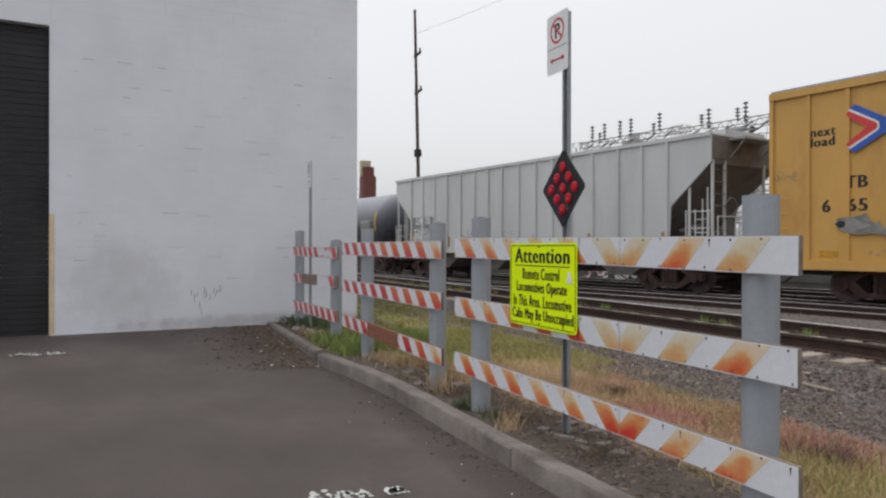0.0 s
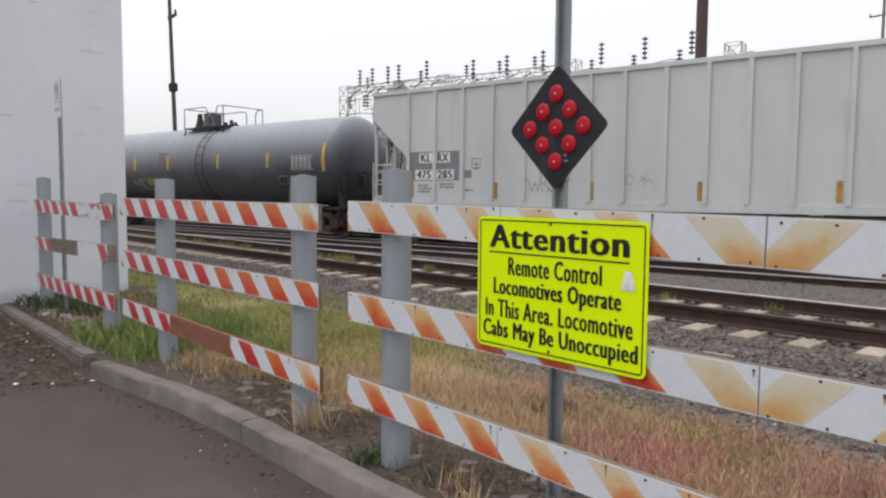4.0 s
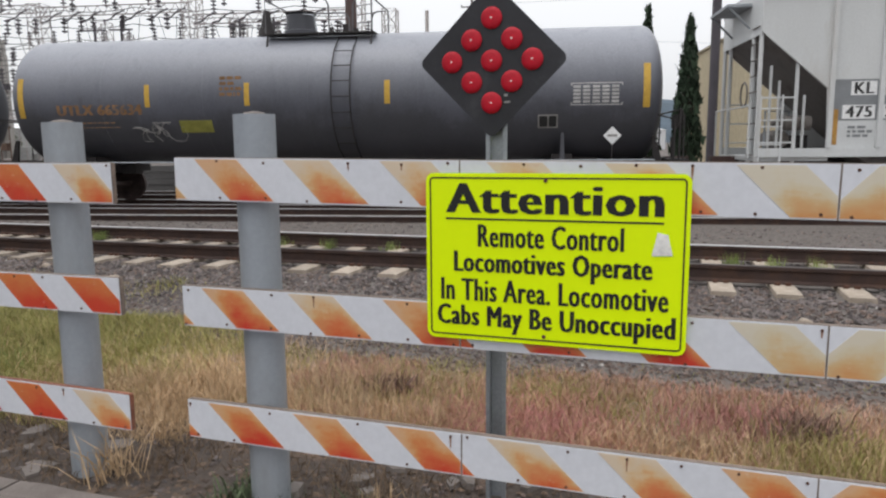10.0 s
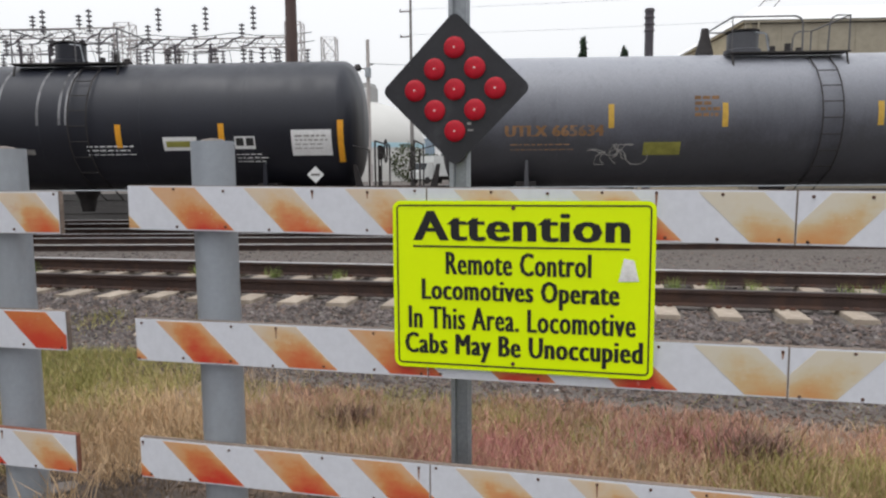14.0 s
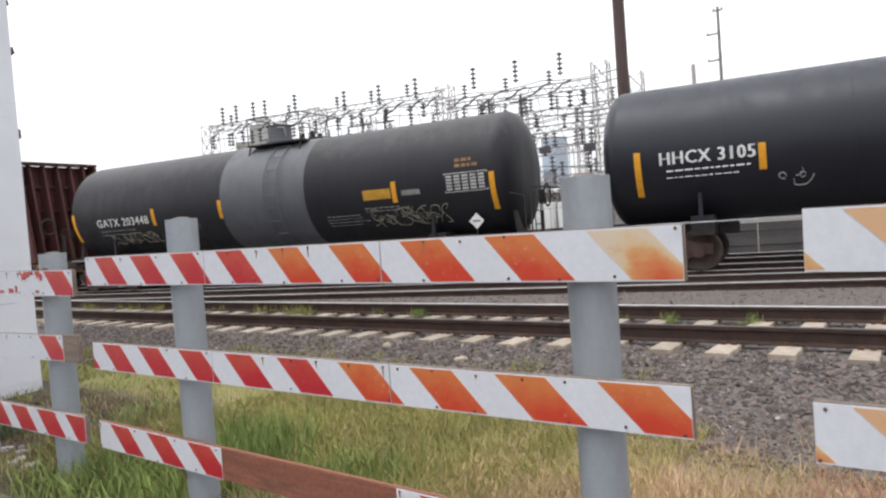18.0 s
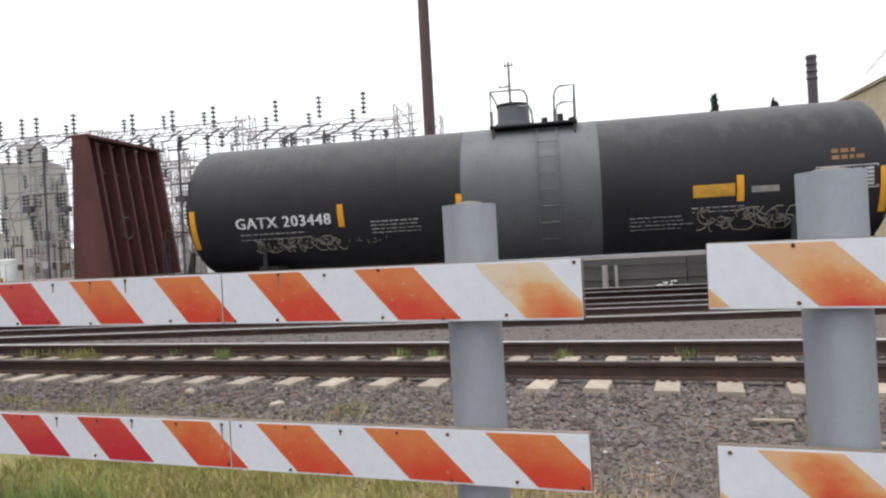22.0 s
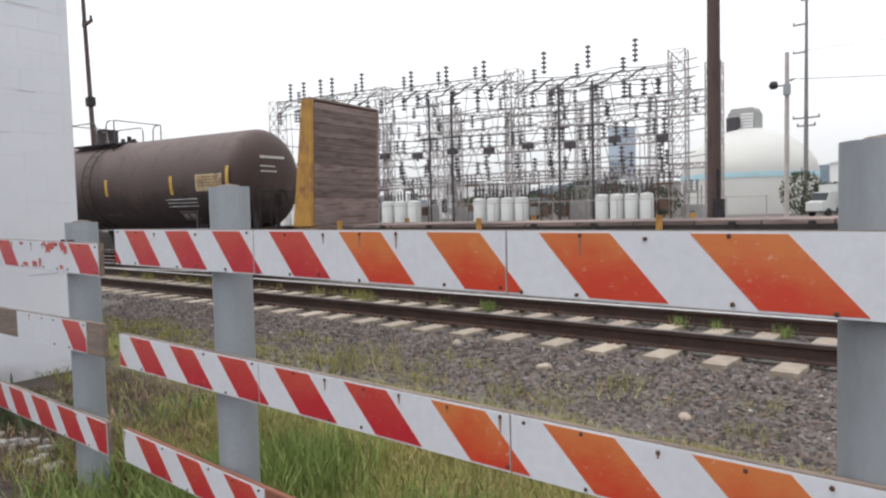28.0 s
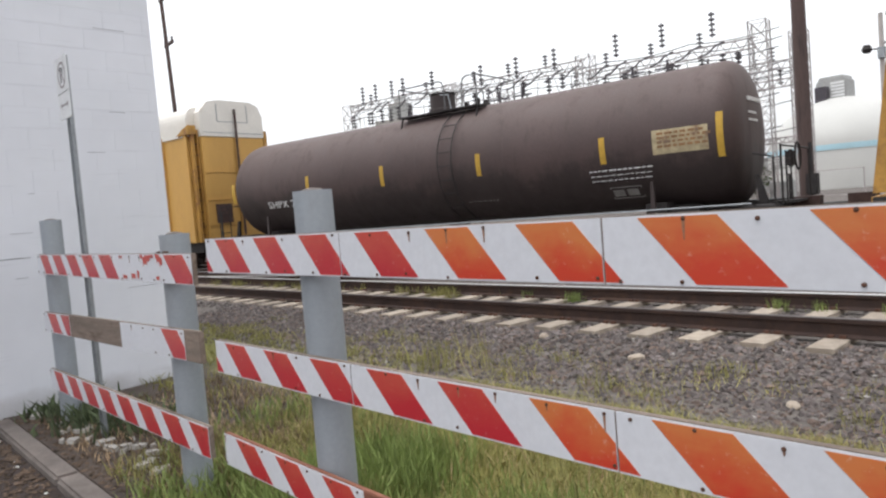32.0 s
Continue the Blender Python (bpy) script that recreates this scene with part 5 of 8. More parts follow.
# ---- signs ----
def rounded(w, h, r, y0, y1, n=5):
    pts = []
    for cx, cz, a0 in ((w - r, r, -90), (w - r, h - r, 0), (r, h - r, 90), (r, r, 180)):
        for k in range(n + 1):
            a = radians(a0 + 90 * k / n)
            pts.append((cx + r * math.cos(a), cz + r * math.sin(a)))
    return prism(pts, y0, y1)


def attention_sign():
    s = thing("warning_sign", "fluorescent yellow attention sign with black lettering bolted to the barrier", "sign", pose(0, -0.022, 0.822))
    W, H = 0.914, 0.608
    part("plate", rounded(W, H, 0.03, 0.0, 0.003), SIGN_YELLOW, s)
    bm = bmesh.new()
    for outer, inner in (((0.012, 0.012), (0.018, 0.018)),):
        d = 0.014
        e = 0.0055
        for x0, x1, z0, z1 in ((0.03, W - 0.03, d, d + e), (0.03, W - 0.03, H - d - e, H - d), (d, d + e, 0.03, H - 0.03), (W - d - e, W - d, 0.03, H - 0.03)):
            bx(bm, x0, x1, -0.0016, -0.0002, z0, z1)
        for cx, cz, a0 in ((W - 0.03, 0.03, -90), (W - 0.03, H - 0.03, 0), (0.03, H - 0.03, 90), (0.03, 0.03, 180)):
            for k in range(4):
                a, b2 = radians(a0 + 22.5 * k), radians(a0 + 22.5 * (k + 1))
                ro, ri = 0.016, 0.0105
                v = [bm.verts.new((cx + r * math.cos(q), -0.0016, cz + r * math.sin(q))) for r, q in ((ri, a), (ro, a), (ro, b2), (ri, b2))]
                bm.faces.new(v)
    part("border", bm, SIGN_BLACK, s)
    head = lettered("letter", "Attention", 0.755, 0.106, 0.076, 0.466, -0.0015, SIGN_BLACK, s, bold=0.075)
    apart(head, s)
    part("underline", box(0.076, 0.83, -0.0016, -0.0003, 0.442, 0.4485), SIGN_BLACK, s)
    for body, x0, x1, z0, hh in (("Remote Control", 0.195, 0.705, 0.345, 0.082), ("Locomotives Operate", 0.105, 0.80, 0.229, 0.1), ("In This Area. Locomotive", 0.055, 0.855, 0.146, 0.082),
                                 ("Cabs May Be Unoccupied", 0.04, 0.88, 0.03, 0.1)):
        lettered("line_of_text", body, x1 - x0, hh, x0, z0, -0.0015, SIGN_BLACK, s, bold=0.04)
    for x, z in ((0.437, 0.583), (0.437, 0.031)):
        o = new("bolt", BOLT)
        o.parent, o.location, o.scale = s, (x, -0.001, z), (1.3, 1.3, 1.3)
    bm = bmesh.new()
    v = [bm.verts.new(p) for p in ((0.795, -0.003, 0.335), (0.862, -0.002, 0.338), (0.845, -0.002, 0.408), (0.812, -0.0025, 0.415), (0.828, -0.006, 0.37))]
    bm.faces.new((v[0], v[1], v[4]))
    bm.faces.new((v[1], v[2], v[4]))
    bm.faces.new((v[2], v[3], v[4]))
    bm.faces.new((v[3], v[0], v[4]))
    part("torn_sticker", bm, PAPER, s, "torn white paper sticker")


attention_sign()


def u_post(name_parent, x, y, z1):
    bm = bmesh.new()
    bx(bm, x - 0.030, x + 0.030, y + 0.0, y + 0.004, -0.3, z1)
    bx(bm, x - 0.030, x - 0.026, y - 0.028, y, -0.3, z1)
    bx(bm, x + 0.026, x + 0.030, y - 0.028, y, -0.3, z1)
    bx(bm, x - 0.044, x - 0.0305, y - 0.028, y - 0.024, -0.3, z1)
    bx(bm, x + 0.0305, x + 0.044, y - 0.028, y - 0.024, -0.3, z1)
    return part("post", bm, POST_GREY, name_parent, "grey steel channel post")


def no_parking(parent, x, y, z0, ink=SIGN_RED):
    W, H = 0.305, 0.47
    sg = part("plate", rounded(W, H, 0.025, 0.0, 0.003), SIGN_WHITE, parent, "white no-parking plate")
    sg.location = (x - W / 2, y, z0)
    ring = bmesh.new()
    for k in range(28):
        a, b = k * math.tau / 28, (k + 1) * math.tau / 28
        v = [ring.verts.new((0.152 + r * math.cos(q), -0.0012, 0.33 + r * math.sin(q))) for r, q in ((0.082, a), (0.1, a), (0.1, b), (0.082, b))]
        ring.faces.new(v)
    v = [ring.verts.new((0.152 + u, -0.0018, 0.33 + w)) for u, w in ((-0.066, 0.052), (-0.054, 0.066), (0.066, -0.052), (0.054, -0.066))]
    ring.faces.new(v)
    part("prohibition_ring", ring, ink, sg)
    lettered("letter", "P", 0.075, 0.115, 0.118, 0.272, -0.001, SIGN_BLACK, sg, bold=0.06)
    bm = bmesh.new()
    bx(bm, 0.07, 0.235, -0.0012, -0.0003, 0.098, 0.112)
    for sx, d in ((0.045, 1), (0.26, -1)):
        v = [bm.verts.new(p) for p in ((sx, -0.0012, 0.105), (sx + d * 0.04, -0.0012, 0.13), (sx + d * 0.04, -0.0012, 0.08))]
        bm.faces.new(v)
    part("arrow", bm, ink, sg)
    part("divider", box(0.01, W - 0.01, -0.0012, -0.0003, 0.197, 0.202), SIGN_BLACK, sg)
    return sg


def marker_post():
    m = thing("end_of_road_marker", "black diamond marker with nine red reflectors on a steel post", "road marker")
    u_post(m, 0.165, 0.395, 3.22)
    no_parking(m, 0.055, 0.362, 2.775)
    q = 0.307
    r = 0.03
    pts = []
    for a0 in (-90, 0, 90, 180):
        a = radians(a0)
        cx, cz = (q - r * 1.414) * math.cos(a), (q - r * 1.414) * math.sin(a)
        for k in range(5):
            b = radians(a0 - 45 + 90 * k / 4)
            pts.append((cx + r * math.cos(b), cz + r * math.sin(b)))
    d = part("diamond", prism(pts, 0, 0.004), PANEL_BLACK, m, "black diamond panel")
    d.location = (0.148, 0.357, 1.858)
    step = 0.116
    me = finish(spin([(0.041, 0.0), (0.043, 0.005), (0.040, 0.009), (0.028, 0.012), (0.012, 0.0135), (0, 0.0135)], 24, "Y"), "reflector", REFLECTOR, True)
    dot = finish(spin([(0.0, 0.002), (0.0035, 0.001), (0.0035, -0.001)], 8, "Y"), "reflector_rivet", PAPER)
    for i in (-1, 0, 1):
        for j in (-1, 0, 1):
            o = new("reflector", me)
            o.parent = d
            o.location = ((i - j) * step * 0.707, -0.001, (i + j) * step * 0.707)
            o["label"] = "round red reflector"
            e = new("rivet", dot)
            e.parent = d
            e.location = (o.location.x, -0.0150, o.location.z)
    bm = bmesh.new()
    bx(bm, 0.05, 0.065, -0.0012, 0, -0.14, -0.13)
    bx(bm, 0.052, 0.075, -0.0012, 0, -0.165, -0.158)
    part("scratch", bm, LETTER_DIM, d)


def corner_sign():
    m = thing("parking_sign", "no-parking plate on a thin steel post by the wall", "sign")
    u_post(m, -7.50, 0.075, 2.92)
    no_parking(m, -7.54, 0.043, 2.45, SIGN_DIM)


marker_post()
corner_sign()


def chunk(rnd, x, y, z, a, material, label, name="concrete_chunk", flat=0.035):
    """A flat broken piece with an uneven outline, tipped a little."""
    bm = bmesh.new()
    n = rnd.randint(5, 7)
    pts = [(a * rnd.uniform(0.45, 1) * math.cos(k * math.tau / n), a * 0.6 * rnd.uniform(0.5, 1) * math.sin(k * math.tau / n)) for k in range(n)]
    lo = [bm.verts.new((p[0], p[1], -flat * 0.5)) for p in pts]
    hi = [bm.verts.new((p[0] * 0.92, p[1] * 0.92, flat * rnd.uniform(0.7, 1.2))) for p in pts]
    bm.faces.new(hi)
    bm.faces.new(lo[::-1])
    for k in range(n):
        bm.faces.new((lo[k], lo[(k + 1) % n], hi[(k + 1) % n], hi[k]))
    o = part(name, bm, material)
    o.matrix_basis = pose(x, y, z, rnd.uniform(-9, 9), rnd.uniform(-9, 9), rnd.uniform(0, 180))
    tagged(o, label, "rubble", group="broken concrete")


def litter():
    rnd = random.Random(21)
    for k in range(30):
        u = rnd.gauss(0, 1)
        x, y = -7.35 + 0.5 * u, 0.0 + 0.10 * rnd.gauss(0, 1)
        chunk(rnd, x, y, height(x, y) + 0.012, rnd.uniform(0.025, 0.12), RUBBLE, "pale broken concrete chunk lying in the weeds", flat=0.022)
    for k in range(30):
        x, y = (rnd.uniform(-0.75, 0.9), rnd.uniform(0.22, 0.62)) if k % 2 else (rnd.uniform(-3.3, -1.8), rnd.uniform(0.0, 0.42))
        chunk(rnd, x, y, height(x, y) + 0.006, rnd.uniform(0.05, 0.13), KERB, "dark broken slab lying on bare soil", "broken_slab", 0.02)
    for x, y, yaw, l in ((-0.15, 3.45, -8, 0.42), (-0.75, 3.9, 4, 0.3)):
        o = part("wood_scrap", box(-l / 2, l / 2, -0.02, 0.02, 0, 0.02, 0.004), WOOD_PALE)
        o.matrix_basis = pose(x, y, height(x, y) + 0.03, 3, 0, yaw)
        tagged(o, "pale scrap of wood lying on ballast", "wood scrap")
    for x, y, r in ((-5.2, 3.9, 0.07), (-3.6, 3.3, 0.05), (1.9, 3.9, 0.06), (-6.6, 4.3, 0.06)):
        bm = bmesh.new()
        bmesh.ops.create_icosphere(bm, subdivisions=2, radius=r)
        for v in bm.verts:
            v.co *= 1 + 0.35 * noise.noise(v.co * 14 + Vector((x, y, 0)))
            v.co.z *= 0.65
        o = part("pale_stone", bm, TIE)
        o.location = (x, y, height(x, y) + r * 0.35)
        tagged(o, "large pale stone among dark ballast", "stone", group="pale stones")


litter()


# ---- freight train ----
SPEED = 2.877
WHEEL_R = 0.42
U = Vector((math.cos(radians(TRAIN_YAW)), math.sin(radians(TRAIN_YAW)), 0))
ROLLING = []
CARS = []


def car_pose(s, t):
    """A car whose centre is s metres along the track at the start."""
    p = Vector((-0.28, 14.474, 0.15)) + U * (s + SPEED * t)
    return pose(p.x, p.y, p.z, 0, 0, TRAIN_YAW)


def freight_car(name, label, category, s):
    c = thing(name, label, category, car_pose(s, 0), group="freight train")
    CARS.append((c, s))
    return c


def wheelset_mesh():
    bm = bmesh.new()
    for sy in (-1, 1):
        b = spin([(0, 0.075), (0.09, 0.075), (0.10, 0.05), (0.30, 0.03), (0.36, 0.07), (0.42, 0.07), (0.425, -0.03), (0.45, -0.045), (0.45, -0.06), (0.36, -0.06), (0.30, 0.0), (0, 0.0)], 28, "Y")
        bmesh.ops.transform(b, matrix=Matrix.Translation((0, sy * 0.75, 0)) @ Matrix.Diagonal((1, 1 if sy < 0 else -1, 1, 1)), verts=b.verts)
        me = bpy.data.meshes.new("tmp")
        b.to_mesh(me)
        b.free()
        bm.from_mesh(me)
        bpy.data.meshes.remove(me)
        for k in range(5):
            a = k * math.tau / 5
            tube(bm, (0.2 * math.cos(a), sy * 0.78, 0.2 * math.sin(a)), (0.2 * math.cos(a), sy * 0.80, 0.2 * math.sin(a)), 0.035, 8)
    tube(bm, (0, -0.95, 0), (0, 0.95, 0), 0.075, 12)
    return finish(bm, "wheelset", WHEEL, True)


WHEELSET = wheelset_mesh()


def frame_mesh():
    bm = bmesh.new()
    for sy in (-1, 1):
        outer = [(-1.15, 0.36), (-1.15, 0.56), (-0.75, 0.62), (-0.4, 0.80), (0.4, 0.80), (0.75, 0.62), (1.15, 0.56), (1.15, 0.36), (0.8, 0.36), (0.42, 0.14), (-0.42, 0.14), (-0.8, 0.36)]
        for pts in (outer[0:3] + [(-0.62, 0.5), (-0.8, 0.36)], [(-0.75, 0.62), (-0.4, 0.80), (0.4, 0.80), (0.75, 0.62), (0.62, 0.5), (0.35, 0.66), (-0.35, 0.66), (-0.62, 0.5)],
                    [(1.15, 0.36), (1.15, 0.56), (0.75, 0.62), (0.62, 0.5), (0.8, 0.36)], [(-0.8, 0.36), (-0.62, 0.5), (-0.35, 0.26), (0.35, 0.26), (0.62, 0.5), (0.8, 0.36), (0.42, 0.14), (-0.42, 0.14)]):
            b = prism(pts, sy * 0.98 - 0.07, sy * 0.98 + 0.07)
            me = bpy.data.meshes.new("tmp")
            b.to_mesh(me)
            b.free()
            bm.from_mesh(me)
            bpy.data.meshes.remove(me)
        for x in (-0.2, -0.07, 0.07, 0.2):
            tube(bm, (x, sy * 0.98, 0.26), (x, sy * 0.98, 0.66), 0.055, 10)
        for x in (-0.875, 0.875):
            tube(bm, (x, sy * 0.95, 0.42), (x, sy * 1.09, 0.42), 0.13, 12)
    bx(bm, -0.17, 0.17, -1.0, 1.0, 0.34, 0.62)
    return finish(bm, "truck", TRUCK)


TRUCK_MESH = frame_mesh()


def trucks(car, xs):
    for x in xs:
        tr = new("truck", TRUCK_MESH)
        tr.parent, tr.location = car, (x, 0, 0)
        tr["label"] = "rusty cast truck with springs"
        for dx in (-0.875, 0.875):
            w = new("wheelset", WHEELSET)
            w.parent, w.location = tr, (dx, 0, WHEEL_R)
            w["label"] = "steel wheels on an axle"
            ROLLING.append((w, dx))


def couplers(car, half):
    for s in (-1, 1):
        bm = bmesh.new()
        bx(bm, s * (half - 0.1) - 0.35, s * (half - 0.1) + 0.35, -0.09, 0.09, 0.78, 0.98)
        bx(bm, s * (half + 0.30) - 0.24, s * (half + 0.30) + 0.24, -0.2, 0.2, 0.66, 1.06)
        part("coupler", bm, TRUCK, car)
        hose = poly_run([(s * half, -0.35, 0.85), (s * (half + 0.1), -0.36, 0.55), (s * (half + 0.3), -0.36, 0.38), (s * (half + 0.55), -0.36, 0.42)], 0.028)
        part("brake_hose", hose, BLACK_STEEL, car)


def ladder(car, material, x, wrap, z0, z1, w=0.42, r=0.016):
    """Two stiles and rungs that follow a tank's flank."""
    rad, zc = wrap

    def at(xx, z):
        return (xx, -math.sqrt(max(0.0, rad * rad - (z - zc) ** 2)) - 0.10, z)

    zs = [z0 + (z1 - z0) * i / 10 for i in range(11)]
    lad = part("ladder", poly_run([at(x - w / 2, z) for z in zs], r), material, car)
    part("stile", poly_run([at(x + w / 2, z) for z in zs], r), material, lad)
    rung = finish(tubes([((-w / 2, 0, 0), (w / 2, 0, 0))], r * 0.8), "rung", material)
    m = int((z1 - z0) / 0.33)
    for i in range(m + 1):
        o = new("rung", rung)
        o.parent, o.location = lad, at(x, z0 + (z1 - z0) * i / m)


R_T, Z_T = 1.485, 2.455


def tank_car(label, s0, s1, paint, marks, dome, climb, mid, rungs=None, ends=(0.28, 0.28), knuckle=0.68, cage=1.11):
    """A tank car from s0 to s1 along the train. marks(car) adds its lettering and stripes."""
    s, half = (s0 + s1) / 2, (s1 - s0) / 2
    car = freight_car("tank_car", label, "tank car", s)
    xa, xb = -half + ends[0], half - ends[1]
    cap = [(0, 0.0)] + [(R_T * math.sin(radians(9 * k)) ** knuckle, 0.46 * (1 - math.cos(radians(9 * k)))) for k in range(1, 11)]
    prof = [(r, xa + h) for r, h in cap] + [(r, xb - h) for r, h in reversed(cap)]
    bm = spin(prof, 56, "X")
    bmesh.ops.translate(bm, vec=(0, 0, Z_T), verts=bm.verts)
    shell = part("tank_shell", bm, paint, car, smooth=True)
    for k in range(1, 6):
        x = -half + 0.5 + (2 * half - 1.0) * k / 6
        weld = spin([(R_T - 0.004, x - 0.015), (R_T + 0.004, x), (R_T - 0.004, x + 0.015)], 48, "X")
        bmesh.ops.translate(weld, vec=(0, 0, Z_T), verts=weld.verts)
        part("weld_seam", weld, paint, shell)
    top = Z_T + R_T
    d = part("manway", spin([(0, 0.5), (0.30, 0.5), (0.34, 0.46), (0.34, 0.12), (0.4, 0.1), (0.4, -0.2)], 24), rungs or paint, car, "round manway housing", smooth=True)
    d.location = (dome - 0.45, 0, top)
    lid = part("lid", spin([(0, 0.06), (0.2, 0.055), (0.36, 0.03), (0.36, 0.0)], 24), BLACK_STEEL, d)
    lid.location = (0, 0, 0.5)
    for dx, hh in ((0.25, 0.2), (0.6, 0.26), (0.85, 0.16)):
        v = part("valve", spin([(0, hh), (0.07, hh), (0.07, 0.1), (0.12, 0.08), (0.12, -0.1)], 12), BLACK_STEEL, car)
        v.location = (dome + dx, 0.1, top)
    for sy in (-1, 1):
        part("platform", box(mid - cage - 0.05, mid + 1.38, sy * 0.72 - 0.2, sy * 0.72 + 0.2, top - 0.09, top - 0.06), BLACK_STEEL, car)
        for x in (mid - cage + 0.03, mid + 1.32):
            part("platform_bracket", tubes([((x, sy * 0.85, top - 0.08), (x, sy * 0.95, top - 0.38))], 0.025), BLACK_STEEL, car)
        part("handrail", poly_run([(mid - cage, sy * 0.9, top - 0.08), (mid - cage, sy * 0.9, top + 0.67), (mid + 0.2, sy * 0.9, top + 0.67), (mid + 0.3, sy * 0.9, top + 0.63),
                                   (mid + 0.36, sy * 0.9, top + 0.52), (mid + 0.37, sy * 0.9, top - 0.08)], 0.02), DULL_STEEL, car)
        part("handrail", poly_run([(mid + 0.9, sy * 0.9, top - 0.08), (mid + 0.92, sy * 0.9, top + 0.5), (mid + 0.97, sy * 0.9, top + 0.62), (mid + 1.06, sy * 0.9, top + 0.67),
                                   (mid + 1.34, sy * 0.9, top + 0.67), (mid + 1.34, sy * 0.9, top - 0.08)], 0.02), DULL_STEEL, car)
    for x in (mid - cage, mid + 1.34):
        part("handrail", tubes([((x, -0.9, top + 0.67), (x, 0.9, top + 0.67))], 0.018), DULL_STEEL, car)
    part("manway_bracket", poly_run([(dome - 0.3, -0.3, top + 0.45), (dome - 0.05, -0.3, top + 0.42), (dome + 0.02, -0.3, top + 0.05)], 0.02), POST_GREY, car)
    ladder(car, rungs or BLACK_STEEL, climb, (R_T, Z_T), 0.75, top - 0.18)
    for sx in (-1, 1):
        part("stub_sill", box(sx * (half - 1.4) - 1.5, sx * (half - 1.4) + 1.5, -0.18, 0.18, 0.72, 1.05), BLACK_STEEL, car)
        part("bolster", box(sx * (half - 2.3) - 0.22, sx * (half - 2.3) + 0.22, -1.2, 1.2, 0.75, 1.15), BLACK_STEEL, car)
        part("end_deck", box(sx * (half - 0.25) - 0.35, sx * (half - 0.25) + 0.35, -1.45, 1.45, 0.90, 0.97), BLACK_STEEL, car)
    for sx in (-1, 1):
        b = prism([(sx * (half - 2.3) - 0.05, 1.0), (sx * (half - 2.3) + 0.05, 1.0), (sx * (half - 2.3) + 0.03, 1.6), (sx * (half - 2.3) - 0.03, 1.6)], -1.38, -1.30)
        part("saddle_leg", b, paint, car)
        pts = [(sx * (half + 0.0), -1.36, 0.95), (sx * (half + 0.0), -1.36, 1.85), (sx * (half - 0.35), -1.36, 1.95)]
        part("end_handrail", poly_run(pts, 0.02), BLACK_STEEL, car)
        pts = [(sx * (half + 0.12), -1.30, 0.95), (sx * (half + 0.12), -1.30, 2.05), (sx * (half + 0.12), 1.30, 2.05), (sx * (half + 0.12), 1.30, 0.95)]
        part("end_handrail", poly_run(pts, 0.02), BLACK_STEEL, car)
        lad = bmesh.new()
        for z in (0.45, 0.7, 0.95):
            tube(lad, (sx * (half - 0.15) - 0.2, -1.44, z), (sx * (half - 0.15) + 0.2, -1.44, z), 0.016)
        for dx in (-0.2, 0.2):
            tube(lad, (sx * (half - 0.15) + dx, -1.44, 0.42), (sx * (half - 0.15) + dx, -1.44, 1.0), 0.016)
        part("step", lad, BLACK_STEEL, car)
    part("side_rail", tubes([((-half + 0.4, -1.46, 1.02), (half - 0.4, -1.46, 1.02))], 0.018), POST_GREY, car)
    part("side_rail", tubes([((-half + 0.4, 1.46, 1.02), (half - 0.4, 1.46, 1.02))], 0.018), POST_GREY, car)
    part("bottom_outlet", spin([(0, -0.5), (0.14, -0.5), (0.2, -0.2), (0.35, 0.1), (0, 0.1)], 16), BLACK_STEEL, car).location = (0.2, 0, 0.98)
    bm = spin([(0, 0.5), (0.18, 0.48), (0.2, 0.3), (0.2, -0.3), (0.18, -0.48), (0, -0.5)], 16, "X")
    part("air_reservoir", bm, BLACK_STEEL, car).location = (half - 2.0, -0.75, 0.88)
    wh = part("brake_wheel", spin([(0.25, 0.02), (0.28, 0.0), (0.25, -0.02), (0.22, 0.0), (0.25, 0.02)], 20, "X"), BLACK_STEEL, car)
    wh.location = (half + 0.26, -0.55, 1.85)
    part("brake_housing", box(half + 0.08, half + 0.2, -0.68, -0.45, 1.65, 1.98, 0.03), BLACK_STEEL, car)
    part("brake_chain_guard", box(half + 0.08, half + 0.14, -0.58, -0.5, 0.98, 1.5), BLACK_STEEL, car)
    for sx in (-1, 1):
        part("head_brace", prism([(sx * (half - 0.36), 1.0), (sx * (half - 0.18), 1.0), (sx * (half - 0.34), 1.55), (sx * (half - 0.42), 1.55)], -1.0, -0.94), BLACK_STEEL, car)
        part("crossover_platform", box(sx * (half + 0.12) - 0.22, sx * (half + 0.12) + 0.22, -1.2, 1.2, 0.99, 1.03), BLACK_STEEL, car)
        part("uncoupling_lever", poly_run([(sx * (half + 0.28), -1.4, 0.72), (sx * (half + 0.28), -1.1, 0.86), (sx * (half + 0.28), -0.2, 0.86)], 0.014), POST_GREY, car)
        for y in (-1.30, -0.90):
            part("ladder_stile", tubes([((sx * (half + 0.2), y, 0.95), (sx * (half + 0.2), y, 1.95))], 0.016), BLACK_STEEL, car)
        for k in range(3):
            part("ladder_rung", tubes([((sx * (half + 0.2), -1.30, 1.2 + 0.3 * k), (sx * (half + 0.2), -0.90, 1.2 + 0.3 * k))], 0.014), BLACK_STEEL, car)
    couplers(car, half)
    trucks(car, (-half + 1.3, half - 1.3))
    marks(car, s)
    return car


TW = (R_T, Z_T)


def strip(car, s, x, z0, z1, w=0.11, m=YELLOW):
    part("reflective_strip", patch(x - s - w / 2, x - s + w / 2, z0, z1, TW), m, car)


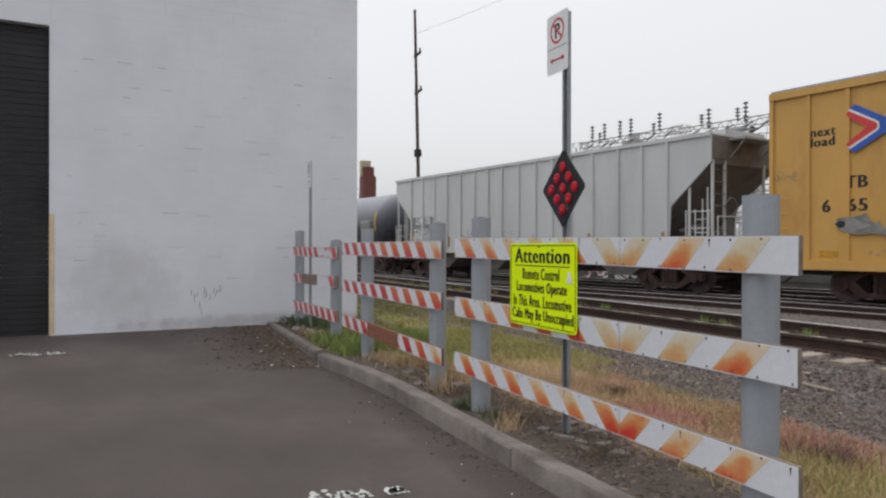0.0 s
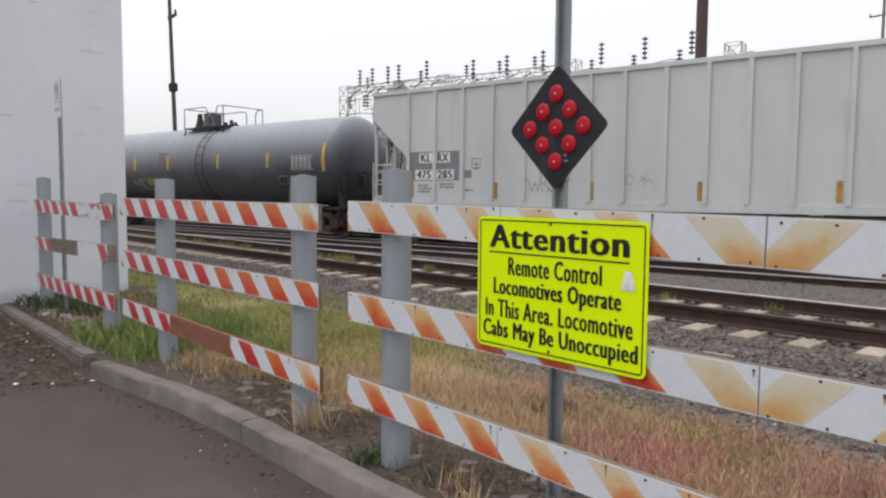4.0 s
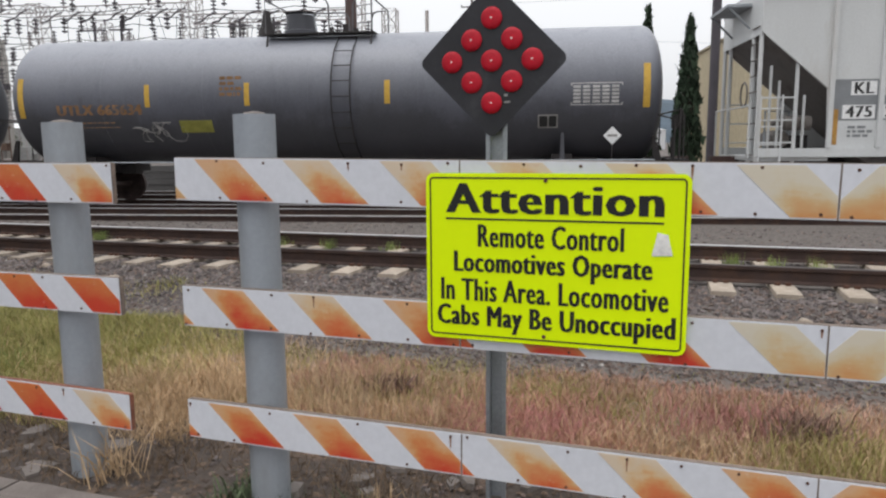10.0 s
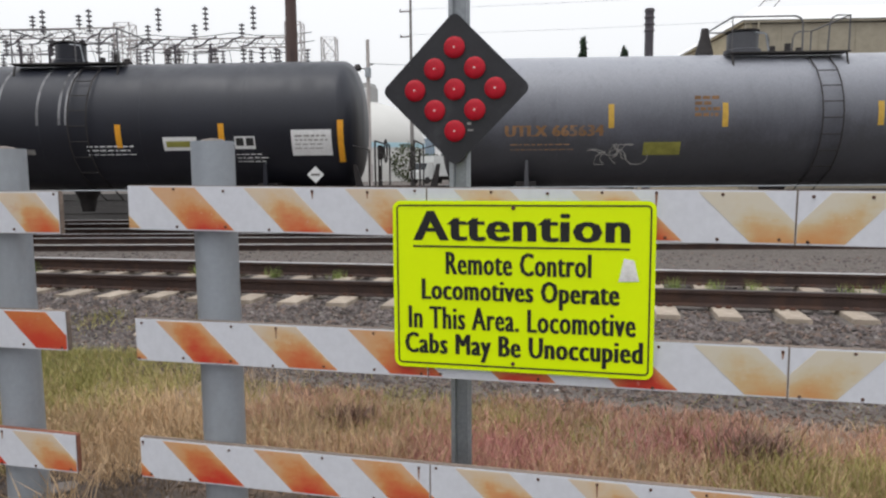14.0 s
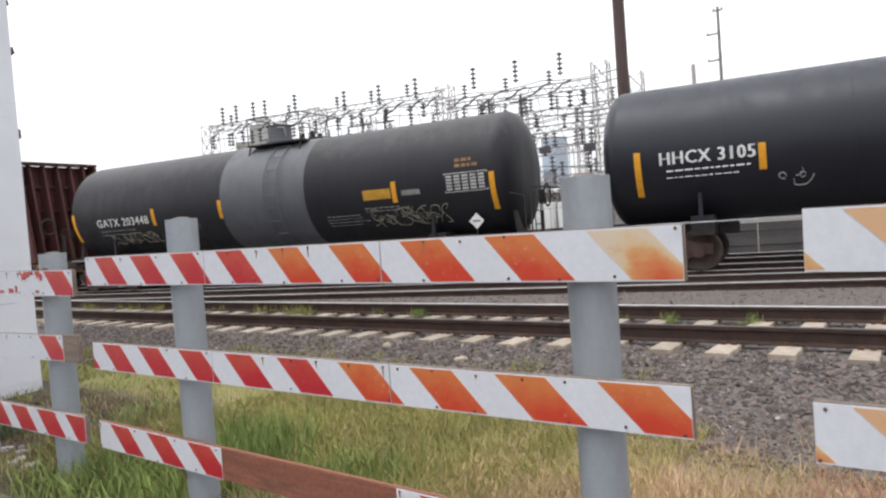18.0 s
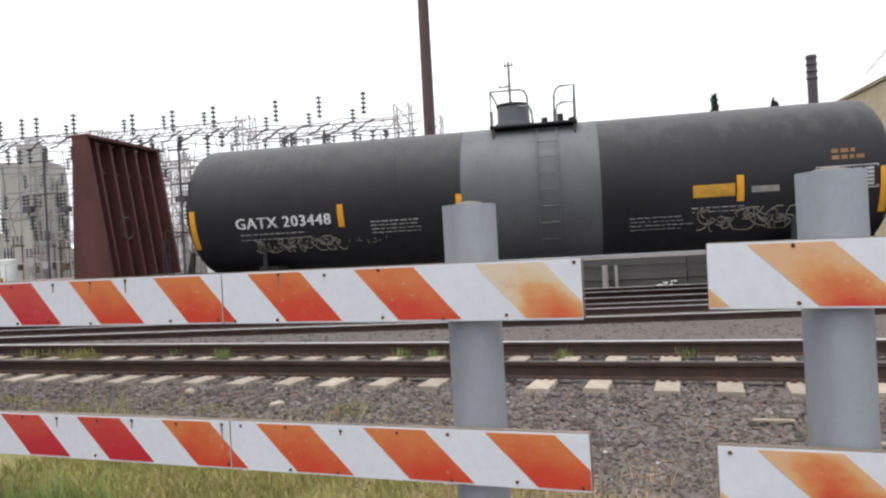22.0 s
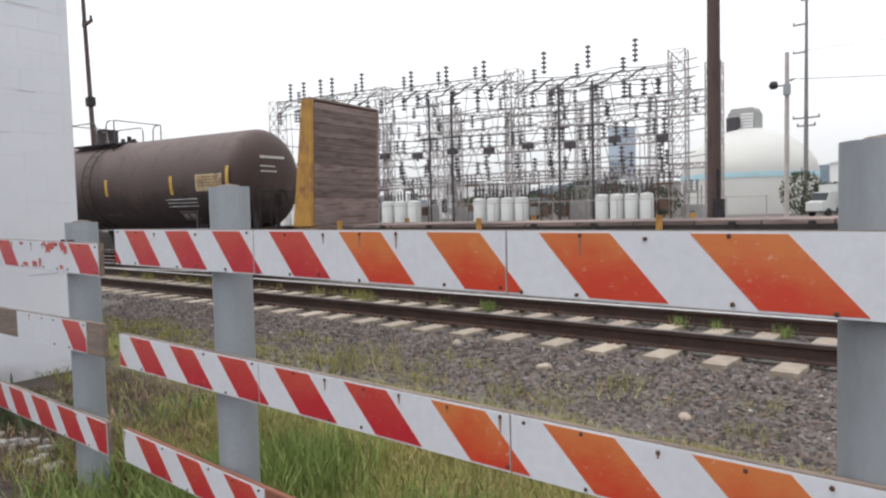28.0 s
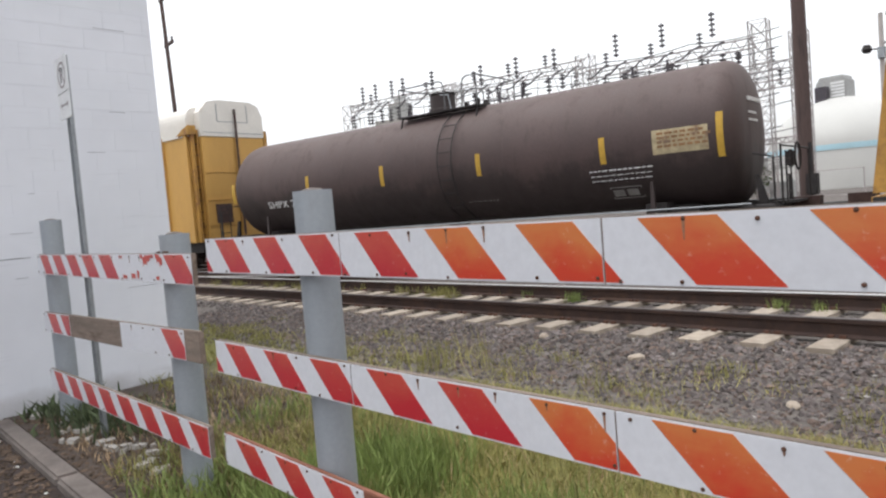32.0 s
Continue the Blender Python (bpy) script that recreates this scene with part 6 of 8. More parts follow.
def placard(car, x, z, s=0.19):
    bm = bmesh.new()
    y = -math.sqrt(R_T ** 2 - (z + s - Z_T) ** 2) - 0.03
    v = [bm.verts.new(p) for p in ((x - s, y, z), (x, y, z - s), (x + s, y, z), (x, y, z + s))]
    bm.faces.new(v)
    p = part("placard", bm, LETTER, car, "white diamond placard")
    bm = bmesh.new()
    bx(bm, x - 0.10, x + 0.10, y - 0.003, y - 0.001, z - 0.025, z + 0.025)
    part("placard_bar", bm, LETTER_DIM, p)
    tube_b = tubes([((x, y + 0.02, z), (x, y + 0.02, 1.0))], 0.015)
    part("placard_bracket", tube_b, BLACK_STEEL, car)


def table(car, x0, x1, z0, z1, m=TABLE_GREY, cols=5, rows=5):
    """A stencilled inspection table: frame and cells."""
    bm = bmesh.new()

    def add(a, b, c, d):
        pb = patch(a, b, c, d, TW, 0.006, 1)
        me = bpy.data.meshes.new("tmp")
        pb.to_mesh(me)
        pb.free()
        bm.from_mesh(me)
        bpy.data.meshes.remove(me)

    e = 0.02
    add(x0, x1, z0, z0 + e)
    add(x0, x1, z1 - e, z1)
    add(x0, x0 + e, z0, z1)
    add(x1 - e, x1, z0, z1)
    for j in range(rows):
        z = z0 + 0.05 + (z1 - z0 - 0.08) * j / rows
        for i in range(cols):
            x = x0 + 0.05 + (x1 - x0 - 0.08) * i / cols
            add(x, x + (x1 - x0) / cols * 0.7, z, z + (z1 - z0) / rows * 0.55)
    part("inspection_table", bm, m, car, "stencilled inspection table")


def scrawl(car, x0, z0, w, h, m, seed, wrap=None, y=-1.505, r=0.014, n=26, name="graffiti"):
    """Loose spray-paint strokes, no letters: short bent runs of changing slant and size."""
    rnd = random.Random(seed)
    bm = bmesh.new()

    def at(x, z):
        return Vector((x, y if wrap is None else -math.sqrt(max(0.01, wrap[0] ** 2 - (z - wrap[1]) ** 2)) - 0.005, z))

    k = max(4, n // 4)
    for i in range(k):
        cx, cz = x0 + w * (i + rnd.uniform(0.2, 0.8)) / k, z0 + h * rnd.uniform(0.3, 0.7)
        a, bend = rnd.uniform(0, math.tau), rnd.uniform(-1.6, 1.6)
        step = h * rnd.uniform(0.12, 0.3)
        p = at(cx, cz)
        for q in range(rnd.randint(3, 7)):
            a += bend * rnd.uniform(0.4, 1.0)
            zz = min(z0 + h, max(z0, p.z + step * math.sin(a)))
            e = at(p.x + step * math.cos(a), zz)
            d = e - p
            side = Vector((-d.z, 0, d.x))
            if side.length > 1e-4:
                side = side.normalized() * r * rnd.uniform(0.6, 1.0)
                bm.faces.new([bm.verts.new(v) for v in (p - side, p + side, e + side, e - side)])
            p = e
    part(name, bm, m, car, "loose spray-painted scrawl")["kind"] = "stuff"


def spray(car, x0, z0, strokes, m, y, r=0.012):
    """A spray tag of straight strokes, no letters; each stroke a run of (x, z)."""
    bm = bmesh.new()
    for run in strokes:
        for (xa, za), (xb, zb) in zip(run[:-1], run[1:]):
            d = Vector((xb - xa, 0, zb - za))
            n = Vector((-d.z, 0, d.x)).normalized() * r
            a, b = Vector((x0 + xa, y, z0 + za)), Vector((x0 + xb, y, z0 + zb))
            bm.faces.new([bm.verts.new(v) for v in (a - n, a + n * 0.8, b + n * 0.5, b - n * 0.6)])
    part("graffiti", bm, m, car, "thin spiky spray tag")


def grey_marks(c, s):
    for x, z0, z1 in ((-42.7, 2.05, 2.95), (-39.58, 2.26, 2.76), (-37.22, 2.26, 2.76), (-34.05, 2.26, 2.76), (-31.3, 2.26, 2.76), (-28.6, 2.1, 3.0)):
        strip(c, s, x, z0, z1, 0.12 if z1 < 2.8 else 0.14, DULL_YELLOW)
    apart(lettered("reporting_mark", "UTLX 665634", 2.1, 0.23, -41.82 - s, 2.1, 0, LETTER_TAN, c, "faded orange reporting mark", 0.1, TW), c, LETTER_TAN)
    part("capacity_data", bars(2, -41.7 - s, 1.92, 1.3, 0.06, TW, 2), LETTER_TAN, c)["kind"] = "stuff"
    part("olive_decal", patch(-38.88 - s, -38.1 - s, 1.69, 1.96, TW), GREEN_DECAL, c)
    part("orange_stencil", bars(4, -37.85 - s, 2.84, 0.45, 0.07, TW, 5), LETTER_TAN, c, "rub-worn orange stencil")["kind"] = "stuff"
    part("relief_valve", spin([(0, 0.62), (0.08, 0.6), (0.11, 0.4), (0.2, 0.05), (0.2, -0.12), (0, -0.12)], 14), BLACK_STEEL, c, "dark cone-shaped relief valve").location = (-1.42, 0, Z_T + R_T)
    table(c, -30.14 - s, -29.08 - s, 2.16, 2.62)
    part("consolidated_stencil", patch(-30.82 - s, -30.4 - s, 1.7, 1.98, TW), LETTER_DIM, c)
    part("consolidated_blank", patch(-30.79 - s, -30.62 - s, 1.73, 1.95, TW, 0.008), LETTER_BLACK, c)
    part("consolidated_blank", patch(-30.59 - s, -30.43 - s, 1.73, 1.95, TW, 0.008), LETTER_BLACK, c)
    scrawl(c, -39.75 - s, 1.5, 0.55, 0.42, LETTER_DIM, 3, TW, r=0.011, n=60)
    placard(c, -29.26 - s, 1.53)


def hh_marks(c, s):
    for x, z0, z1 in ((-58.15, 1.6, 2.5), (-55.83, 1.95, 2.45), (-53.22, 1.95, 2.45), (-50.25, 1.95, 2.45), (-47.96, 1.95, 2.45), (-45.35, 1.6, 2.5)):
        strip(c, s, x, z0, z1, 0.13)
    apart(lettered("reporting_mark", "HHCX 3105", 1.78, 0.25, -57.72 - s, 2.2, 0, LETTER, c, "white reporting mark", 0.045, TW), c, LETTER)
    part("capacity_data", bars(2, -57.6 - s, 2.06, 1.6, 0.075, TW, 5), LETTER, c)["kind"] = "stuff"
    scrawl(c, -55.5 - s, 1.6, 0.4, 0.4, LETTER_DIM, 9, TW, n=14)
    part("small_stencil", bars(3, -51.0 - s, 1.97, 1.1, 0.05, TW, 6), LETTER, c)["kind"] = "stuff"
    part("paint_chip", patch(-53.05 - s, -52.2 - s, 1.82, 1.93, TW), LETTER_DIM, c, "flaked pale paint")
    part("white_decal", patch(-49.27 - s, -48.52 - s, 1.88, 2.17, TW), LETTER, c, "white data decal")
    part("decal_line", patch(-49.2 - s, -48.6 - s, 1.95, 2.08, TW, 0.009), GREEN_DECAL, c)
    part("black_data_panel", patch(-47.68 - s, -47.23 - s, 1.9, 2.17, TW), LETTER, c)
    part("panel_cell", patch(-47.65 - s, -47.48 - s, 1.97, 2.14, TW, 0.009), LETTER_BLACK, c)
    part("panel_cell", patch(-47.43 - s, -47.26 - s, 1.97, 2.14, TW, 0.009), LETTER_BLACK, c)
    part("small_stencil", bars(3, -47.68 - s, 1.78, 0.7, 0.045, TW, 7), LETTER, c)["kind"] = "stuff"
    part("white_data_board", patch(-46.43 - s, -45.55 - s, 1.75, 2.3, TW), LETTER, c, "white data board")
    part("board_stencil", bars(4, -46.35 - s, 2.15, 0.7, 0.05, (R_T + 0.006, Z_T), 8), LETTER_DIM, c)["kind"] = "stuff"
    placard(c, -45.98 - s, 1.33)
    for x in (-52.95, -52.05, -51.55, -51.4):
        part("weather_streak", patch(x - 0.03 - s, x + 0.03 - s, 2.45, 3.75, TW, 0.006, 10), STREAK, c, "pale vertical weather streak")


def ga_marks(c, s):
    bm = bmesh.new()
    ring = []
    for x in (-69.37 - s, -66.53 - s):
        ring.append([bm.verts.new((x, (R_T + 0.006) * math.sin(i * math.tau / 56), Z_T + (R_T + 0.006) * math.cos(i * math.tau / 56))) for i in range(56)])
    for i in range(56):
        bm.faces.new((ring[0][i], ring[0][(i + 1) % 56], ring[1][(i + 1) % 56], ring[1][i]))
    part("grey_band", bm, TANK_BAND, c, "broad grey painted band round the tank", smooth=True)
    for x, z0, z1 in ((-75.43, 1.6, 2.45), (-72.0, 1.92, 2.4), (-69.42, 1.95, 2.45), (-63.9, 1.95, 2.45), (-61.35, 1.6, 2.45)):
        strip(c, s, x, z0, z1, 0.13)
    apart(lettered("reporting_mark", "GATX 203448", 2.2, 0.235, -74.42 - s, 1.99, 0, LETTER, c, "white reporting mark", 0.04, TW), c, LETTER)
    part("capacity_data", bars(2, -74.35 - s, 1.85, 1.6, 0.065, TW, 9), LETTER_DIM, c)["kind"] = "stuff"
    scrawl(c, -74.0 - s, 1.45, 1.9, 0.30, TAG_DIM, 5, TW, r=0.016, n=150)
    scrawl(c, -72.4 - s, 1.55, 1.4, 0.14, TAG_DIM, 15, TW, r=0.010, n=40)
    scrawl(c, -64.6 - s, 1.4, 2.0, 0.42, TAG_DIM, 6, TW, r=0.015, n=150)
    part("small_stencil", bars(4, -71.35 - s, 1.98, 1.1, 0.045, TW, 10), LETTER_DIM, c)["kind"] = "stuff"
    part("small_stencil", bars(4, -66.0 - s, 1.72, 1.1, 0.045, TW, 11), LETTER_DIM, c)["kind"] = "stuff"
    part("small_stencil", bars(2, -64.8 - s, 1.85, 1.2, 0.045, TW, 12), LETTER_DIM, c)["kind"] = "stuff"
    part("amber_decal", patch(-64.78 - s, -64.0 - s, 2.06, 2.3, TW), AMBER_DECAL, c)
    part("pale_decal", patch(-63.7 - s, -63.2 - s, 2.1, 2.22, TW), LETTER_DIM, c)
    table(c, -62.54 - s, -61.45 - s, 2.06, 2.5, TABLE_GREY)
    part("commodity_stencil", bars(2, -62.25 - s, 2.75, 0.5, 0.075, TW, 13), LETTER_TAN, c)["kind"] = "stuff"
    placard(c, -61.9 - s, 1.37)


def brown_marks(c, s):
    for x, z0, z1 in ((-115.2, 2.1, 2.7), (-111.77, 2.12, 2.65), (-108.9, 2.12, 2.65), (-105.83, 2.1, 2.62), (-102.68, 2.05, 2.6), (-100.28, 1.95, 2.8)):
        strip(c, s, x, z0, z1, 0.13, DULL_YELLOW)
    apart(lettered("reporting_mark", "SHPX 210573", 2.15, 0.2, -113.66 - s, 1.83, 0, LETTER, c, "white reporting mark", 0.06, TW), c, LETTER)
    part("cream_data_board", patch(-101.6 - s, -100.5 - s, 2.12, 2.6, TW), CREAM, c, "rust-streaked cream data board")
    part("board_stencil", bars(4, -101.5 - s, 2.5, 1.1, 0.05, (R_T + 0.006, Z_T), 14), LETTER_TAN, c)["kind"] = "stuff"
    part("small_stencil", bars(3, -103.03 - s, 1.9, 1.5, 0.06, TW, 15), LETTER, c)["kind"] = "stuff"
    table(c, -102.7 - s, -102.0 - s, 1.3, 1.55, LETTER_DIM, 2, 1)
    part("small_stencil", bars(1, -106.4 - s, 1.5, 0.9, 0.05, TW, 16), LETTER_DIM, c)["kind"] = "stuff"
    x = -99.4 - 0.60 - s + 0.012
    for z, w in ((3.05, 0.9), (2.8, 0.55), (2.65, 0.55)):
        bm = bmesh.new()
        y = -0.45
        rnd = random.Random(int(z * 10))
        while y < -0.45 + w:
            l = rnd.uniform(0.05, 0.12)
            bx(bm, x - 0.06, x + 0.004, y, y + l, z, z + (0.075 if z > 3 else 0.04))
            y += l + 0.03
        part("end_stencil", bm, LETTER, c, "white stencil on the tank head")["kind"] = "stuff"


def train_tanks():
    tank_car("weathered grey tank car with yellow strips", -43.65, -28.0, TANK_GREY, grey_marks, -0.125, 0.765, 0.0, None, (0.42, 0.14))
    tank_car("clean black tank car with white lettering", -59.3, -44.75, TANK_HH, hh_marks, 0.45, 0.92, 0.25)
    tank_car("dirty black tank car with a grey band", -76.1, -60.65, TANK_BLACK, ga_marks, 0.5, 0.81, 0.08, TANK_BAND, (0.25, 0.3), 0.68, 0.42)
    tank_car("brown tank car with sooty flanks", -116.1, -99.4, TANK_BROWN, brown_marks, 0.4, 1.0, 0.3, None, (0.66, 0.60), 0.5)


train_tanks()


def hopper_car():
    s0, s1 = -26.42, -9.84
    s, half = (s0 + s1) / 2, (s1 - s0) / 2
    c = freight_car("hopper_car", "light grey covered hopper car with ribbed sides and a spray tag", "hopper car", s)
    zt, zb = 4.26, 1.22
    prof = [(-half, zt), (-half, 3.55), (-half + 1.3, 2.42), (-half + 1.36, zb), (half - 1.36, zb), (half - 1.3, 2.42), (half, 3.55), (half, zt)]
    for sy in (-1, 1):
        b = prism(prof, sy * 1.5 - 0.02, sy * 1.5 + 0.02)
        part("side_sheet", b, HOPPER, c)
        for x in (-25.05, -24.12, -23.18, -22.24, -21.28, -20.35, -19.5, -18.66, -17.7, -16.8, -15.95, -15.08, -14.1, -13.06, -12.15, -11.25):
            part("rib", box(x - s - 0.045, x - s + 0.045, min(sy * 1.52, sy * 1.585), max(sy * 1.52, sy * 1.585), zb + 0.02, zt - 0.04), HOPPER, c)
        part("top_chord", box(-half, half, min(sy * 1.48, sy * 1.57), max(sy * 1.48, sy * 1.57), zt - 0.035, zt + 0.06), HOPPER, c)
        part("side_sill", box(-half + 0.02, half - 0.02, min(sy * 1.46, sy * 1.56), max(sy * 1.46, sy * 1.56), zb - 0.16, zb + 0.015), HOPPER, c)
    for sx in (-1, 1):
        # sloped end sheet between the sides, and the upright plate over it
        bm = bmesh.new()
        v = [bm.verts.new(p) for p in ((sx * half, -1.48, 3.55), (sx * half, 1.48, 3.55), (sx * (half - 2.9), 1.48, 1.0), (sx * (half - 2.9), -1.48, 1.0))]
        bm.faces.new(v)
        part("slope_sheet", bm, HOPPER_IN, c, "sloped end sheet in a shaded grimy tone")
        # the right end plate takes the shaded tone, the left the light one
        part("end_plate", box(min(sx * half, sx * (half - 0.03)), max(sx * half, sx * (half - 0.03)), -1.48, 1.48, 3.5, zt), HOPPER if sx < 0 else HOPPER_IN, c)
        part("end_walkway", box(min(sx * half, sx * (half + 0.5)), max(sx * half, sx * (half + 0.5)), -0.75, 0.75, zt - 0.1, zt - 0.04), POST_GREY, c)
        for y in (-0.7, 0.7):
            part("walkway_strut", tubes([((sx * (half + 0.45), y, zt - 0.1), (sx * (half + 0.01), y, zt - 0.55))], 0.025), POST_GREY, c)
        for dx in (0.04, 0.46):
            part("ladder_stile", tubes([((sx * (half - dx), -1.56, 0.75), (sx * (half - dx), -1.56, 2.3))], 0.02), HOPPER, c)
        for k in range(4):
            part("ladder_rung", tubes([((sx * (half - 0.04), -1.56, 0.95 + 0.36 * k), (sx * (half - 0.46), -1.56, 0.95 + 0.36 * k))], 0.015), HOPPER, c)
        part("end_handrail", poly_run([(sx * (half + 0.12), -1.4, 1.05), (sx * (half + 0.12), -1.4, 2.1), (sx * (half + 0.12), 1.4, 2.1), (sx * (half + 0.12), 1.4, 1.05)], 0.02), HOPPER, c)
        part("brake_pipe", poly_run([(sx * (half - 0.3), -1.0, 1.08), (sx * (half - 0.3), -1.0, 2.0), (sx * (half - 0.9), -0.6, 2.0), (sx * (half - 0.9), -0.6, 1.08)], 0.025), POST_GREY, c)
    b = prism([(-half, zt), (-half, zt + 0.05), (half, zt + 0.05), (half, zt)], -1.5, 1.5)
    roof = part("roof", b, HOPPER, c)
    part("ridge", prism([(-half, zt + 0.05), (-half, zt + 0.2), (half, zt + 0.2), (half, zt + 0.05)], -0.9, 0.9), HOPPER, roof)
    part("running_board", box(-half + 0.1, half - 0.1, 0.15, 0.6, zt + 0.33, zt + 0.36), POST_GREY, c)
    me = finish(spin([(0, 0.12), (0.3, 0.1), (0.34, 0.0)], 16), "hatch", HOPPER, True)
    for k in range(10):
        h = new("hatch", me)
        h.parent, h.location = roof, (-half + 1.2 + k * (2 * half - 2.4) / 9, 0.2, zt + 0.2)
    for sx in (-1, 1):
        for y in (-1.42, -0.9, 0.9, 1.42):
            part("end_post", tubes([((sx * (half - 0.03), y, 0.95), (sx * (half - 0.03), y, 3.6))], 0.045, 8), HOPPER, c)
        for y in (-1.42, 1.42):
            part("end_post", tubes([((sx * (half - 0.75), y, 0.95), (sx * (half - 0.75), y, 2.92))], 0.04, 8), HOPPER, c)
            for z in (1.35, 1.8, 2.25):
                part("grab_rail", tubes([((sx * half, y, z), (sx * (half - 0.75), y, z))], 0.018), HOPPER, c)
        for k in range(9):
            z = 1.1 + k * 0.32
            part("ladder_rung", tubes([((sx * (half + 0.02), -1.42, z), (sx * (half + 0.02), -0.95, z))], 0.016), HOPPER_IN, c)
        part("end_platform", box(min(sx * half, sx * (half - 1.4)), max(sx * half, sx * (half - 1.4)), -1.48, 1.48, 0.98, 1.07), HOPPER, c)
        bm = bmesh.new()
        bx(bm, sx * (half - 1.0) - 0.2, sx * (half - 1.0) + 0.2, -0.9, -0.45, 1.075, 1.5)
        part("brake_valve", bm, BLACK_STEEL, c)
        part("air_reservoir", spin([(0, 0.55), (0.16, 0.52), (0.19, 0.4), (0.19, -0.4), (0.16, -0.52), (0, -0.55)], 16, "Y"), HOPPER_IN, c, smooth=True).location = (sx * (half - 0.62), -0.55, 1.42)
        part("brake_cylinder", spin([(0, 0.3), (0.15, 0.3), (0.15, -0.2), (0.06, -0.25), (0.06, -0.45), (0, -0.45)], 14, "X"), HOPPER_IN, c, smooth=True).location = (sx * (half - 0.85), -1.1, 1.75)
        for dx, y, z1 in ((0.30, -1.25, 2.9), (0.48, -1.22, 2.6), (0.95, -1.3, 2.3)):
            part("stand_pipe", tubes([((sx * (half - dx), y, 1.07), (sx * (half - dx), y, z1))], 0.028, 8), HOPPER, c)
        wheel = part("brake_wheel", spin([(0.25, 0.02), (0.28, 0.0), (0.25, -0.02), (0.22, 0.0), (0.25, 0.02)], 20, "X"), HOPPER_IN, c)
        wheel.location = (sx * (half + 0.08), -0.75, 2.35)
    y = -1.5245
    part("grey_patch", box(-25.01 - s, -24.165 - s, y - 0.001, y, 1.78, 2.58), HOPPER_PATCH, c)
    part("grey_patch", box(-24.075 - s, -23.3 - s, y - 0.001, y, 1.78, 2.58), HOPPER_PATCH, c)
    part("grey_patch", box(-23.13 - s, -22.9 - s, y - 0.001, y, 1.85, 2.05), HOPPER_PATCH, c)
    for body, x0, w, z in (("KL", -24.62, 0.37, 2.3), ("RX", -24.04, 0.38, 2.3), ("475", -24.76, 0.5, 1.84), ("285", -24.03, 0.5, 1.84)):
        part("number_field", box(x0 - 0.06 - s, x0 + w + 0.05 - s, y - 0.004, y - 0.0015, z - 0.03, z + 0.24), LETTER, c)
        lettered("reporting_mark", body, w, 0.22, x0 - s, z, y - 0.0055, LETTER_BLACK, c, bold=0.06)
    for x0, z, w, n in ((-24.7, 1.62, 0.4, 3), (-23.95, 1.66, 0.5, 2), (-23.1, 1.5, 0.3, 1)):
        part("small_stencil", bars(n, x0 - s, z, w, 0.05, (0, y - 0.002), int(-x0)), HOPPER_PATCH, c)["kind"] = "stuff"
    part("black_data_panel", box(-13.03 - s, -12.6 - s, y - 0.003, y, 1.42, 1.6), LETTER_BLACK, c)
    part("stencil_box", poly_run([(-22.88 - s, y - 0.002, 2.1), (-22.62 - s, y - 0.002, 2.1), (-22.62 - s, y - 0.002, 2.36), (-22.88 - s, y - 0.002, 2.36), (-22.88 - s, y - 0.002, 2.1)], 0.008, 4), HOPPER_PATCH, c)
    part("small_stencil", bars(2, -22.8 - s, 2.17, 0.1, 0.06, (0, y - 0.002), 3), HOPPER_PATCH, c)["kind"] = "stuff"
    for x in (-25.0, -22.18, -19.5, -16.97, -14.32, -11.45):
        part("reflective_strip", box(x - s, x - s + 0.11, y - 0.003, y, 1.3, 1.72 if x != -25.0 else 2.0), WORN_YELLOW, c)
    spray(c, -21.25 - s, 1.38, [[(0.0, 0.42), (0.1, 0.36), (0.2, 0.1), (0.28, 0.34), (0.36, 0.12), (0.46, 0.5)], [(0.43, 0.62), (0.5, 0.08)], [(0.5, 0.3), (0.72, 0.5)],
                                [(0.55, 0.3), (0.78, 0.08)], [(0.62, 0.12), (0.98, 0.2)], [(0.8, 0.55), (0.85, 0.05)], [(0.7, 0.36), (1.32, 0.4)], [(0.9, 0.55), (1.2, 0.1)], [(1.0, 0.1), (1.28, 0.55)]],
          SCUFF, y - 0.002, 0.010)
    scrawl(c, -18.5 - s, 1.5, 0.6, 0.45, POST_GREY, 7, None, y - 0.002, 0.01, 12)
    for k in range(4):
        x = -half + 3.4 + k * (2 * half - 6.8) / 3
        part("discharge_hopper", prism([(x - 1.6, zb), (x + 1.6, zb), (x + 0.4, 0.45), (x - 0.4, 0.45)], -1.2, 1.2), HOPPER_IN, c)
    part("centre_sill", box(-half, half, -0.2, 0.2, 0.75, 1.0), BLACK_STEEL, c)
    couplers(c, half)
    trucks(c, (-half + 1.75, half - 1.75))


hopper_car()


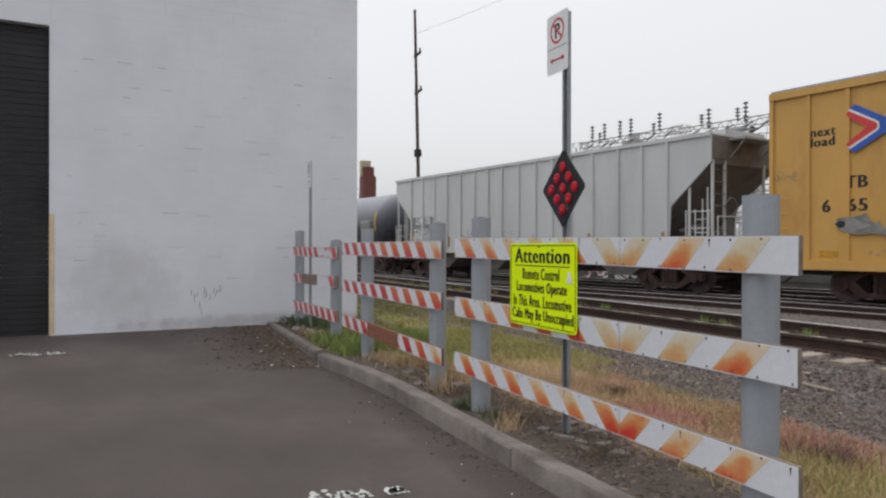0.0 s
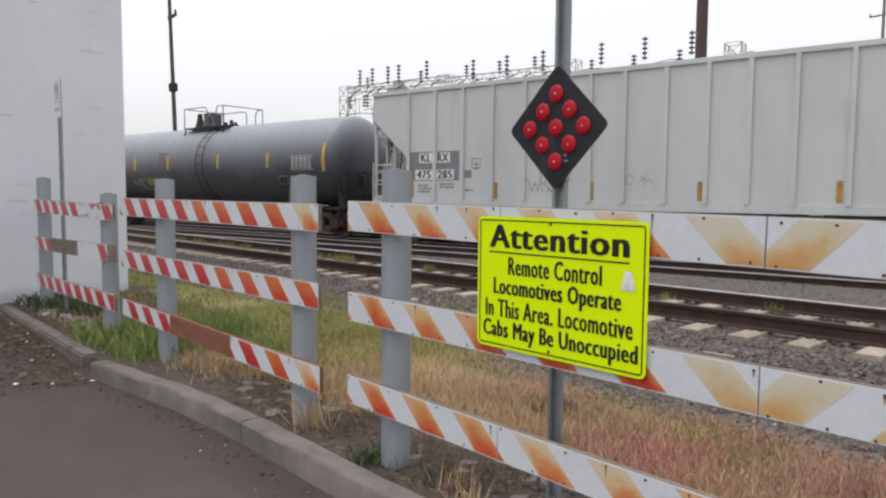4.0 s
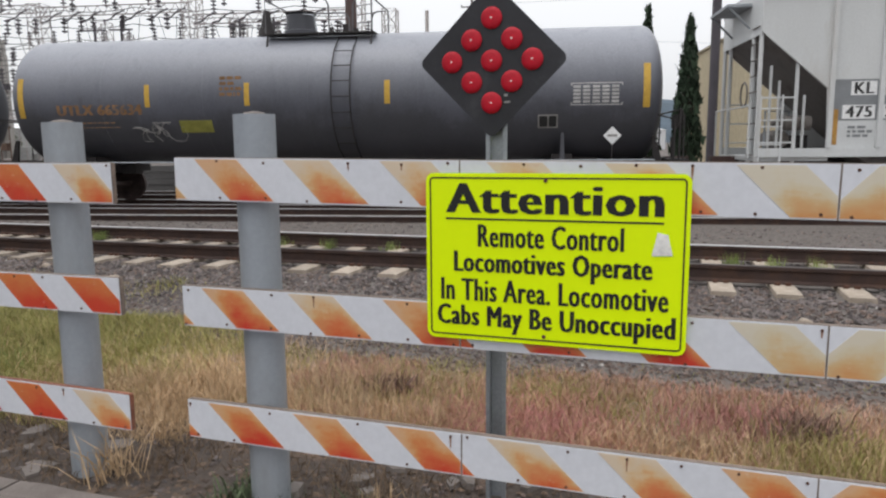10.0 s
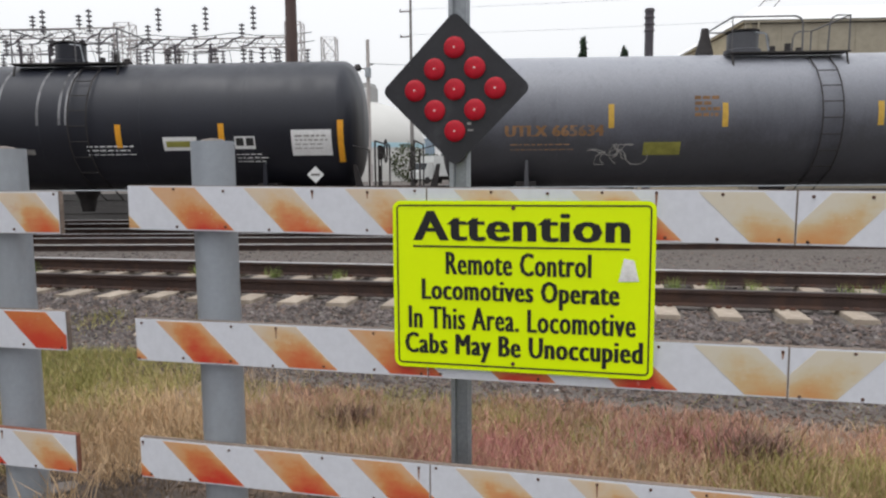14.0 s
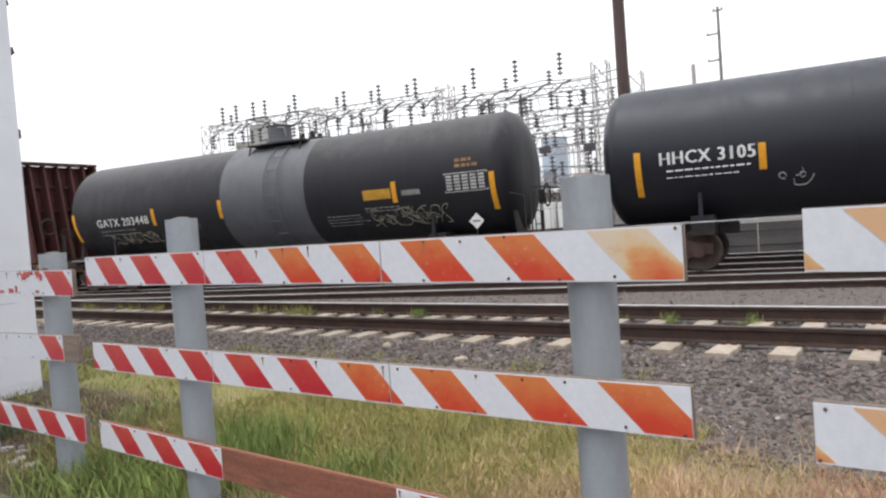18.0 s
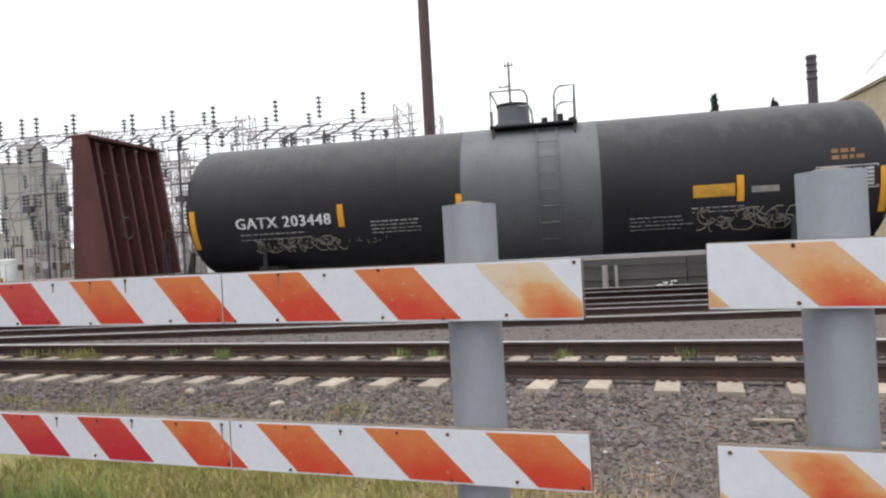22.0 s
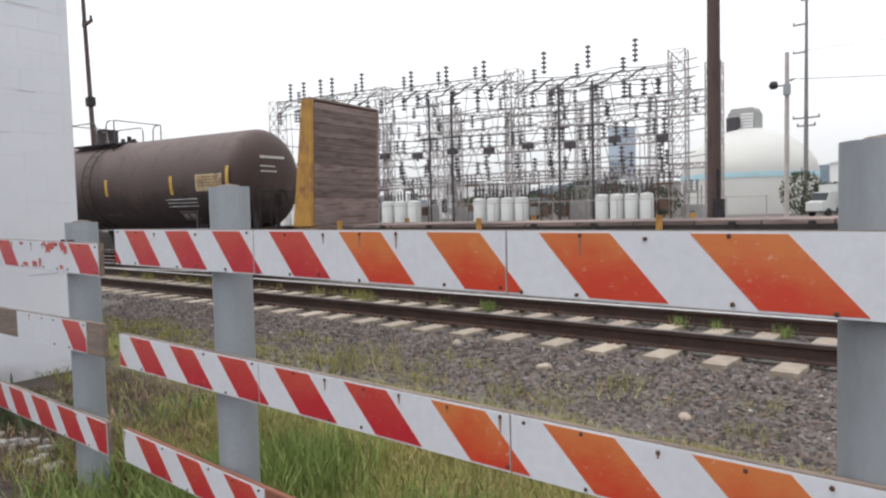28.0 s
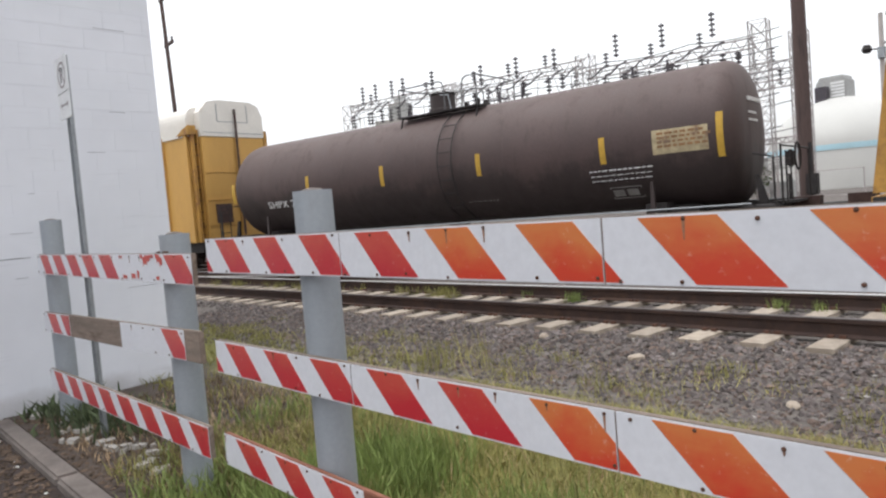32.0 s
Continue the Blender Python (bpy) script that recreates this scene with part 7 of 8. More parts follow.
def box_car():
    s0, s1 = -8.2, 7.4
    s, half = (s0 + s1) / 2, (s1 - s0) / 2
    c = freight_car("box_car", "yellow high-cube boxcar with black stencils and a painted fish tag", "boxcar", s)
    zb, zt = 0.86, 4.95
    body = part("body", box(-half, half, -1.48, 1.48, zb, zt, 0.02), BOX_YELLOW, c)
    part("roof", prism([(-half, zt), (-half, zt + 0.12), (half, zt + 0.12), (half, zt)], -1.45, 1.45), POST_GREY, c)
    for sy in (-1, 1):
        for k in range(18):
            x = -half + 0.05 + k * 0.9
            part("side_post", box(x - 0.05, x + 0.05, min(sy * 1.48, sy * 1.53), max(sy * 1.48, sy * 1.53), zb + 0.05, zt - 0.05), BOX_YELLOW, c)
        part("side_sill", box(-half, half, min(sy * 1.47, sy * 1.55), max(sy * 1.47, sy * 1.55), zb - 0.1, zb + 0.12), BOX_YELLOW, c)
        part("top_rail", box(-half, half, min(sy * 1.47, sy * 1.55), max(sy * 1.47, sy * 1.55), zt - 0.12, zt + 0.05), BOX_YELLOW, c)
        part("sliding_door", box(-1.6, 1.6, min(sy * 1.54, sy * 1.62), max(sy * 1.54, sy * 1.62), zb + 0.12, zt - 0.2, 0.01), BOX_YELLOW, c)
    y = -1.4855

    def flag(name, m, x0, z0, outline, label, out=0.055):
        b = bmesh.new()
        b.faces.new([b.verts.new((x0 + u - s, y - out, z0 + w)) for u, w in outline])
        part(name, b, m, c, label)

    # two nested chevrons that point along the car, then the painted fish
    flag("logo", LOGO_BLUE, -6.33, 3.9, [(0.02, 0.45), (0.15, 0.53), (0.82, 0.14), (0.88, 0.0), (0.82, -0.14), (0.15, -0.53), (0.02, -0.45), (0.66, -0.08), (0.68, 0.0), (0.66, 0.08)], "blue chevron logo")
    flag("logo_edge", LETTER, -6.33, 3.9, [(0.0, 0.41), (0.05, 0.445), (0.64, 0.09), (0.665, 0.0), (0.64, -0.09), (0.05, -0.445), (0.0, -0.41), (0.60, -0.06), (0.62, 0.0), (0.60, 0.06)], "white line between the chevrons", 0.0555)
    flag("logo", LOGO_RED, -6.33, 3.9, [(-0.04, 0.34), (0.02, 0.40), (0.60, 0.07), (0.63, 0.0), (0.60, -0.07), (0.02, -0.40), (-0.04, -0.34), (0.02, -0.27), (0.40, 0.0), (0.02, 0.25)], "red chevron logo", 0.056)
    flag("graffiti", TAG_GREY, -6.0, 1.75, [(-0.62, 0.06), (-0.56, 0.18), (-0.36, 0.20), (-0.1, 0.22), (0.08, 0.28), (0.12, 0.12), (0.28, 0.04), (0.34, 0.10), (0.40, -0.04), (0.62, -0.14), (0.7, -0.06),
                                            (0.66, -0.28), (0.45, -0.22), (0.2, -0.16), (-0.05, -0.2), (-0.3, -0.16), (-0.5, -0.08)], "grey spray-painted fish")
    flag("graffiti", LETTER_DIM, -6.0, 1.75, [(-0.38, 0.13), (-0.15, 0.15), (0.02, 0.05), (0.2, 0.0), (0.0, -0.06), (-0.2, -0.1), (-0.36, -0.05), (-0.32, 0.04)], "pale belly of the painted fish", 0.0565)
    flag("graffiti", LETTER_BLACK, -6.0, 1.75, [(-0.6, 0.05), (-0.5, 0.13), (-0.38, 0.1), (-0.4, -0.02), (-0.52, -0.04)], "dark head of the painted fish", 0.057)
    flag("graffiti", TAG_GREY, -6.0, 1.75, [(0.5, -0.3), (0.7, -0.3), (0.66, -0.75), (0.5, -0.72)], "grey spray block", 0.0565)
    for body_t, x0, w, z, h in (("next", -7.2, 0.58, 3.83, 0.17), ("load", -7.2, 0.56, 3.6, 0.21), ("TB", -6.42, 0.5, 2.6, 0.27), ("6", -6.93, 0.2, 2.08, 0.28), ("65", -6.38, 0.46, 2.08, 0.28)):
        lettered("stencil", body_t, w, h, x0 - s, z, y - 0.002, LETTER_BLACK, c, bold=0.06)
    scrawl(c, -8.15 - s, 2.85, 0.62, 0.25, TAG_GREY, 2, None, y - 0.05, 0.011, 16)
    scrawl(c, -5.95 - s, 1.1, 0.7, 0.12, TAG_GREY, 5, None, y - 0.058, 0.012, 14)
    part("orange_patch", box(-7.0 - s, -6.55 - s, y - 0.003, y, 1.05, 1.2), AMBER_DECAL, c)
    for sx in (-1, 1):
        for k in range(8 if sx > 0 else 5):
            part("ladder_rung", tubes([((sx * (half - 0.5), -1.57, 1.0 + k * 0.36), (sx * (half - 0.05), -1.57, 1.0 + k * 0.36))], 0.016), BOX_YELLOW, c)
        part("end_post", box(min(sx * half, sx * (half + 0.12)), max(sx * half, sx * (half + 0.12)), -1.4, 1.4, 1.0, 1.15), BOX_YELLOW, c)
    part("centre_sill", box(-half, half, -0.2, 0.2, 0.6, 0.88), BLACK_STEEL, c)
    part("underframe", box(-half + 3, half - 3, -0.9, 0.9, 0.5, 0.7), BLACK_STEEL, c)
    couplers(c, half)
    trucks(c, (-half + 2.4, half - 2.4))


box_car()


def bulkhead_car():
    s0, s1 = -97.85, -77.45
    s, half = (s0 + s1) / 2, (s1 - s0) / 2
    c = freight_car("bulkhead_flat_car", "empty bulkhead flat car with a rusty and a planked end wall", "flat car", s)
    zd = 1.06
    for k in range(16):
        x = -half + 0.8 + k * (2 * half - 1.6) / 16
        part("deck_plank", box(x, x + (2 * half - 1.6) / 16 - 0.03, -1.45, 1.45, zd - 0.06, zd + 0.02), GREY_PLANK, c)
    for sy in (-1, 1):
        part("side_sill", box(-half, half, min(sy * 1.40, sy * 1.48), max(sy * 1.40, sy * 1.48), zd - 0.42, zd - 0.07), BLACK_STEEL, c)
        for k in range(14):
            x = -half + 1.6 + k * (2 * half - 3.2) / 13
            part("stake_pocket", box(x - 0.06, x + 0.06, min(sy * 1.485, sy * 1.55), max(sy * 1.485, sy * 1.55), zd - 0.3, zd + (0.14 if k % 3 == 0 else 0.0)), WORN_YELLOW if k % 3 == 0 else BLACK_STEEL, c)
    part("centre_sill", box(-half, half, -0.3, 0.3, 0.62, 0.98), BLACK_STEEL, c)
    # rusty bulkhead at the leading end: tapered side frames, plate and raking ribs
    x0 = -78.46 - s
    for y in (-1.46, 1.36):
        part("bulkhead_frame", prism([(x0, zd), (x0 + 0.98, zd), (x0 + 0.50, 4.33), (x0 + 0.14, 4.33)], y, y + 0.1), RUSTY_BULKHEAD, c, "rust-brown tapered side frame")
    part("bulkhead_plate", box(x0 + 0.10, x0 + 0.18, -1.36, 1.36, zd + 0.02, 4.30), RUSTY_BULKHEAD, c)
    part("bulkhead_cap", box(x0 + 0.08, x0 + 0.55, -1.47, 1.47, 4.331, 4.40), RUSTY_BULKHEAD, c)
    for k in range(5):
        y = -1.0 + k * 0.5
        part("raking_rib", prism([(x0 + 0.18, zd + 0.02), (x0 + 0.88, zd + 0.02), (x0 + 0.42, 4.30), (x0 + 0.18, 4.30)], y - 0.04, y + 0.04), RUSTY_BULKHEAD, c)
    for z in (1.9, 2.8, 3.6):
        part("girt", box(x0 + 0.181, x0 + 0.30, -1.36, 1.36, z - 0.05, z + 0.05), RUSTY_BULKHEAD, c)
    # planked bulkhead at the trailing end
    x1 = -97.85 - s
    for y, m, lab in ((-1.47, WORN_YELLOW, "yellow tapered side frame"), (1.37, GREY_PLANK, "weathered tapered side frame")):
        part("bulkhead_frame", prism([(x1, zd), (x1 + 0.62, zd), (x1 + 0.74, 4.33), (x1 + 0.42, 4.33)], y, y + 0.1), m, c, lab)
    n = 18
    for k in range(n):
        z = zd + 0.03 + k * (4.25 - zd) / n
        xo = x1 + 0.62 + 0.10 * (z - zd) / 3.2
        part("plank", box(xo - 0.06, xo + 0.02, -1.36, 1.36, z + 0.003, z + (4.25 - zd) / n - 0.003), GREY_PLANK, c)
    part("backing_plate", prism([(x1 + 0.50, zd), (x1 + 0.555, zd), (x1 + 0.655, 4.25), (x1 + 0.60, 4.25)], -1.36, 1.36), WORN_YELLOW, c)
    part("bulkhead_cap", box(x1 + 0.40, x1 + 0.72, -1.48, 1.48, 4.335, 4.385), GREY_PLANK, c)
    for k in range(4):
        y = -0.9 + k * 0.6
        part("raking_rib", prism([(x1, zd), (x1 + 0.495, zd), (x1 + 0.595, 4.3), (x1 + 0.42, 4.3)], y - 0.04, y + 0.04), WORN_YELLOW, c)
    part("end_sill", box(half - 0.25, half + 0.02, -1.47, 1.47, 0.62, zd - 0.065), WORN_YELLOW, c)
    part("end_sill", box(-half - 0.02, -half + 0.25, -1.47, 1.47, 0.62, zd - 0.065), WORN_YELLOW, c)
    wh = part("brake_wheel", spin([(0.25, 0.02), (0.28, 0.0), (0.25, -0.02), (0.22, 0.0), (0.25, 0.02)], 20, "X"), BLACK_STEEL, c)
    wh.location = (half + 0.1, -1.0, 2.2)
    couplers(c, half)
    trucks(c, (-half + 2.2, half - 2.2))


bulkhead_car()


def auto_rack():
    s1 = -117.35
    s0 = s1 - 27.0
    s, half = (s0 + s1) / 2, (s1 - s0) / 2
    c = freight_car("auto_rack_car", "yellow autorack car with a rounded white roof", "autorack", s)
    part("body", box(-half, half, -1.44, 1.44, 0.95, 4.55), BOX_YELLOW, c)
    for k in range(18):
        xa = -half + 0.17 + k * (2 * half - 0.2) / 18
        part("side_panel", box(xa, xa + (2 * half - 0.2) / 18 - 0.14, -1.462, -1.4405, 1.0, 4.55), BOX_YELLOW, c)
    pts = [(-1.5, 4.5)] + [(-1.5 + 0.35 * (1 - math.cos(radians(a))), 4.98 + 0.5 * math.sin(radians(a))) for a in range(0, 91, 15)]
    pts += [(-p[0], p[1]) for p in reversed(pts)]
    bm = bmesh.new()
    a = [bm.verts.new((-half, y, z)) for y, z in pts]
    b = [bm.verts.new((half - 0.02, y, z)) for y, z in pts]
    for i in range(len(pts) - 1):
        bm.faces.new((a[i], a[i + 1], b[i + 1], b[i]))
    bm.faces.new(a)
    bm.faces.new(b)
    part("roof", bm, AUTO_WHITE, c, "rounded white roof")
    for sy in (-1, 1):
        for k in range(19):
            x = -half + 0.1 + k * (2 * half - 0.2) / 18
            part("side_post", box(x - 0.07, x + 0.07, min(sy * 1.46, sy * 1.56), max(sy * 1.46, sy * 1.56), 0.95, 4.6), BOX_YELLOW, c)
    cap = [(-1.18, 4.5), (-1.18, 5.3), (-0.85, 5.66), (-0.4, 5.74), (0.9, 5.74), (1.25, 5.62), (1.42, 5.25), (1.42, 4.5)]
    bm = bmesh.new()
    ring = [[bm.verts.new((x, y, z)) for y, z in cap] for x in (half - 0.6, half + 0.30)]
    for k in range(8):
        bm.faces.new((ring[0][k], ring[0][(k + 1) % 8], ring[1][(k + 1) % 8], ring[1][k]))
    bm.faces.new(ring[0])
    bm.faces.new(ring[1])
    hood = part("end_hood", bm, AUTO_WHITE, c, "white chamfered hood over the end doors")
    for y in (-0.5, 0.75):
        part("hood_seam", box(half + 0.301, half + 0.312, y - 0.012, y + 0.012, 5.02, 5.6), POST_GREY, hood)
    part("hood_seam", box(half + 0.301, half + 0.312, -0.5, 0.75, 5.0, 5.02), POST_GREY, hood)
    part("hood_seam", box(half + 0.301, half + 0.312, -1.1, 1.35, 4.62, 4.64), POST_GREY, hood)
    for y0, y1 in ((-1.16, 0.14), (0.17, 1.40)):
        door = part("end_door", box(half, half + 0.27, y0, y1, 1.05, 4.49), BOX_YELLOW, c)
        for z in (1.5, 2.35, 3.3):
            part("door_rib", box(half + 0.2705, half + 0.30, y0 + 0.03, y1 - 0.03, z - 0.03, z + 0.03), BOX_YELLOW, door)
    part("door_panel", box(half + 0.271, half + 0.29, -0.85, -0.2, 1.55, 2.2), TRUCK, c, "rust-streaked lower door panel")
    part("door_bar", tubes([((half + 0.36, 0.2, 1.1), (half + 0.36, 0.2, 5.45))], 0.04, 8), TRUCK, c)
    for y, w in ((-1.46, 0.10), (-1.26, 0.06)):
        part("corner_post", box(half + 0.02, half + 0.16, y, y + w, 0.95, 4.72), WORN_YELLOW, c, "rust-worn corner post")
    for k in range(9):
        part("ladder_rung", tubes([((half + 0.12, -1.42, 1.2 + 0.38 * k), (half + 0.12, -1.2, 1.2 + 0.38 * k))], 0.018), TRUCK, c)
    part("corner_bracket", prism([(half - 0.5, 4.55), (half + 0.2, 4.55), (half + 0.2, 4.85), (half - 0.1, 4.75)], -1.6, -1.3), WORN_YELLOW, c)
    part("side_box", box(half + 0.05, half + 0.25, 1.45, 1.6, 4.2, 4.75), WORN_YELLOW, c)
    part("deck_frame", box(-half, half, -1.3, 1.3, 0.6, 0.94), BLACK_STEEL, c)
    couplers(c, half)
    trucks(c, (-half + 2.6, half - 2.6))


auto_rack()


# ---- substation and distance ----
SUB = pose(-27.0, 62.1, 0, 0, 0, 190.68)


def lattice_column(name, label, h, w, group, w_top=None, step=1.6, r=0.07):
    """A square lattice mast: four legs and X bracing."""
    o = thing(name, label, "lattice mast", group=group)
    wt = w_top or w
    legs = []
    for sx in (-1, 1):
        for sy in (-1, 1):
            bm = bmesh.new()
            tube(bm, (sx * w / 2, sy * w / 2, -0.2), (sx * wt / 2, sy * wt / 2, h), r, 4)
            part("leg", bm, LATTICE, o)
    bm = bmesh.new()
    n = int(h / step)
    for k in range(n):
        z0, z1 = k * h / n, (k + 1) * h / n
        a, b = w + (wt - w) * z0 / h, w + (wt - w) * z1 / h
        for rot in range(4):
            q = Matrix.Rotation(rot * math.pi / 2, 3, "Z")
            tube(bm, q @ Vector((-a / 2, -a / 2, z0)), q @ Vector((b / 2, -b / 2, z1)), r * 0.6, 3)
            tube(bm, q @ Vector((a / 2, -a / 2, z0)), q @ Vector((-b / 2, -b / 2, z1)), r * 0.6, 3)
            tube(bm, q @ Vector((-b / 2, -b / 2, z1)), q @ Vector((b / 2, -b / 2, z1)), r * 0.6, 3)
    part("bracing", bm, LATTICE, o)
    return o


def truss(x0, x1, y, z, d, label, r=0.07):
    o = thing("truss_beam", label, "beam", SUB, group="substation beams")
    for dz in (0, d):
        part("chord", tubes([((x0, y, z + dz), (x1, y, z + dz))], r, 4), LATTICE, o)
    n = max(2, int(abs(x1 - x0) / (d * 1.3)))
    bm = bmesh.new()
    for k in range(n):
        a, b = x0 + (x1 - x0) * k / n, x0 + (x1 - x0) * (k + 1) / n
        tube(bm, (a, y, z), ((a + b) / 2, y, z + d), r * 0.7, 3)
        tube(bm, ((a + b) / 2, y, z + d), (b, y, z), r * 0.7, 3)
    part("web", bm, LATTICE, o)


def insulator_mesh(h, n, r):
    prof = [(0.06, 0)]
    for k in range(n):
        z = h * (k + 0.25) / n
        prof += [(0.07, z), (r, z + h / n * 0.15), (r * 0.85, z + h / n * 0.4), (0.07, z + h / n * 0.5)]
    prof += [(0.06, h), (0, h)]
    return finish(spin(prof, 8), "insulator_stack", INSULATOR, True)


def substation():
    rnd = random.Random(17)
    g = "substation lattice masts"
    a = lattice_column("lattice_mast", "grey-brown lattice mast in the electrical substation", 15.8, 1.5, g, None, 1.6, 0.055)
    a.matrix_basis = SUB @ pose(2.3, -1.0, 0)
    for x, y in ((18.5, 0), (35.0, 0), (51.6, 0), (0.6, -9), (18.5, -11), (35.0, -11)):
        copy_thing(a, SUB @ pose(x, y, 0))
    b = lattice_column("lattice_mast", "slender lattice mast in the electrical substation", 12.6, 0.9, g, 0.7, 1.4, 0.045)
    b.matrix_basis = SUB @ pose(10.0, 0, 0)
    for x, y in ((13.4, -5), (25.4, 0), (29.5, -5), (43.0, 0), (6.0, -6), (22.0, -6), (39.0, -6), (47.0, -7)):
        copy_thing(b, SUB @ pose(x, y, 0))
    for x0, x1, y, z, d in ((2.3, 18.5, 0, 13.4, 0.9), (18.5, 35, 0, 14.6, 0.9), (35, 51.6, 0, 15.0, 0.8), (0.6, 18.5, -6, 10.4, 0.7), (18.5, 35, -6, 10.2, 0.7), (2.3, 35, 0.6, 7.4, 0.7),
                            (35, 51.6, 0.6, 7.2, 0.6), (0.6, 35, -11, 12.8, 0.8), (0.6, 47, -6, 5.2, 0.5), (2.3, 43, 0.4, 4.2, 0.4)):
        truss(x0, x1, y, z, d, "horizontal lattice beam carrying insulators")
    # top insulators
    st = insulator_mesh(2.3, 5, 0.31)
    sm = insulator_mesh(1.5, 4, 0.32)
    hang = insulator_mesh(1.6, 4, 0.32)

    def ins(me, x, y, z, flip=False):
        o = new("insulator", me)
        o.matrix_basis = SUB @ pose(x, y, z, 180 if flip else 0)
        tagged(o, "dark ribbed porcelain insulator stack on a lattice beam", "insulator", "substation insulators")

    for x in (6.0, 10.6, 15.2, 22.0, 26.6, 31.2, 38.1, 42.6, 44.4, 47.1, 49.3):
        zb = 14.4 if x < 18 else 15.5
        pole = 16.9 - zb if x < 35 else 17.5 - zb
        ins(st, x, 0, zb + pole - 1.9)
        if x in (6.0, 10.6, 15.2, 22.0, 26.6, 31.2, 38.1, 47.1):
            ins(sm, x + 1.3, -0.5, zb - 0.1)
        ins(hang, x - 0.8, 0, zb - 0.95, True)
        ins(hang, x + 0.5, -6, 10.3, True)
        ins(sm, x + 0.2, -6, 11.1)
    for k in range(16):
        x = 2.8 + k * 3.15
        zb = 14.4 if x < 18 else 15.5
        ins(hang, x, -11, 12.8, True)
        ins(hang, x + 1.1, 0, zb - 1.0, True)
        ins(sm, x + 0.7, -11, 13.6)
    for k in range(13):
        x = 3.2 + k * 3.6
        ins(sm, x, 0.6, 8.1)
        ins(sm, x + 0.9, 0.6, 8.1)
        ins(hang, x + 0.4, 0.6, 7.3, True)
        ins(sm, x + 0.3, 0.4, 4.6)
        ins(sm, x + 1.4, -6, 5.7)
    for k in range(10):
        b2 = bmesh.new()
        bx(b2, -0.5, 0.5, -0.35, 0.35, -0.3, 0.3)
        tube(b2, (0, 0, -0.3), (0, 0, -0.6), 0.12, 6)
        o = part("switch_box", b2, INSULATOR)
        o.matrix_basis = SUB @ pose(3.3 + k * 4.45, 0.9, 7.9 if k % 2 else 7.7)
        tagged(o, "dark switchgear box hung on a lattice beam", "switchgear", "switchgear boxes")
    wires = thing("substation_wires", "thin dark busbars and wires between lattice masts", "wires", SUB)
    for y, z in ((0.2, 13.2), (-0.4, 14.9), (-1.5, 14.3), (-3, 12.4), (-6, 11.9), (-9, 12.2), (0.9, 9.2), (0.5, 6.4), (-4, 8.9), (-6, 6.6), (-8, 10.9), (0.3, 11.4)):
        pts = []
        for k in range(41):
            x = 0.5 + 51 * k / 40
            pts.append((x, y, z + (0.9 if x > 35 else 0.4 if x > 18.5 else 0) - 0.35 * (1 - ((x % 8.25) / 4.125 - 1) ** 2)))
        part("wire", poly_run(pts, 0.05, 3), WIRE, wires)
    for k in range(26):
        x = 2.5 + k * 1.95
        part("drop_wire", poly_run([(x, 0.2, 13.2 + (1.0 if x > 18 else 0)), (x + rnd.uniform(-0.9, 0.9), -0.5, 10.6), (x + rnd.uniform(-1.2, 1.2), 0.6, 8.0), (x + rnd.uniform(-1, 1), 0.6, 4.0)], 0.04, 3), WIRE, wires)
    for x in (6.0, 8.2, 10.6, 13.0, 15.2, 17.0, 20.2, 22.0, 24.4, 26.6, 29.0, 31.2, 33.4, 37.0, 39.6, 42.6, 45.8, 47.1, 50.0):
        z = 13.9 + (0.9 if x > 35 else 0.5 if x > 18.5 else 0)
        part("jumper", poly_run([(x - 1.1, 0.3, z + 0.5), (x - 0.2, 0.2, z + 0.25), (x + 0.5, 0.2, z - 0.3), (x + 1.2, 0.3, z - 0.45)], 0.085, 4), INSULATOR, wires)
    for x in (9.8, 13.2, 25.4, 28.2, 41.0):
        m = thing("steel_column", "dark slender steel column in the substation", "column", SUB @ pose(x, 1.2, 0), group="substation columns")
        part("shaft", tubes([((0, 0, -0.2), (0, 0, 13.6))], 0.13, 6), INSULATOR, m)
        part("head_arm", tubes([((-1.2, 0, 12.9), (1.2, 0, 12.9))], 0.09, 5), INSULATOR, m)
        part("head_arm", tubes([((-1.0, 0, 9.4), (1.0, 0, 9.4))], 0.09, 5), INSULATOR, m)
    for x0, x1 in ((3.8, 9.4), (16.2, 22.5), (29.0, 34.2), (44.3, 51.4)):
        n = 4 if x1 - x0 > 5.4 else 3
        w = (x1 - x0) / n
        for k in range(n):
            t = thing("transformer", "white steel transformer tank with dark bushings", "transformer", SUB @ pose(x0 + w * (k + 0.5), 2.0, 0), group="transformers")
            rt = w * 0.44
            part("tank", spin([(0, 0), (rt, 0), (rt, 2.35), (rt * 0.97, 2.4), (rt, 2.45), (rt * 0.98, 2.6), (rt * 0.8, 2.74), (0, 2.8)], 20), WHITE_STEEL, t, smooth=True)
            part("base_frame", box(-rt * 0.9, rt * 0.9, -rt * 0.9, rt * 0.9, -0.2, 0.06), RUSTY_GEAR, t)
            for dx in (-0.4, 0.0, 0.4):
                tb = spin([(0.05, 2.7), (0.13, 2.9), (0.07, 3.1), (0.13, 3.3), (0.07, 3.5), (0.05, 3.9), (0, 3.9)], 8)
                bmesh.ops.translate(tb, vec=(dx, 0, 0), verts=tb.verts)
                part("bushing", tb, INSULATOR, t)
    fence = thing("chain_link_fence", "thin grey posts and rails of a chain link fence", "fence", SUB @ pose(0, 6, 0))
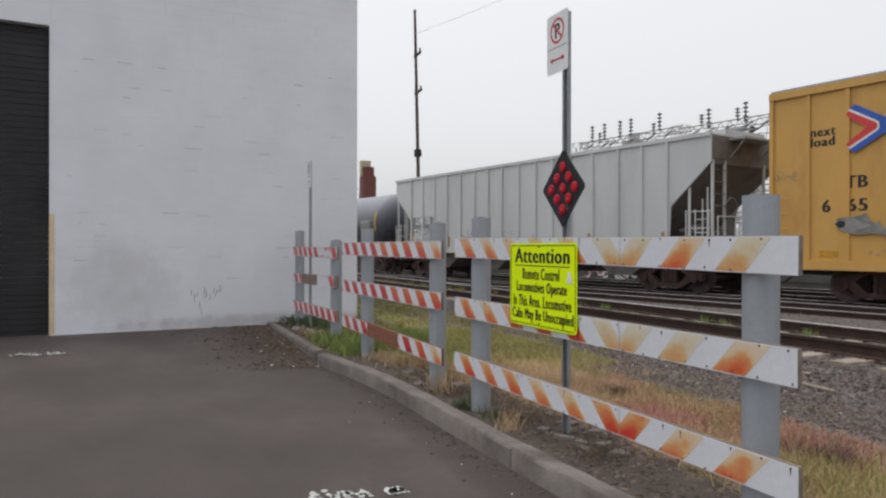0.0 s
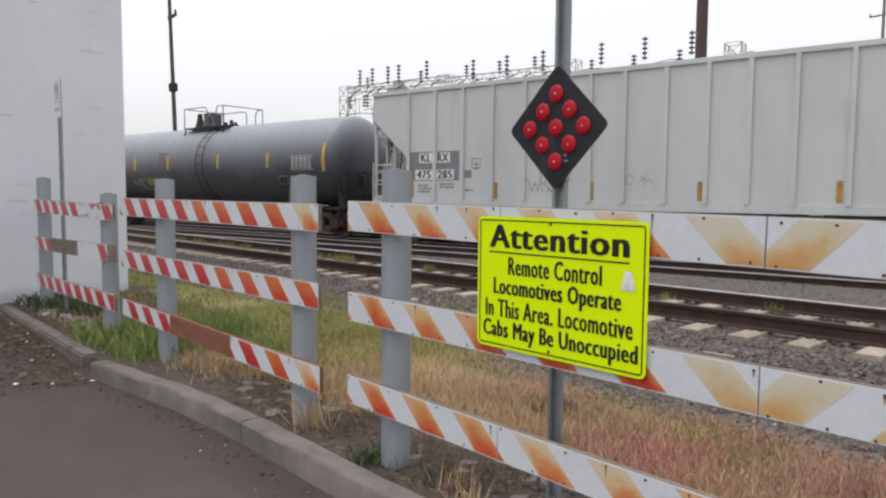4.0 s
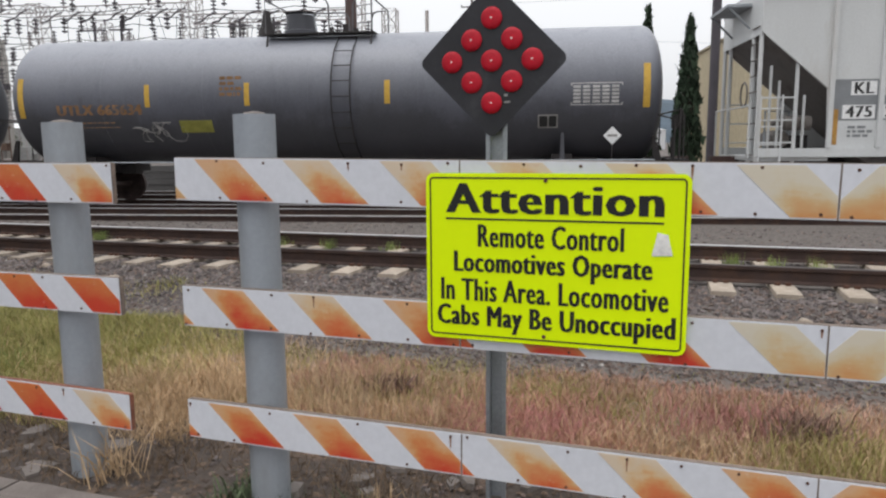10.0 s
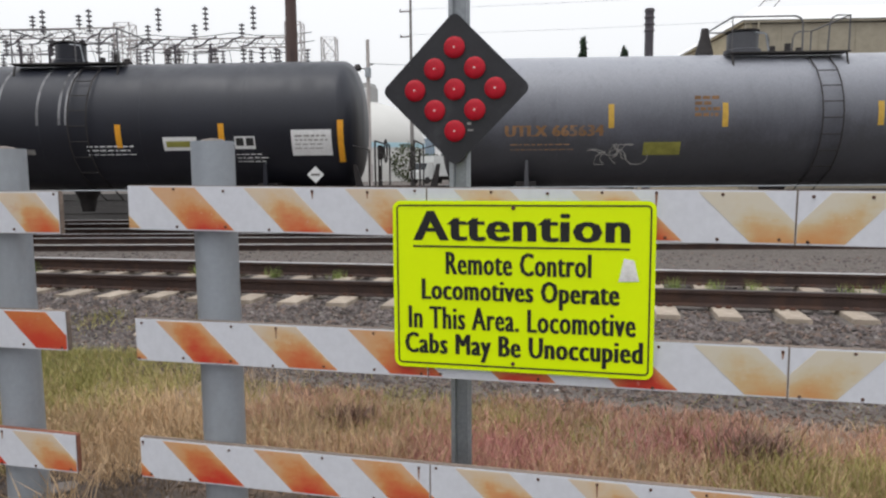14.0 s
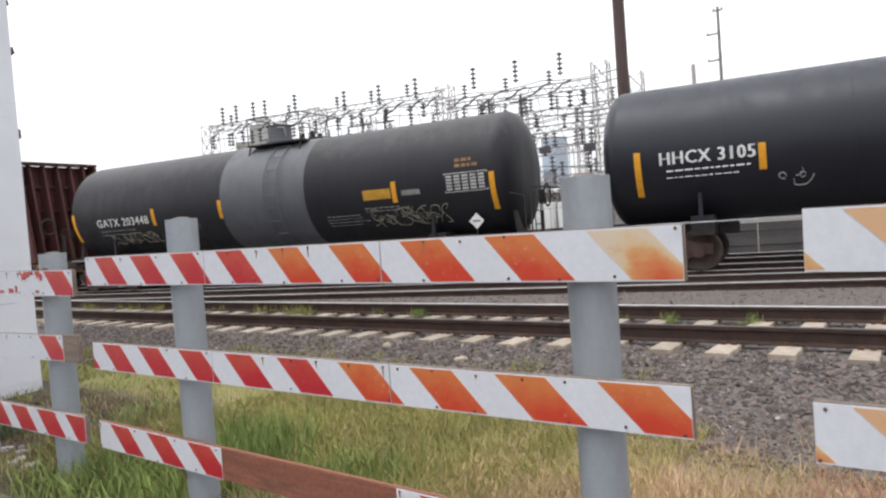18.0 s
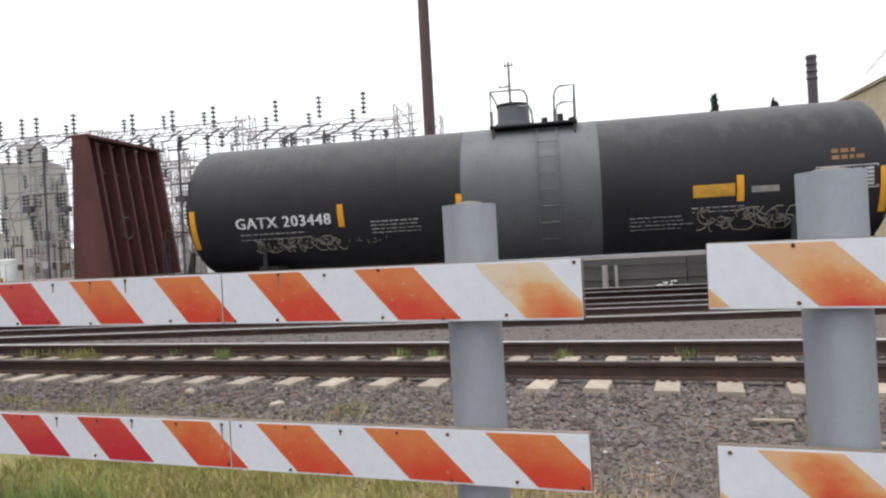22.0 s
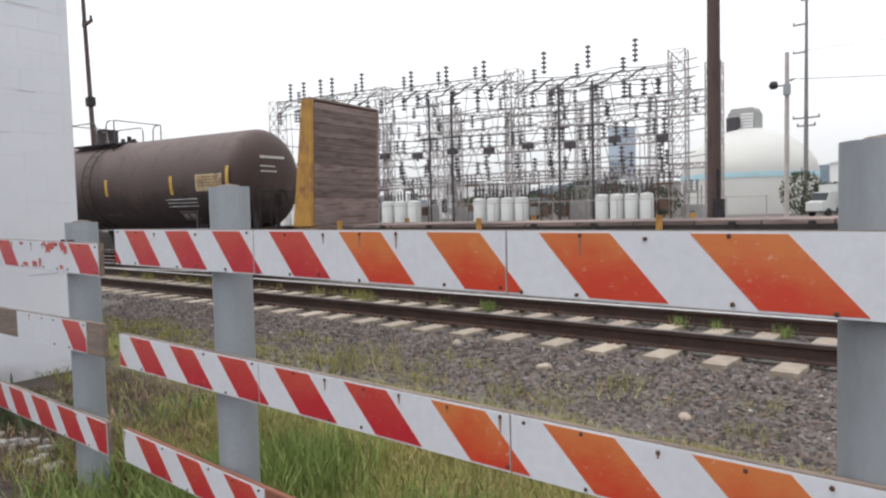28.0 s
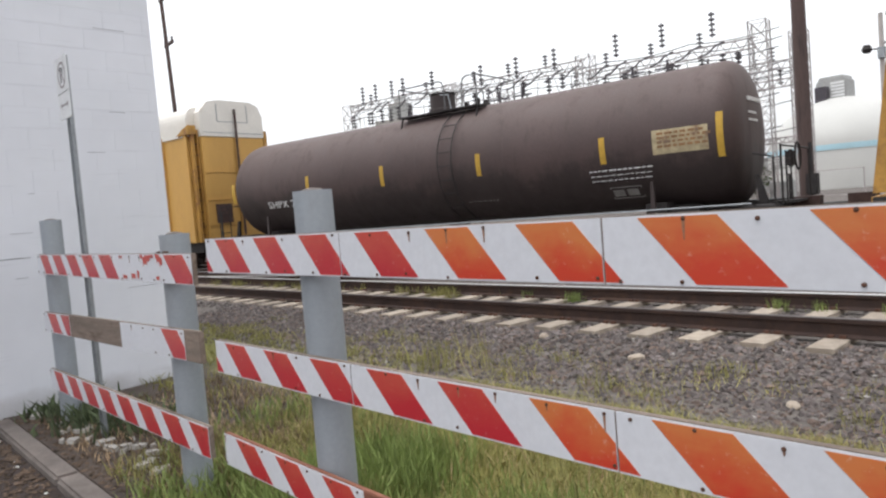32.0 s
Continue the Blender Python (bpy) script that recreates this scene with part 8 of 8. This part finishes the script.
    for k in range(22):
        part("fence_post", tubes([((-6 + k * 3.0, 0, -0.2), (-6 + k * 3.0, 0, 2.2))], 0.045, 5), LATTICE, fence)
    for z in (0.2, 2.15):
        part("fence_rail", tubes([((-6, 0, z), (57, 0, z))], 0.03, 4), LATTICE, fence)
    rusty = random.Random(41)
    for k in range(30):
        o = thing("switchgear_frame", "rusty brown switchgear frame low in the substation", "switchgear", SUB @ pose(1.5 + k * 1.68, rusty.uniform(-5, 1.5), 0), group="low switchgear")
        h = rusty.uniform(2.2, 4.4)
        m = RUSTY_GEAR if k % 3 else CONCRETE
        for sx in (-0.55, 0.55):
            part("frame_post", tubes([((sx, 0, -0.1), (sx, 0, h))], 0.08, 4), m, o)
        part("frame_beam", box(-0.75, 0.75, -0.12, 0.12, h, h + 0.2), m, o)
        part("drive_box", box(-0.35, 0.35, -0.3, 0.3, h * 0.35, h * 0.35 + rusty.uniform(0.5, 1.1), 0.03), m, o)
        for sx in (-0.5, 0.0, 0.5):
            b = new("frame_insulator", sm)
            b.parent, b.location, b.scale = o, (sx, 0, h + 0.2), (0.6, 0.6, 0.7)
    for k in range(8):
        o = thing("control_cabinet", "pale grey switchgear cabinet behind the fence", "cabinet", SUB @ pose(1.5 + k * 6.4, -3 - (k % 3) * 2, 0), group="control cabinets")
        part("cabinet_body", box(-1.0, 1.0, -0.6, 0.6, -0.1, 1.6 + 0.4 * (k % 3), 0.05), CONCRETE, o)
        for sx in (-0.8, 0.8):
            part("cabinet_post", tubes([((sx, 0, 1.5), (sx, 0, 3.4))], 0.06, 4), LATTICE, o)


substation()


def utility_pole(label, x, y, h, r0, r1, material, arms=(), lean=(0, 0), extras=None):
    p = thing("utility_pole", label, "utility pole", pose(x, y, 0, lean[0], lean[1], 0))
    n = 10
    prof = [(0, -0.4)] + [(r0 + (r1 - r0) * k / n, -0.4 + (h + 0.4) * k / n) for k in range(n + 1)] + [(0, h + 0.02)]
    part("pole", spin(prof, 14), material, p, smooth=True)
    for z, w, side in arms:
        part("crossarm", box(-w / 2 + side, w / 2 + side, -0.08, 0.08, z - 0.08, z + 0.08), WOOD_POLE, p)
        for q in (-w / 2 + side + 0.1, w / 2 + side - 0.1):
            o = spin([(0.05, z + 0.08), (0.1, z + 0.16), (0.06, z + 0.24), (0.1, z + 0.3), (0, z + 0.4)], 8)
            bmesh.ops.translate(o, vec=(q, 0, 0), verts=o.verts)
            part("pin_insulator", o, INSULATOR, p)
    return p


def poles():
    a = utility_pole("thick brown wooden utility pole beyond the tracks", -9.93, 20.34, 17, 0.21, 0.16, WOOD_POLE)
    part("conduit", tubes([((0.2, -0.14, -0.2), (0.17, -0.12, 2.6))], 0.05, 8), BLACK_STEEL, a)
    part("meter_box", box(0.12, 0.42, -0.42, -0.2, 1.1, 1.7, 0.02), BLACK_STEEL, a)
    utility_pole("tall thin transmission pole in the distance", -27.8, 97.5, 27.6, 0.32, 0.16, GREY_POLE, ((24.1, 1.8, -0.7), (20.6, 1.8, -0.7), (27.1, 1.3, 0), (12.3, 3.2, 0), (11.3, 2.2, 0)))
    b = utility_pole("pale pole with a floodlight", -10.64, 30.06, 7.7, 0.10, 0.085, PALE_POLE)
    part("bracket", tubes([((-0.5, 0, 6.4), (0.1, 0, 6.35))], 0.03, 5), BLACK_STEEL, b)
    part("floodlight", spin([(0, 0.2), (0.12, 0.18), (0.2, 0.0), (0.12, -0.12), (0, -0.14)], 12), BLACK_STEEL, b).location = (-0.52, 0, 6.4)
    part("junction_box", box(-0.1, 0.16, -0.2, 0.0, 5.95, 6.4, 0.02), POST_GREY, b)
    part("lamp_arm", tubes([((0.0, 0, 6.5), (0.3, 0, 6.6))], 0.03, 5), BLACK_STEEL, b)
    c = utility_pole("leaning dark wooden pole beyond the yard", -49.1, 18.1, 21.2, 0.17, 0.11, WOOD_POLE, ((17.3, 1.4, 0.4), (14.2, 1.4, 0.4)), (0, -3.6))
    part("pole_box", box(-0.25, 0.25, -0.25, 0.25, 8.9, 9.5, 0.04), BLACK_STEEL, c)
    d = utility_pole("dark pole with a stubby ribbed head", POLE_D[0], POLE_D[1], POLE_D[2], 0.145, 0.135, INSULATOR)
    for k in range(4):
        o = spin([(0.13, 0), (0.162, 0.03), (0.162, 0.07), (0.13, 0.1)], 12)
        part("pole_collar", o, INSULATOR, d).location = (0, 0, POLE_D[2] - 0.72 + 0.2 * k)
    line = thing("overhead_line", "thin overhead wires against the pale sky", "wires")
    for z, y in ((20.8, 97.2), (24.3, 97.2)):
        part("wire", poly_run([(-28.4 + 4 * k, y, z - 0.004 * k * (24 - k)) for k in range(25)], 0.02, 3), WIRE, line)
    part("wire", poly_run([(-9.9 + 3 * k, 20.4 - 0.6 * k, 15.5 - 0.05 * k) for k in range(12)], 0.012, 3), WIRE, line)
    part("wire", poly_run([(-9.9 - 4 * k, 20.4 - 0.25 * k, 16.0 + 0.3 * k - 0.02 * k * (10 - k)) for k in range(11)], 0.012, 3), WIRE, line)
    part("wire", poly_run([(-10.6 + 2.0 * k, 30.0 + 6 * k, 6.6 + 0.6 * k) for k in range(12)], 0.015, 3), WIRE, line)


POLE_D = (1.74, 21.3, 6.52)
poles()


def barrier_wall():
    w = thing("concrete_wall", "low dark grey wall of stacked planks beyond the yard tracks", "wall", pose(0, 20.9, 0, 0, 0, TRAIN_YAW), kind="structure")
    for k in range(26):
        x = -62 + k * 4
        for q in range(5):
            part("wall_plank", box(x, x + 3.96, -0.15 + 0.02 * (q % 2), 0.15, -0.2 + q * 0.22, 0.005 + q * 0.22), YARD_WALL, w)
    for x, r in ((-4.41, 0.085), (-4.08, 0.045)):
        part("white_marker_post", tubes([((x, -0.3, -0.2), (x, -0.3, 0.7))], r, 10), PALE_POLE, w)
    bm = bmesh.new()
    rnd = random.Random(6)
    for i in range(16):
        u = rnd.uniform(0, 1)
        x, z = -2.9 + 0.6 * u, 0.02 + u * rnd.uniform(0, 0.2)
        tube(bm, (x, -0.156, z), (x + rnd.uniform(-0.12, 0.12), -0.156, z + rnd.uniform(-0.03, 0.05)), 0.022, 4)
    part("graffiti", bm, PAPER, w, "pale spray-painted scrawl")
    for m, seed, n, r in ((PAPER, 51, 96, 0.05), (LOGO_PINK, 52, 60, 0.04)):
        scrawl(w, -23.6, 0.1, 4.1, 0.72, m, seed, None, -0.158 - 0.002 * (seed - 50), r, n)
    part("utility_box", box(-19.35, -18.4, -0.45, -0.155, -0.2, 0.82, 0.03), CONCRETE, w, "pale grey utility box against the wall")


barrier_wall()


def far_buildings():
    d = thing("dome_building", "cream storage dome with a roof vent and a cyan band", "dome", pose(DOME_AT[0], DOME_AT[1], 0))
    part("shell", spin([(9.75, -0.3), (9.75, 6.4), (9.45, 7.6), (8.5, 9.2), (6.9, 10.8), (4.8, 12.05), (2.4, 12.85), (0, 13.1)], 56), DOME, d, smooth=True)
    part("cyan_band", spin([(9.78, 5.3), (9.82, 5.3), (9.82, 6.05), (9.78, 6.05)], 56), CYAN, d)
    v = part("vent_house", box(-2.4, 1.6, -1.8, 1.8, 11.0, 15.4, 0.1), VENT, d)
    part("vent_roof", prism([(-2.2, 15.42), (1.4, 15.42), (1.2, 16.0), (-1.9, 16.0)], -1.7, 1.7), VENT, v)
    for k in range(6):
        part("louvre", box(-0.4, 1.4, -1.9, -1.805, 12.6 + k * 0.45, 12.9 + k * 0.45), ROOF_WHITE, v)
    part("vent_box", box(-2.2, -0.6, -3.0, -1.82, 12.2, 14.6, 0.05), INSULATOR, v, "dark blower box")
    gq = thing("grain_elevator", "grey concrete elevator tower behind the substation", "tower", pose(-97.5, 77.0, 0, 0, 0, 30))
    part("shaft", box(-3.5, 3.5, -3.2, 3.2, -0.3, 17.4), TAUPE, gq)
    part("head_house", box(-1.6, 1.6, -1.6, 1.6, 17.41, 20.3), CONCRETE, gq)
    for x in (-3.2, -1.1, 1.0, 3.1):
        part("pilaster", box(x - 0.25, x + 0.25, -3.4, -3.203, -0.3, 17.3), TAUPE, gq)
    part("conveyor_leg", box(3.7, 4.4, -1.0, 1.0, -0.3, 15.0), TAUPE, gq)
    part("roof_vent", box(-0.8, 0.8, -0.8, 0.8, 20.32, 21.6), WHITE_STEEL, gq)
    part("annex", box(-6.4, -3.51, -2.5, 2.5, -0.3, 7), TAUPE, gq)
    t = thing("tan_building", "tan metal building with a white roof and plain walls", "building", pose(4.99, 24.0, 0, 0, 0, 11))
    part("side_wall", box(0.0, 0.2, 0.0, 22, -0.3, 6.43), TAN_WALL, t)
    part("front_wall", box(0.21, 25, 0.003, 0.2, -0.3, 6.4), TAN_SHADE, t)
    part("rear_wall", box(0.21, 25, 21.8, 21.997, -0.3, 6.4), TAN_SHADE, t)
    part("end_wall", box(24.8, 25.003, 0.21, 21.79, -0.3, 6.4), TAN_WALL, t)
    for k in range(18):
        part("wall_rib", box(-0.006, -0.001, 0.6 + k * 1.22, 0.65 + k * 1.22, -0.3, 6.36), TAN_WALL, t)
    for k in range(20):
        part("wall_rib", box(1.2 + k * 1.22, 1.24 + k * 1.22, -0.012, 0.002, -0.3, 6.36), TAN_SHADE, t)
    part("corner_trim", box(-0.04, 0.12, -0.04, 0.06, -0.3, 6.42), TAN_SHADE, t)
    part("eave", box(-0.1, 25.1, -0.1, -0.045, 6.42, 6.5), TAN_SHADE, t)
    part("eave", box(-0.1, -0.045, -0.04, 22.1, 6.42, 6.5), TAN_WALL, t)
    bm = bmesh.new()
    v = [bm.verts.new(p) for p in ((-0.13, -0.13, 6.51), (25.1, -0.13, 6.51), (25.1, 22.1, 6.51), (-0.13, 22.1, 6.51), (4.5, 11, 9.3), (20.5, 11, 9.3))]
    for q in ((0, 1, 5, 4), (1, 2, 5), (2, 3, 4, 5), (3, 0, 4)):
        bm.faces.new([v[k] for k in q])
    part("roof", bm, ROOF_WHITE, t)
    part("downpipe", tubes([((0.4, -0.09, -0.2), (0.4, -0.09, 6.42))], 0.04, 6), TAN_SHADE, t)
    tr = thing("lattice_boom", "thin lattice boom rising behind the tan building", "crane", pose(26, 74, 0))
    bm = bmesh.new()
    for a, b, n in ((Vector((-16.0, 0, 12.6)), Vector((-9.2, 0, 20.2)), 9), (Vector((-9.2, 0, 20.2)), Vector((-3.6, 0, 19.2)), 6)):
        o = Vector((0.75, 0, -0.75))
        for k in range(n):
            p, q = a.lerp(b, k / n), a.lerp(b, (k + 1) / n)
            tube(bm, p, q, 0.05, 4)
            tube(bm, p + o, q + o, 0.05, 4)
            tube(bm, p, q + o, 0.035, 3)
    tube(bm, Vector((-15.6, 0, -0.2)), Vector((-15.6, 0, 12.9)), 0.12, 6)
    part("boom", bm, LATTICE, tr)
    rs = thing("red_shed", "low red and white roadside building in the distance", "building", pose(-159, 95, 0, 0, 0, 50))
    part("wall", box(-8, 8, -5, 5, -0.3, 4.6), CONCRETE, rs)
    part("fascia", box(-8.2, 8.2, -5.2, 5.2, 4.6, 6.6), FAR_RED_BRIGHT, rs)
    r = thing("red_tower", "distant red-brown process tower", "tower", pose(-139.5, 41.0, 0))
    part("tower_body", box(-1.4, 1.4, -1.4, 1.4, 0, 16.5), FAR_RED, r)
    part("tower_head", box(-1.0, 0.2, -1.5, 0.6, 16.5, 19.8), TAN_WALL, r)
    part("tower_head", box(0.25, 1.3, -1.2, 1.0, 16.5, 18.4), FAR_RED, r)
    rnd = random.Random(31)
    for k, (x, y, w, dd, h, m) in enumerate(((-60, 120, 26, 12, 5.5, CONCRETE), (-92, 110, 18, 12, 6.5, ROOF_WHITE), (-125, 100, 26, 14, 5.0, CONCRETE), (-30, 150, 13, 12, 8.6, ROOF_WHITE), (-8, 150, 10, 10, 4.0, ROOF_WHITE),
                                             (-86.1, 159.6, 4.4, 5, 21.0, PALE_BLUE), (-150, 70, 24, 20, 6.0, CONCRETE), (-175, 25, 30, 20, 8.0, CONCRETE), (6, 135, 8, 10, 5.0, ROOF_WHITE), (60, 130, 40, 20, 9, CONCRETE))):
        bld = thing("far_shed", "low pale industrial shed in the distance", "shed", pose(x, y, 0, 0, 0, rnd.uniform(-12, 12)), group="far sheds")
        part("wall", box(-w / 2, w / 2, -dd / 2, dd / 2, -0.3, h), m, bld)
        part("roof", prism([(-w / 2 - 0.3, h), (w / 2 + 0.3, h), (0, h + 1.2)], -dd / 2 - 0.3, dd / 2 + 0.3), ROOF_WHITE, bld)
        for j in range(5 if k % 2 else 0):
            part("window", box(-w * 0.4 + j * w * 0.18, -w * 0.4 + j * w * 0.18 + w * 0.09, -dd / 2 - 0.04, -dd / 2 - 0.004, 1.2, h * 0.6), GLASS_DARK, bld)


DOME_AT = (-39.7, 111.4)
far_buildings()


def delivery_truck(x, y, yaw):
    t = thing("delivery_truck", "white box truck parked in the distance", "truck", pose(x, y, 0, 0, 0, yaw), group="parked trucks")
    part("cargo_box", box(-2.6, 1.6, -1.2, 1.2, 0.9, 3.4, 0.05), WHITE_STEEL, t)
    cab = part("cab", prism([(1.65, 0.6), (3.6, 0.6), (3.6, 1.5), (2.9, 1.7), (2.5, 2.6), (1.65, 2.6)], -1.05, 1.05), WHITE_STEEL, t)
    part("windscreen", prism([(2.93, 1.72), (3.0, 1.74), (2.6, 2.52), (2.53, 2.5)], -0.95, 0.95), GLASS_DARK, cab)
    part("side_window", box(1.85, 2.45, -1.06, -1.052, 1.7, 2.4), GLASS_DARK, cab)
    part("chassis", box(-2.6, 3.4, -0.5, 0.5, 0.45, 0.88), BLACK_STEEL, t)
    for wx in (-1.8, 2.7):
        for wy in (-1.0, 1.0):
            w = part("wheel", spin([(0, 0.12), (0.3, 0.12), (0.45, 0.08), (0.45, -0.08), (0.3, -0.12), (0, -0.12)], 16, "Y"), BLACK_STEEL, t)
            w.location = (wx, wy, 0.43)


for q in ((-20.8, 83.5, 242), (-14.6, 88.5, 230), (-13.2, 79.5, 185), (-9.0, 84, 190)):
    delivery_truck(*q)


def cypress(x, y, h, r):
    t = thing("cypress_tree", "tall narrow dark green cypress", "tree", pose(x, y, 0), group="cypress row")
    part("trunk", tubes([((0, 0, -0.2), (0, 0, h * 0.8))], 0.18, 6), WOOD_POLE, t)
    g = np.random.default_rng(int(x * 10) + 500)
    n = 2600
    z = g.uniform(0.03, 1.0, n)
    prof = np.clip(np.minimum(z * 6, 1.0), 0, 1) * (1 - z ** 1.7) + 0.03
    a = g.uniform(0, math.tau, n)
    rr = r * prof * g.uniform(0.55, 1.08, n)
    c = np.stack([rr * np.cos(a), rr * np.sin(a), z * h], 1)
    sz = g.uniform(0.05, 0.13, n)
    v = g.normal(0, 1, (n, 3, 3)) * sz[:, None, None] * np.array([0.7, 0.7, 1.3])
    v[:, 2, 2] += 0.2
    me = bpy.data.meshes.new("foliage")
    me.from_pydata((c[:, None] + v).reshape(-1, 3).tolist(), [], np.arange(n * 3).reshape(-1, 3).tolist())
    me.materials.append(CYPRESS)
    part("crown", me, CYPRESS, t)


for q in ((-0.85, 34.4, 7.85, 0.66), (1.03, 25.6, 5.8, 0.56)):
    cypress(*q)


def shrub(x, y, h, r, material=SCRUB, name="shrub", label="grey-green scrub by the yard fence"):
    g = np.random.default_rng(int(abs(x) * 7) + 3)
    t = thing(name, label, "shrub", pose(x, y, 0), group="far scrub")
    part("stem", tubes([((0, 0, -0.1), (0.1, 0, h * 0.6)), ((0, 0, 0), (-0.4 * r, 0.2, h * 0.5)), ((0, 0, 0), (0.4 * r, -0.2, h * 0.55))], 0.06, 5), WOOD_POLE, t)
    n = 1100
    d = g.normal(0, 1, (n, 3))
    d /= np.linalg.norm(d, axis=1)[:, None]
    c = d * (g.uniform(0.5, 1.0, n) ** 0.5)[:, None] * np.array([r, r, h * 0.5]) + np.array([0, 0, h * 0.5])
    v = g.normal(0, 0.16, (n, 3, 3))
    me = bpy.data.meshes.new("foliage")
    me.from_pydata((c[:, None] + v).reshape(-1, 3).tolist(), [], np.arange(n * 3).reshape(-1, 3).tolist())
    me.materials.append(material)
    part("crown", me, material, t)


for q in ((-27.0, 93, 5.5, 2.6), (-24.5, 95, 4.0, 2.2), (-45, 90, 4.0, 3.0), (-62, 95, 4.5, 3.5), (-80, 100, 4.0, 3.5), (-110, 90, 5, 4), (-47, 84, 5.0, 3.2), (-51, 82, 5.5, 3.4), (-55, 86, 4.8, 3.6), (-60, 84, 4.2, 3.2), (-66, 80, 4.0, 3.4), (-71, 83, 3.6, 3.4), (-84, 78, 3.4, 3.0), (-43, 88, 4.4, 3.0)):
    shrub(*q)


def hills():
    bm = bmesh.new()
    rows = []
    for k in range(121):
        a = radians(60 + 100 * k / 120)
        x, y = 1900 * math.cos(a) * 1.0, 1900 * math.sin(a)
        h = 75 + 60 * max(0, math.cos(a - radians(82)) ** 6) + 24 * noise.noise(Vector((a * 7, 0, 0))) + 10 * noise.noise(Vector((a * 25, 4, 0)))
        if a > radians(120):
            h *= max(0.15, 1 - (a - radians(120)) * 2.2)
        rows.append((bm.verts.new((x, y, -5)), bm.verts.new((x * 1.12, y * 1.12, h * 0.7)), bm.verts.new((x * 1.25, y * 1.25, h))))
    for a, b in zip(rows[:-1], rows[1:]):
        bm.faces.new((a[0], b[0], b[1], a[1]))
        bm.faces.new((a[1], b[1], b[2], a[2]))
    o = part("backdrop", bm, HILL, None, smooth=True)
    tagged(o, "hazy blue-green wooded hills on the horizon", "hills", kind="structure")


hills()


# ---- what moves ----
def motions():
    times = [0, 1 / 30, 2 / 30] + list(range(1, 32)) + [32 - 2 / 30, 32 - 1 / 30, 32]
    for car, s in CARS:
        walk(car, [(t, car_pose(s, t)) for t in times])
    turn = math.degrees(SPEED / WHEEL_R)
    for w, dx in ROLLING:
        walk(w, [(k * 0.2, pose(dx, 0, WHEEL_R, 0, turn * k * 0.2, 0)) for k in range(161)])


motions()
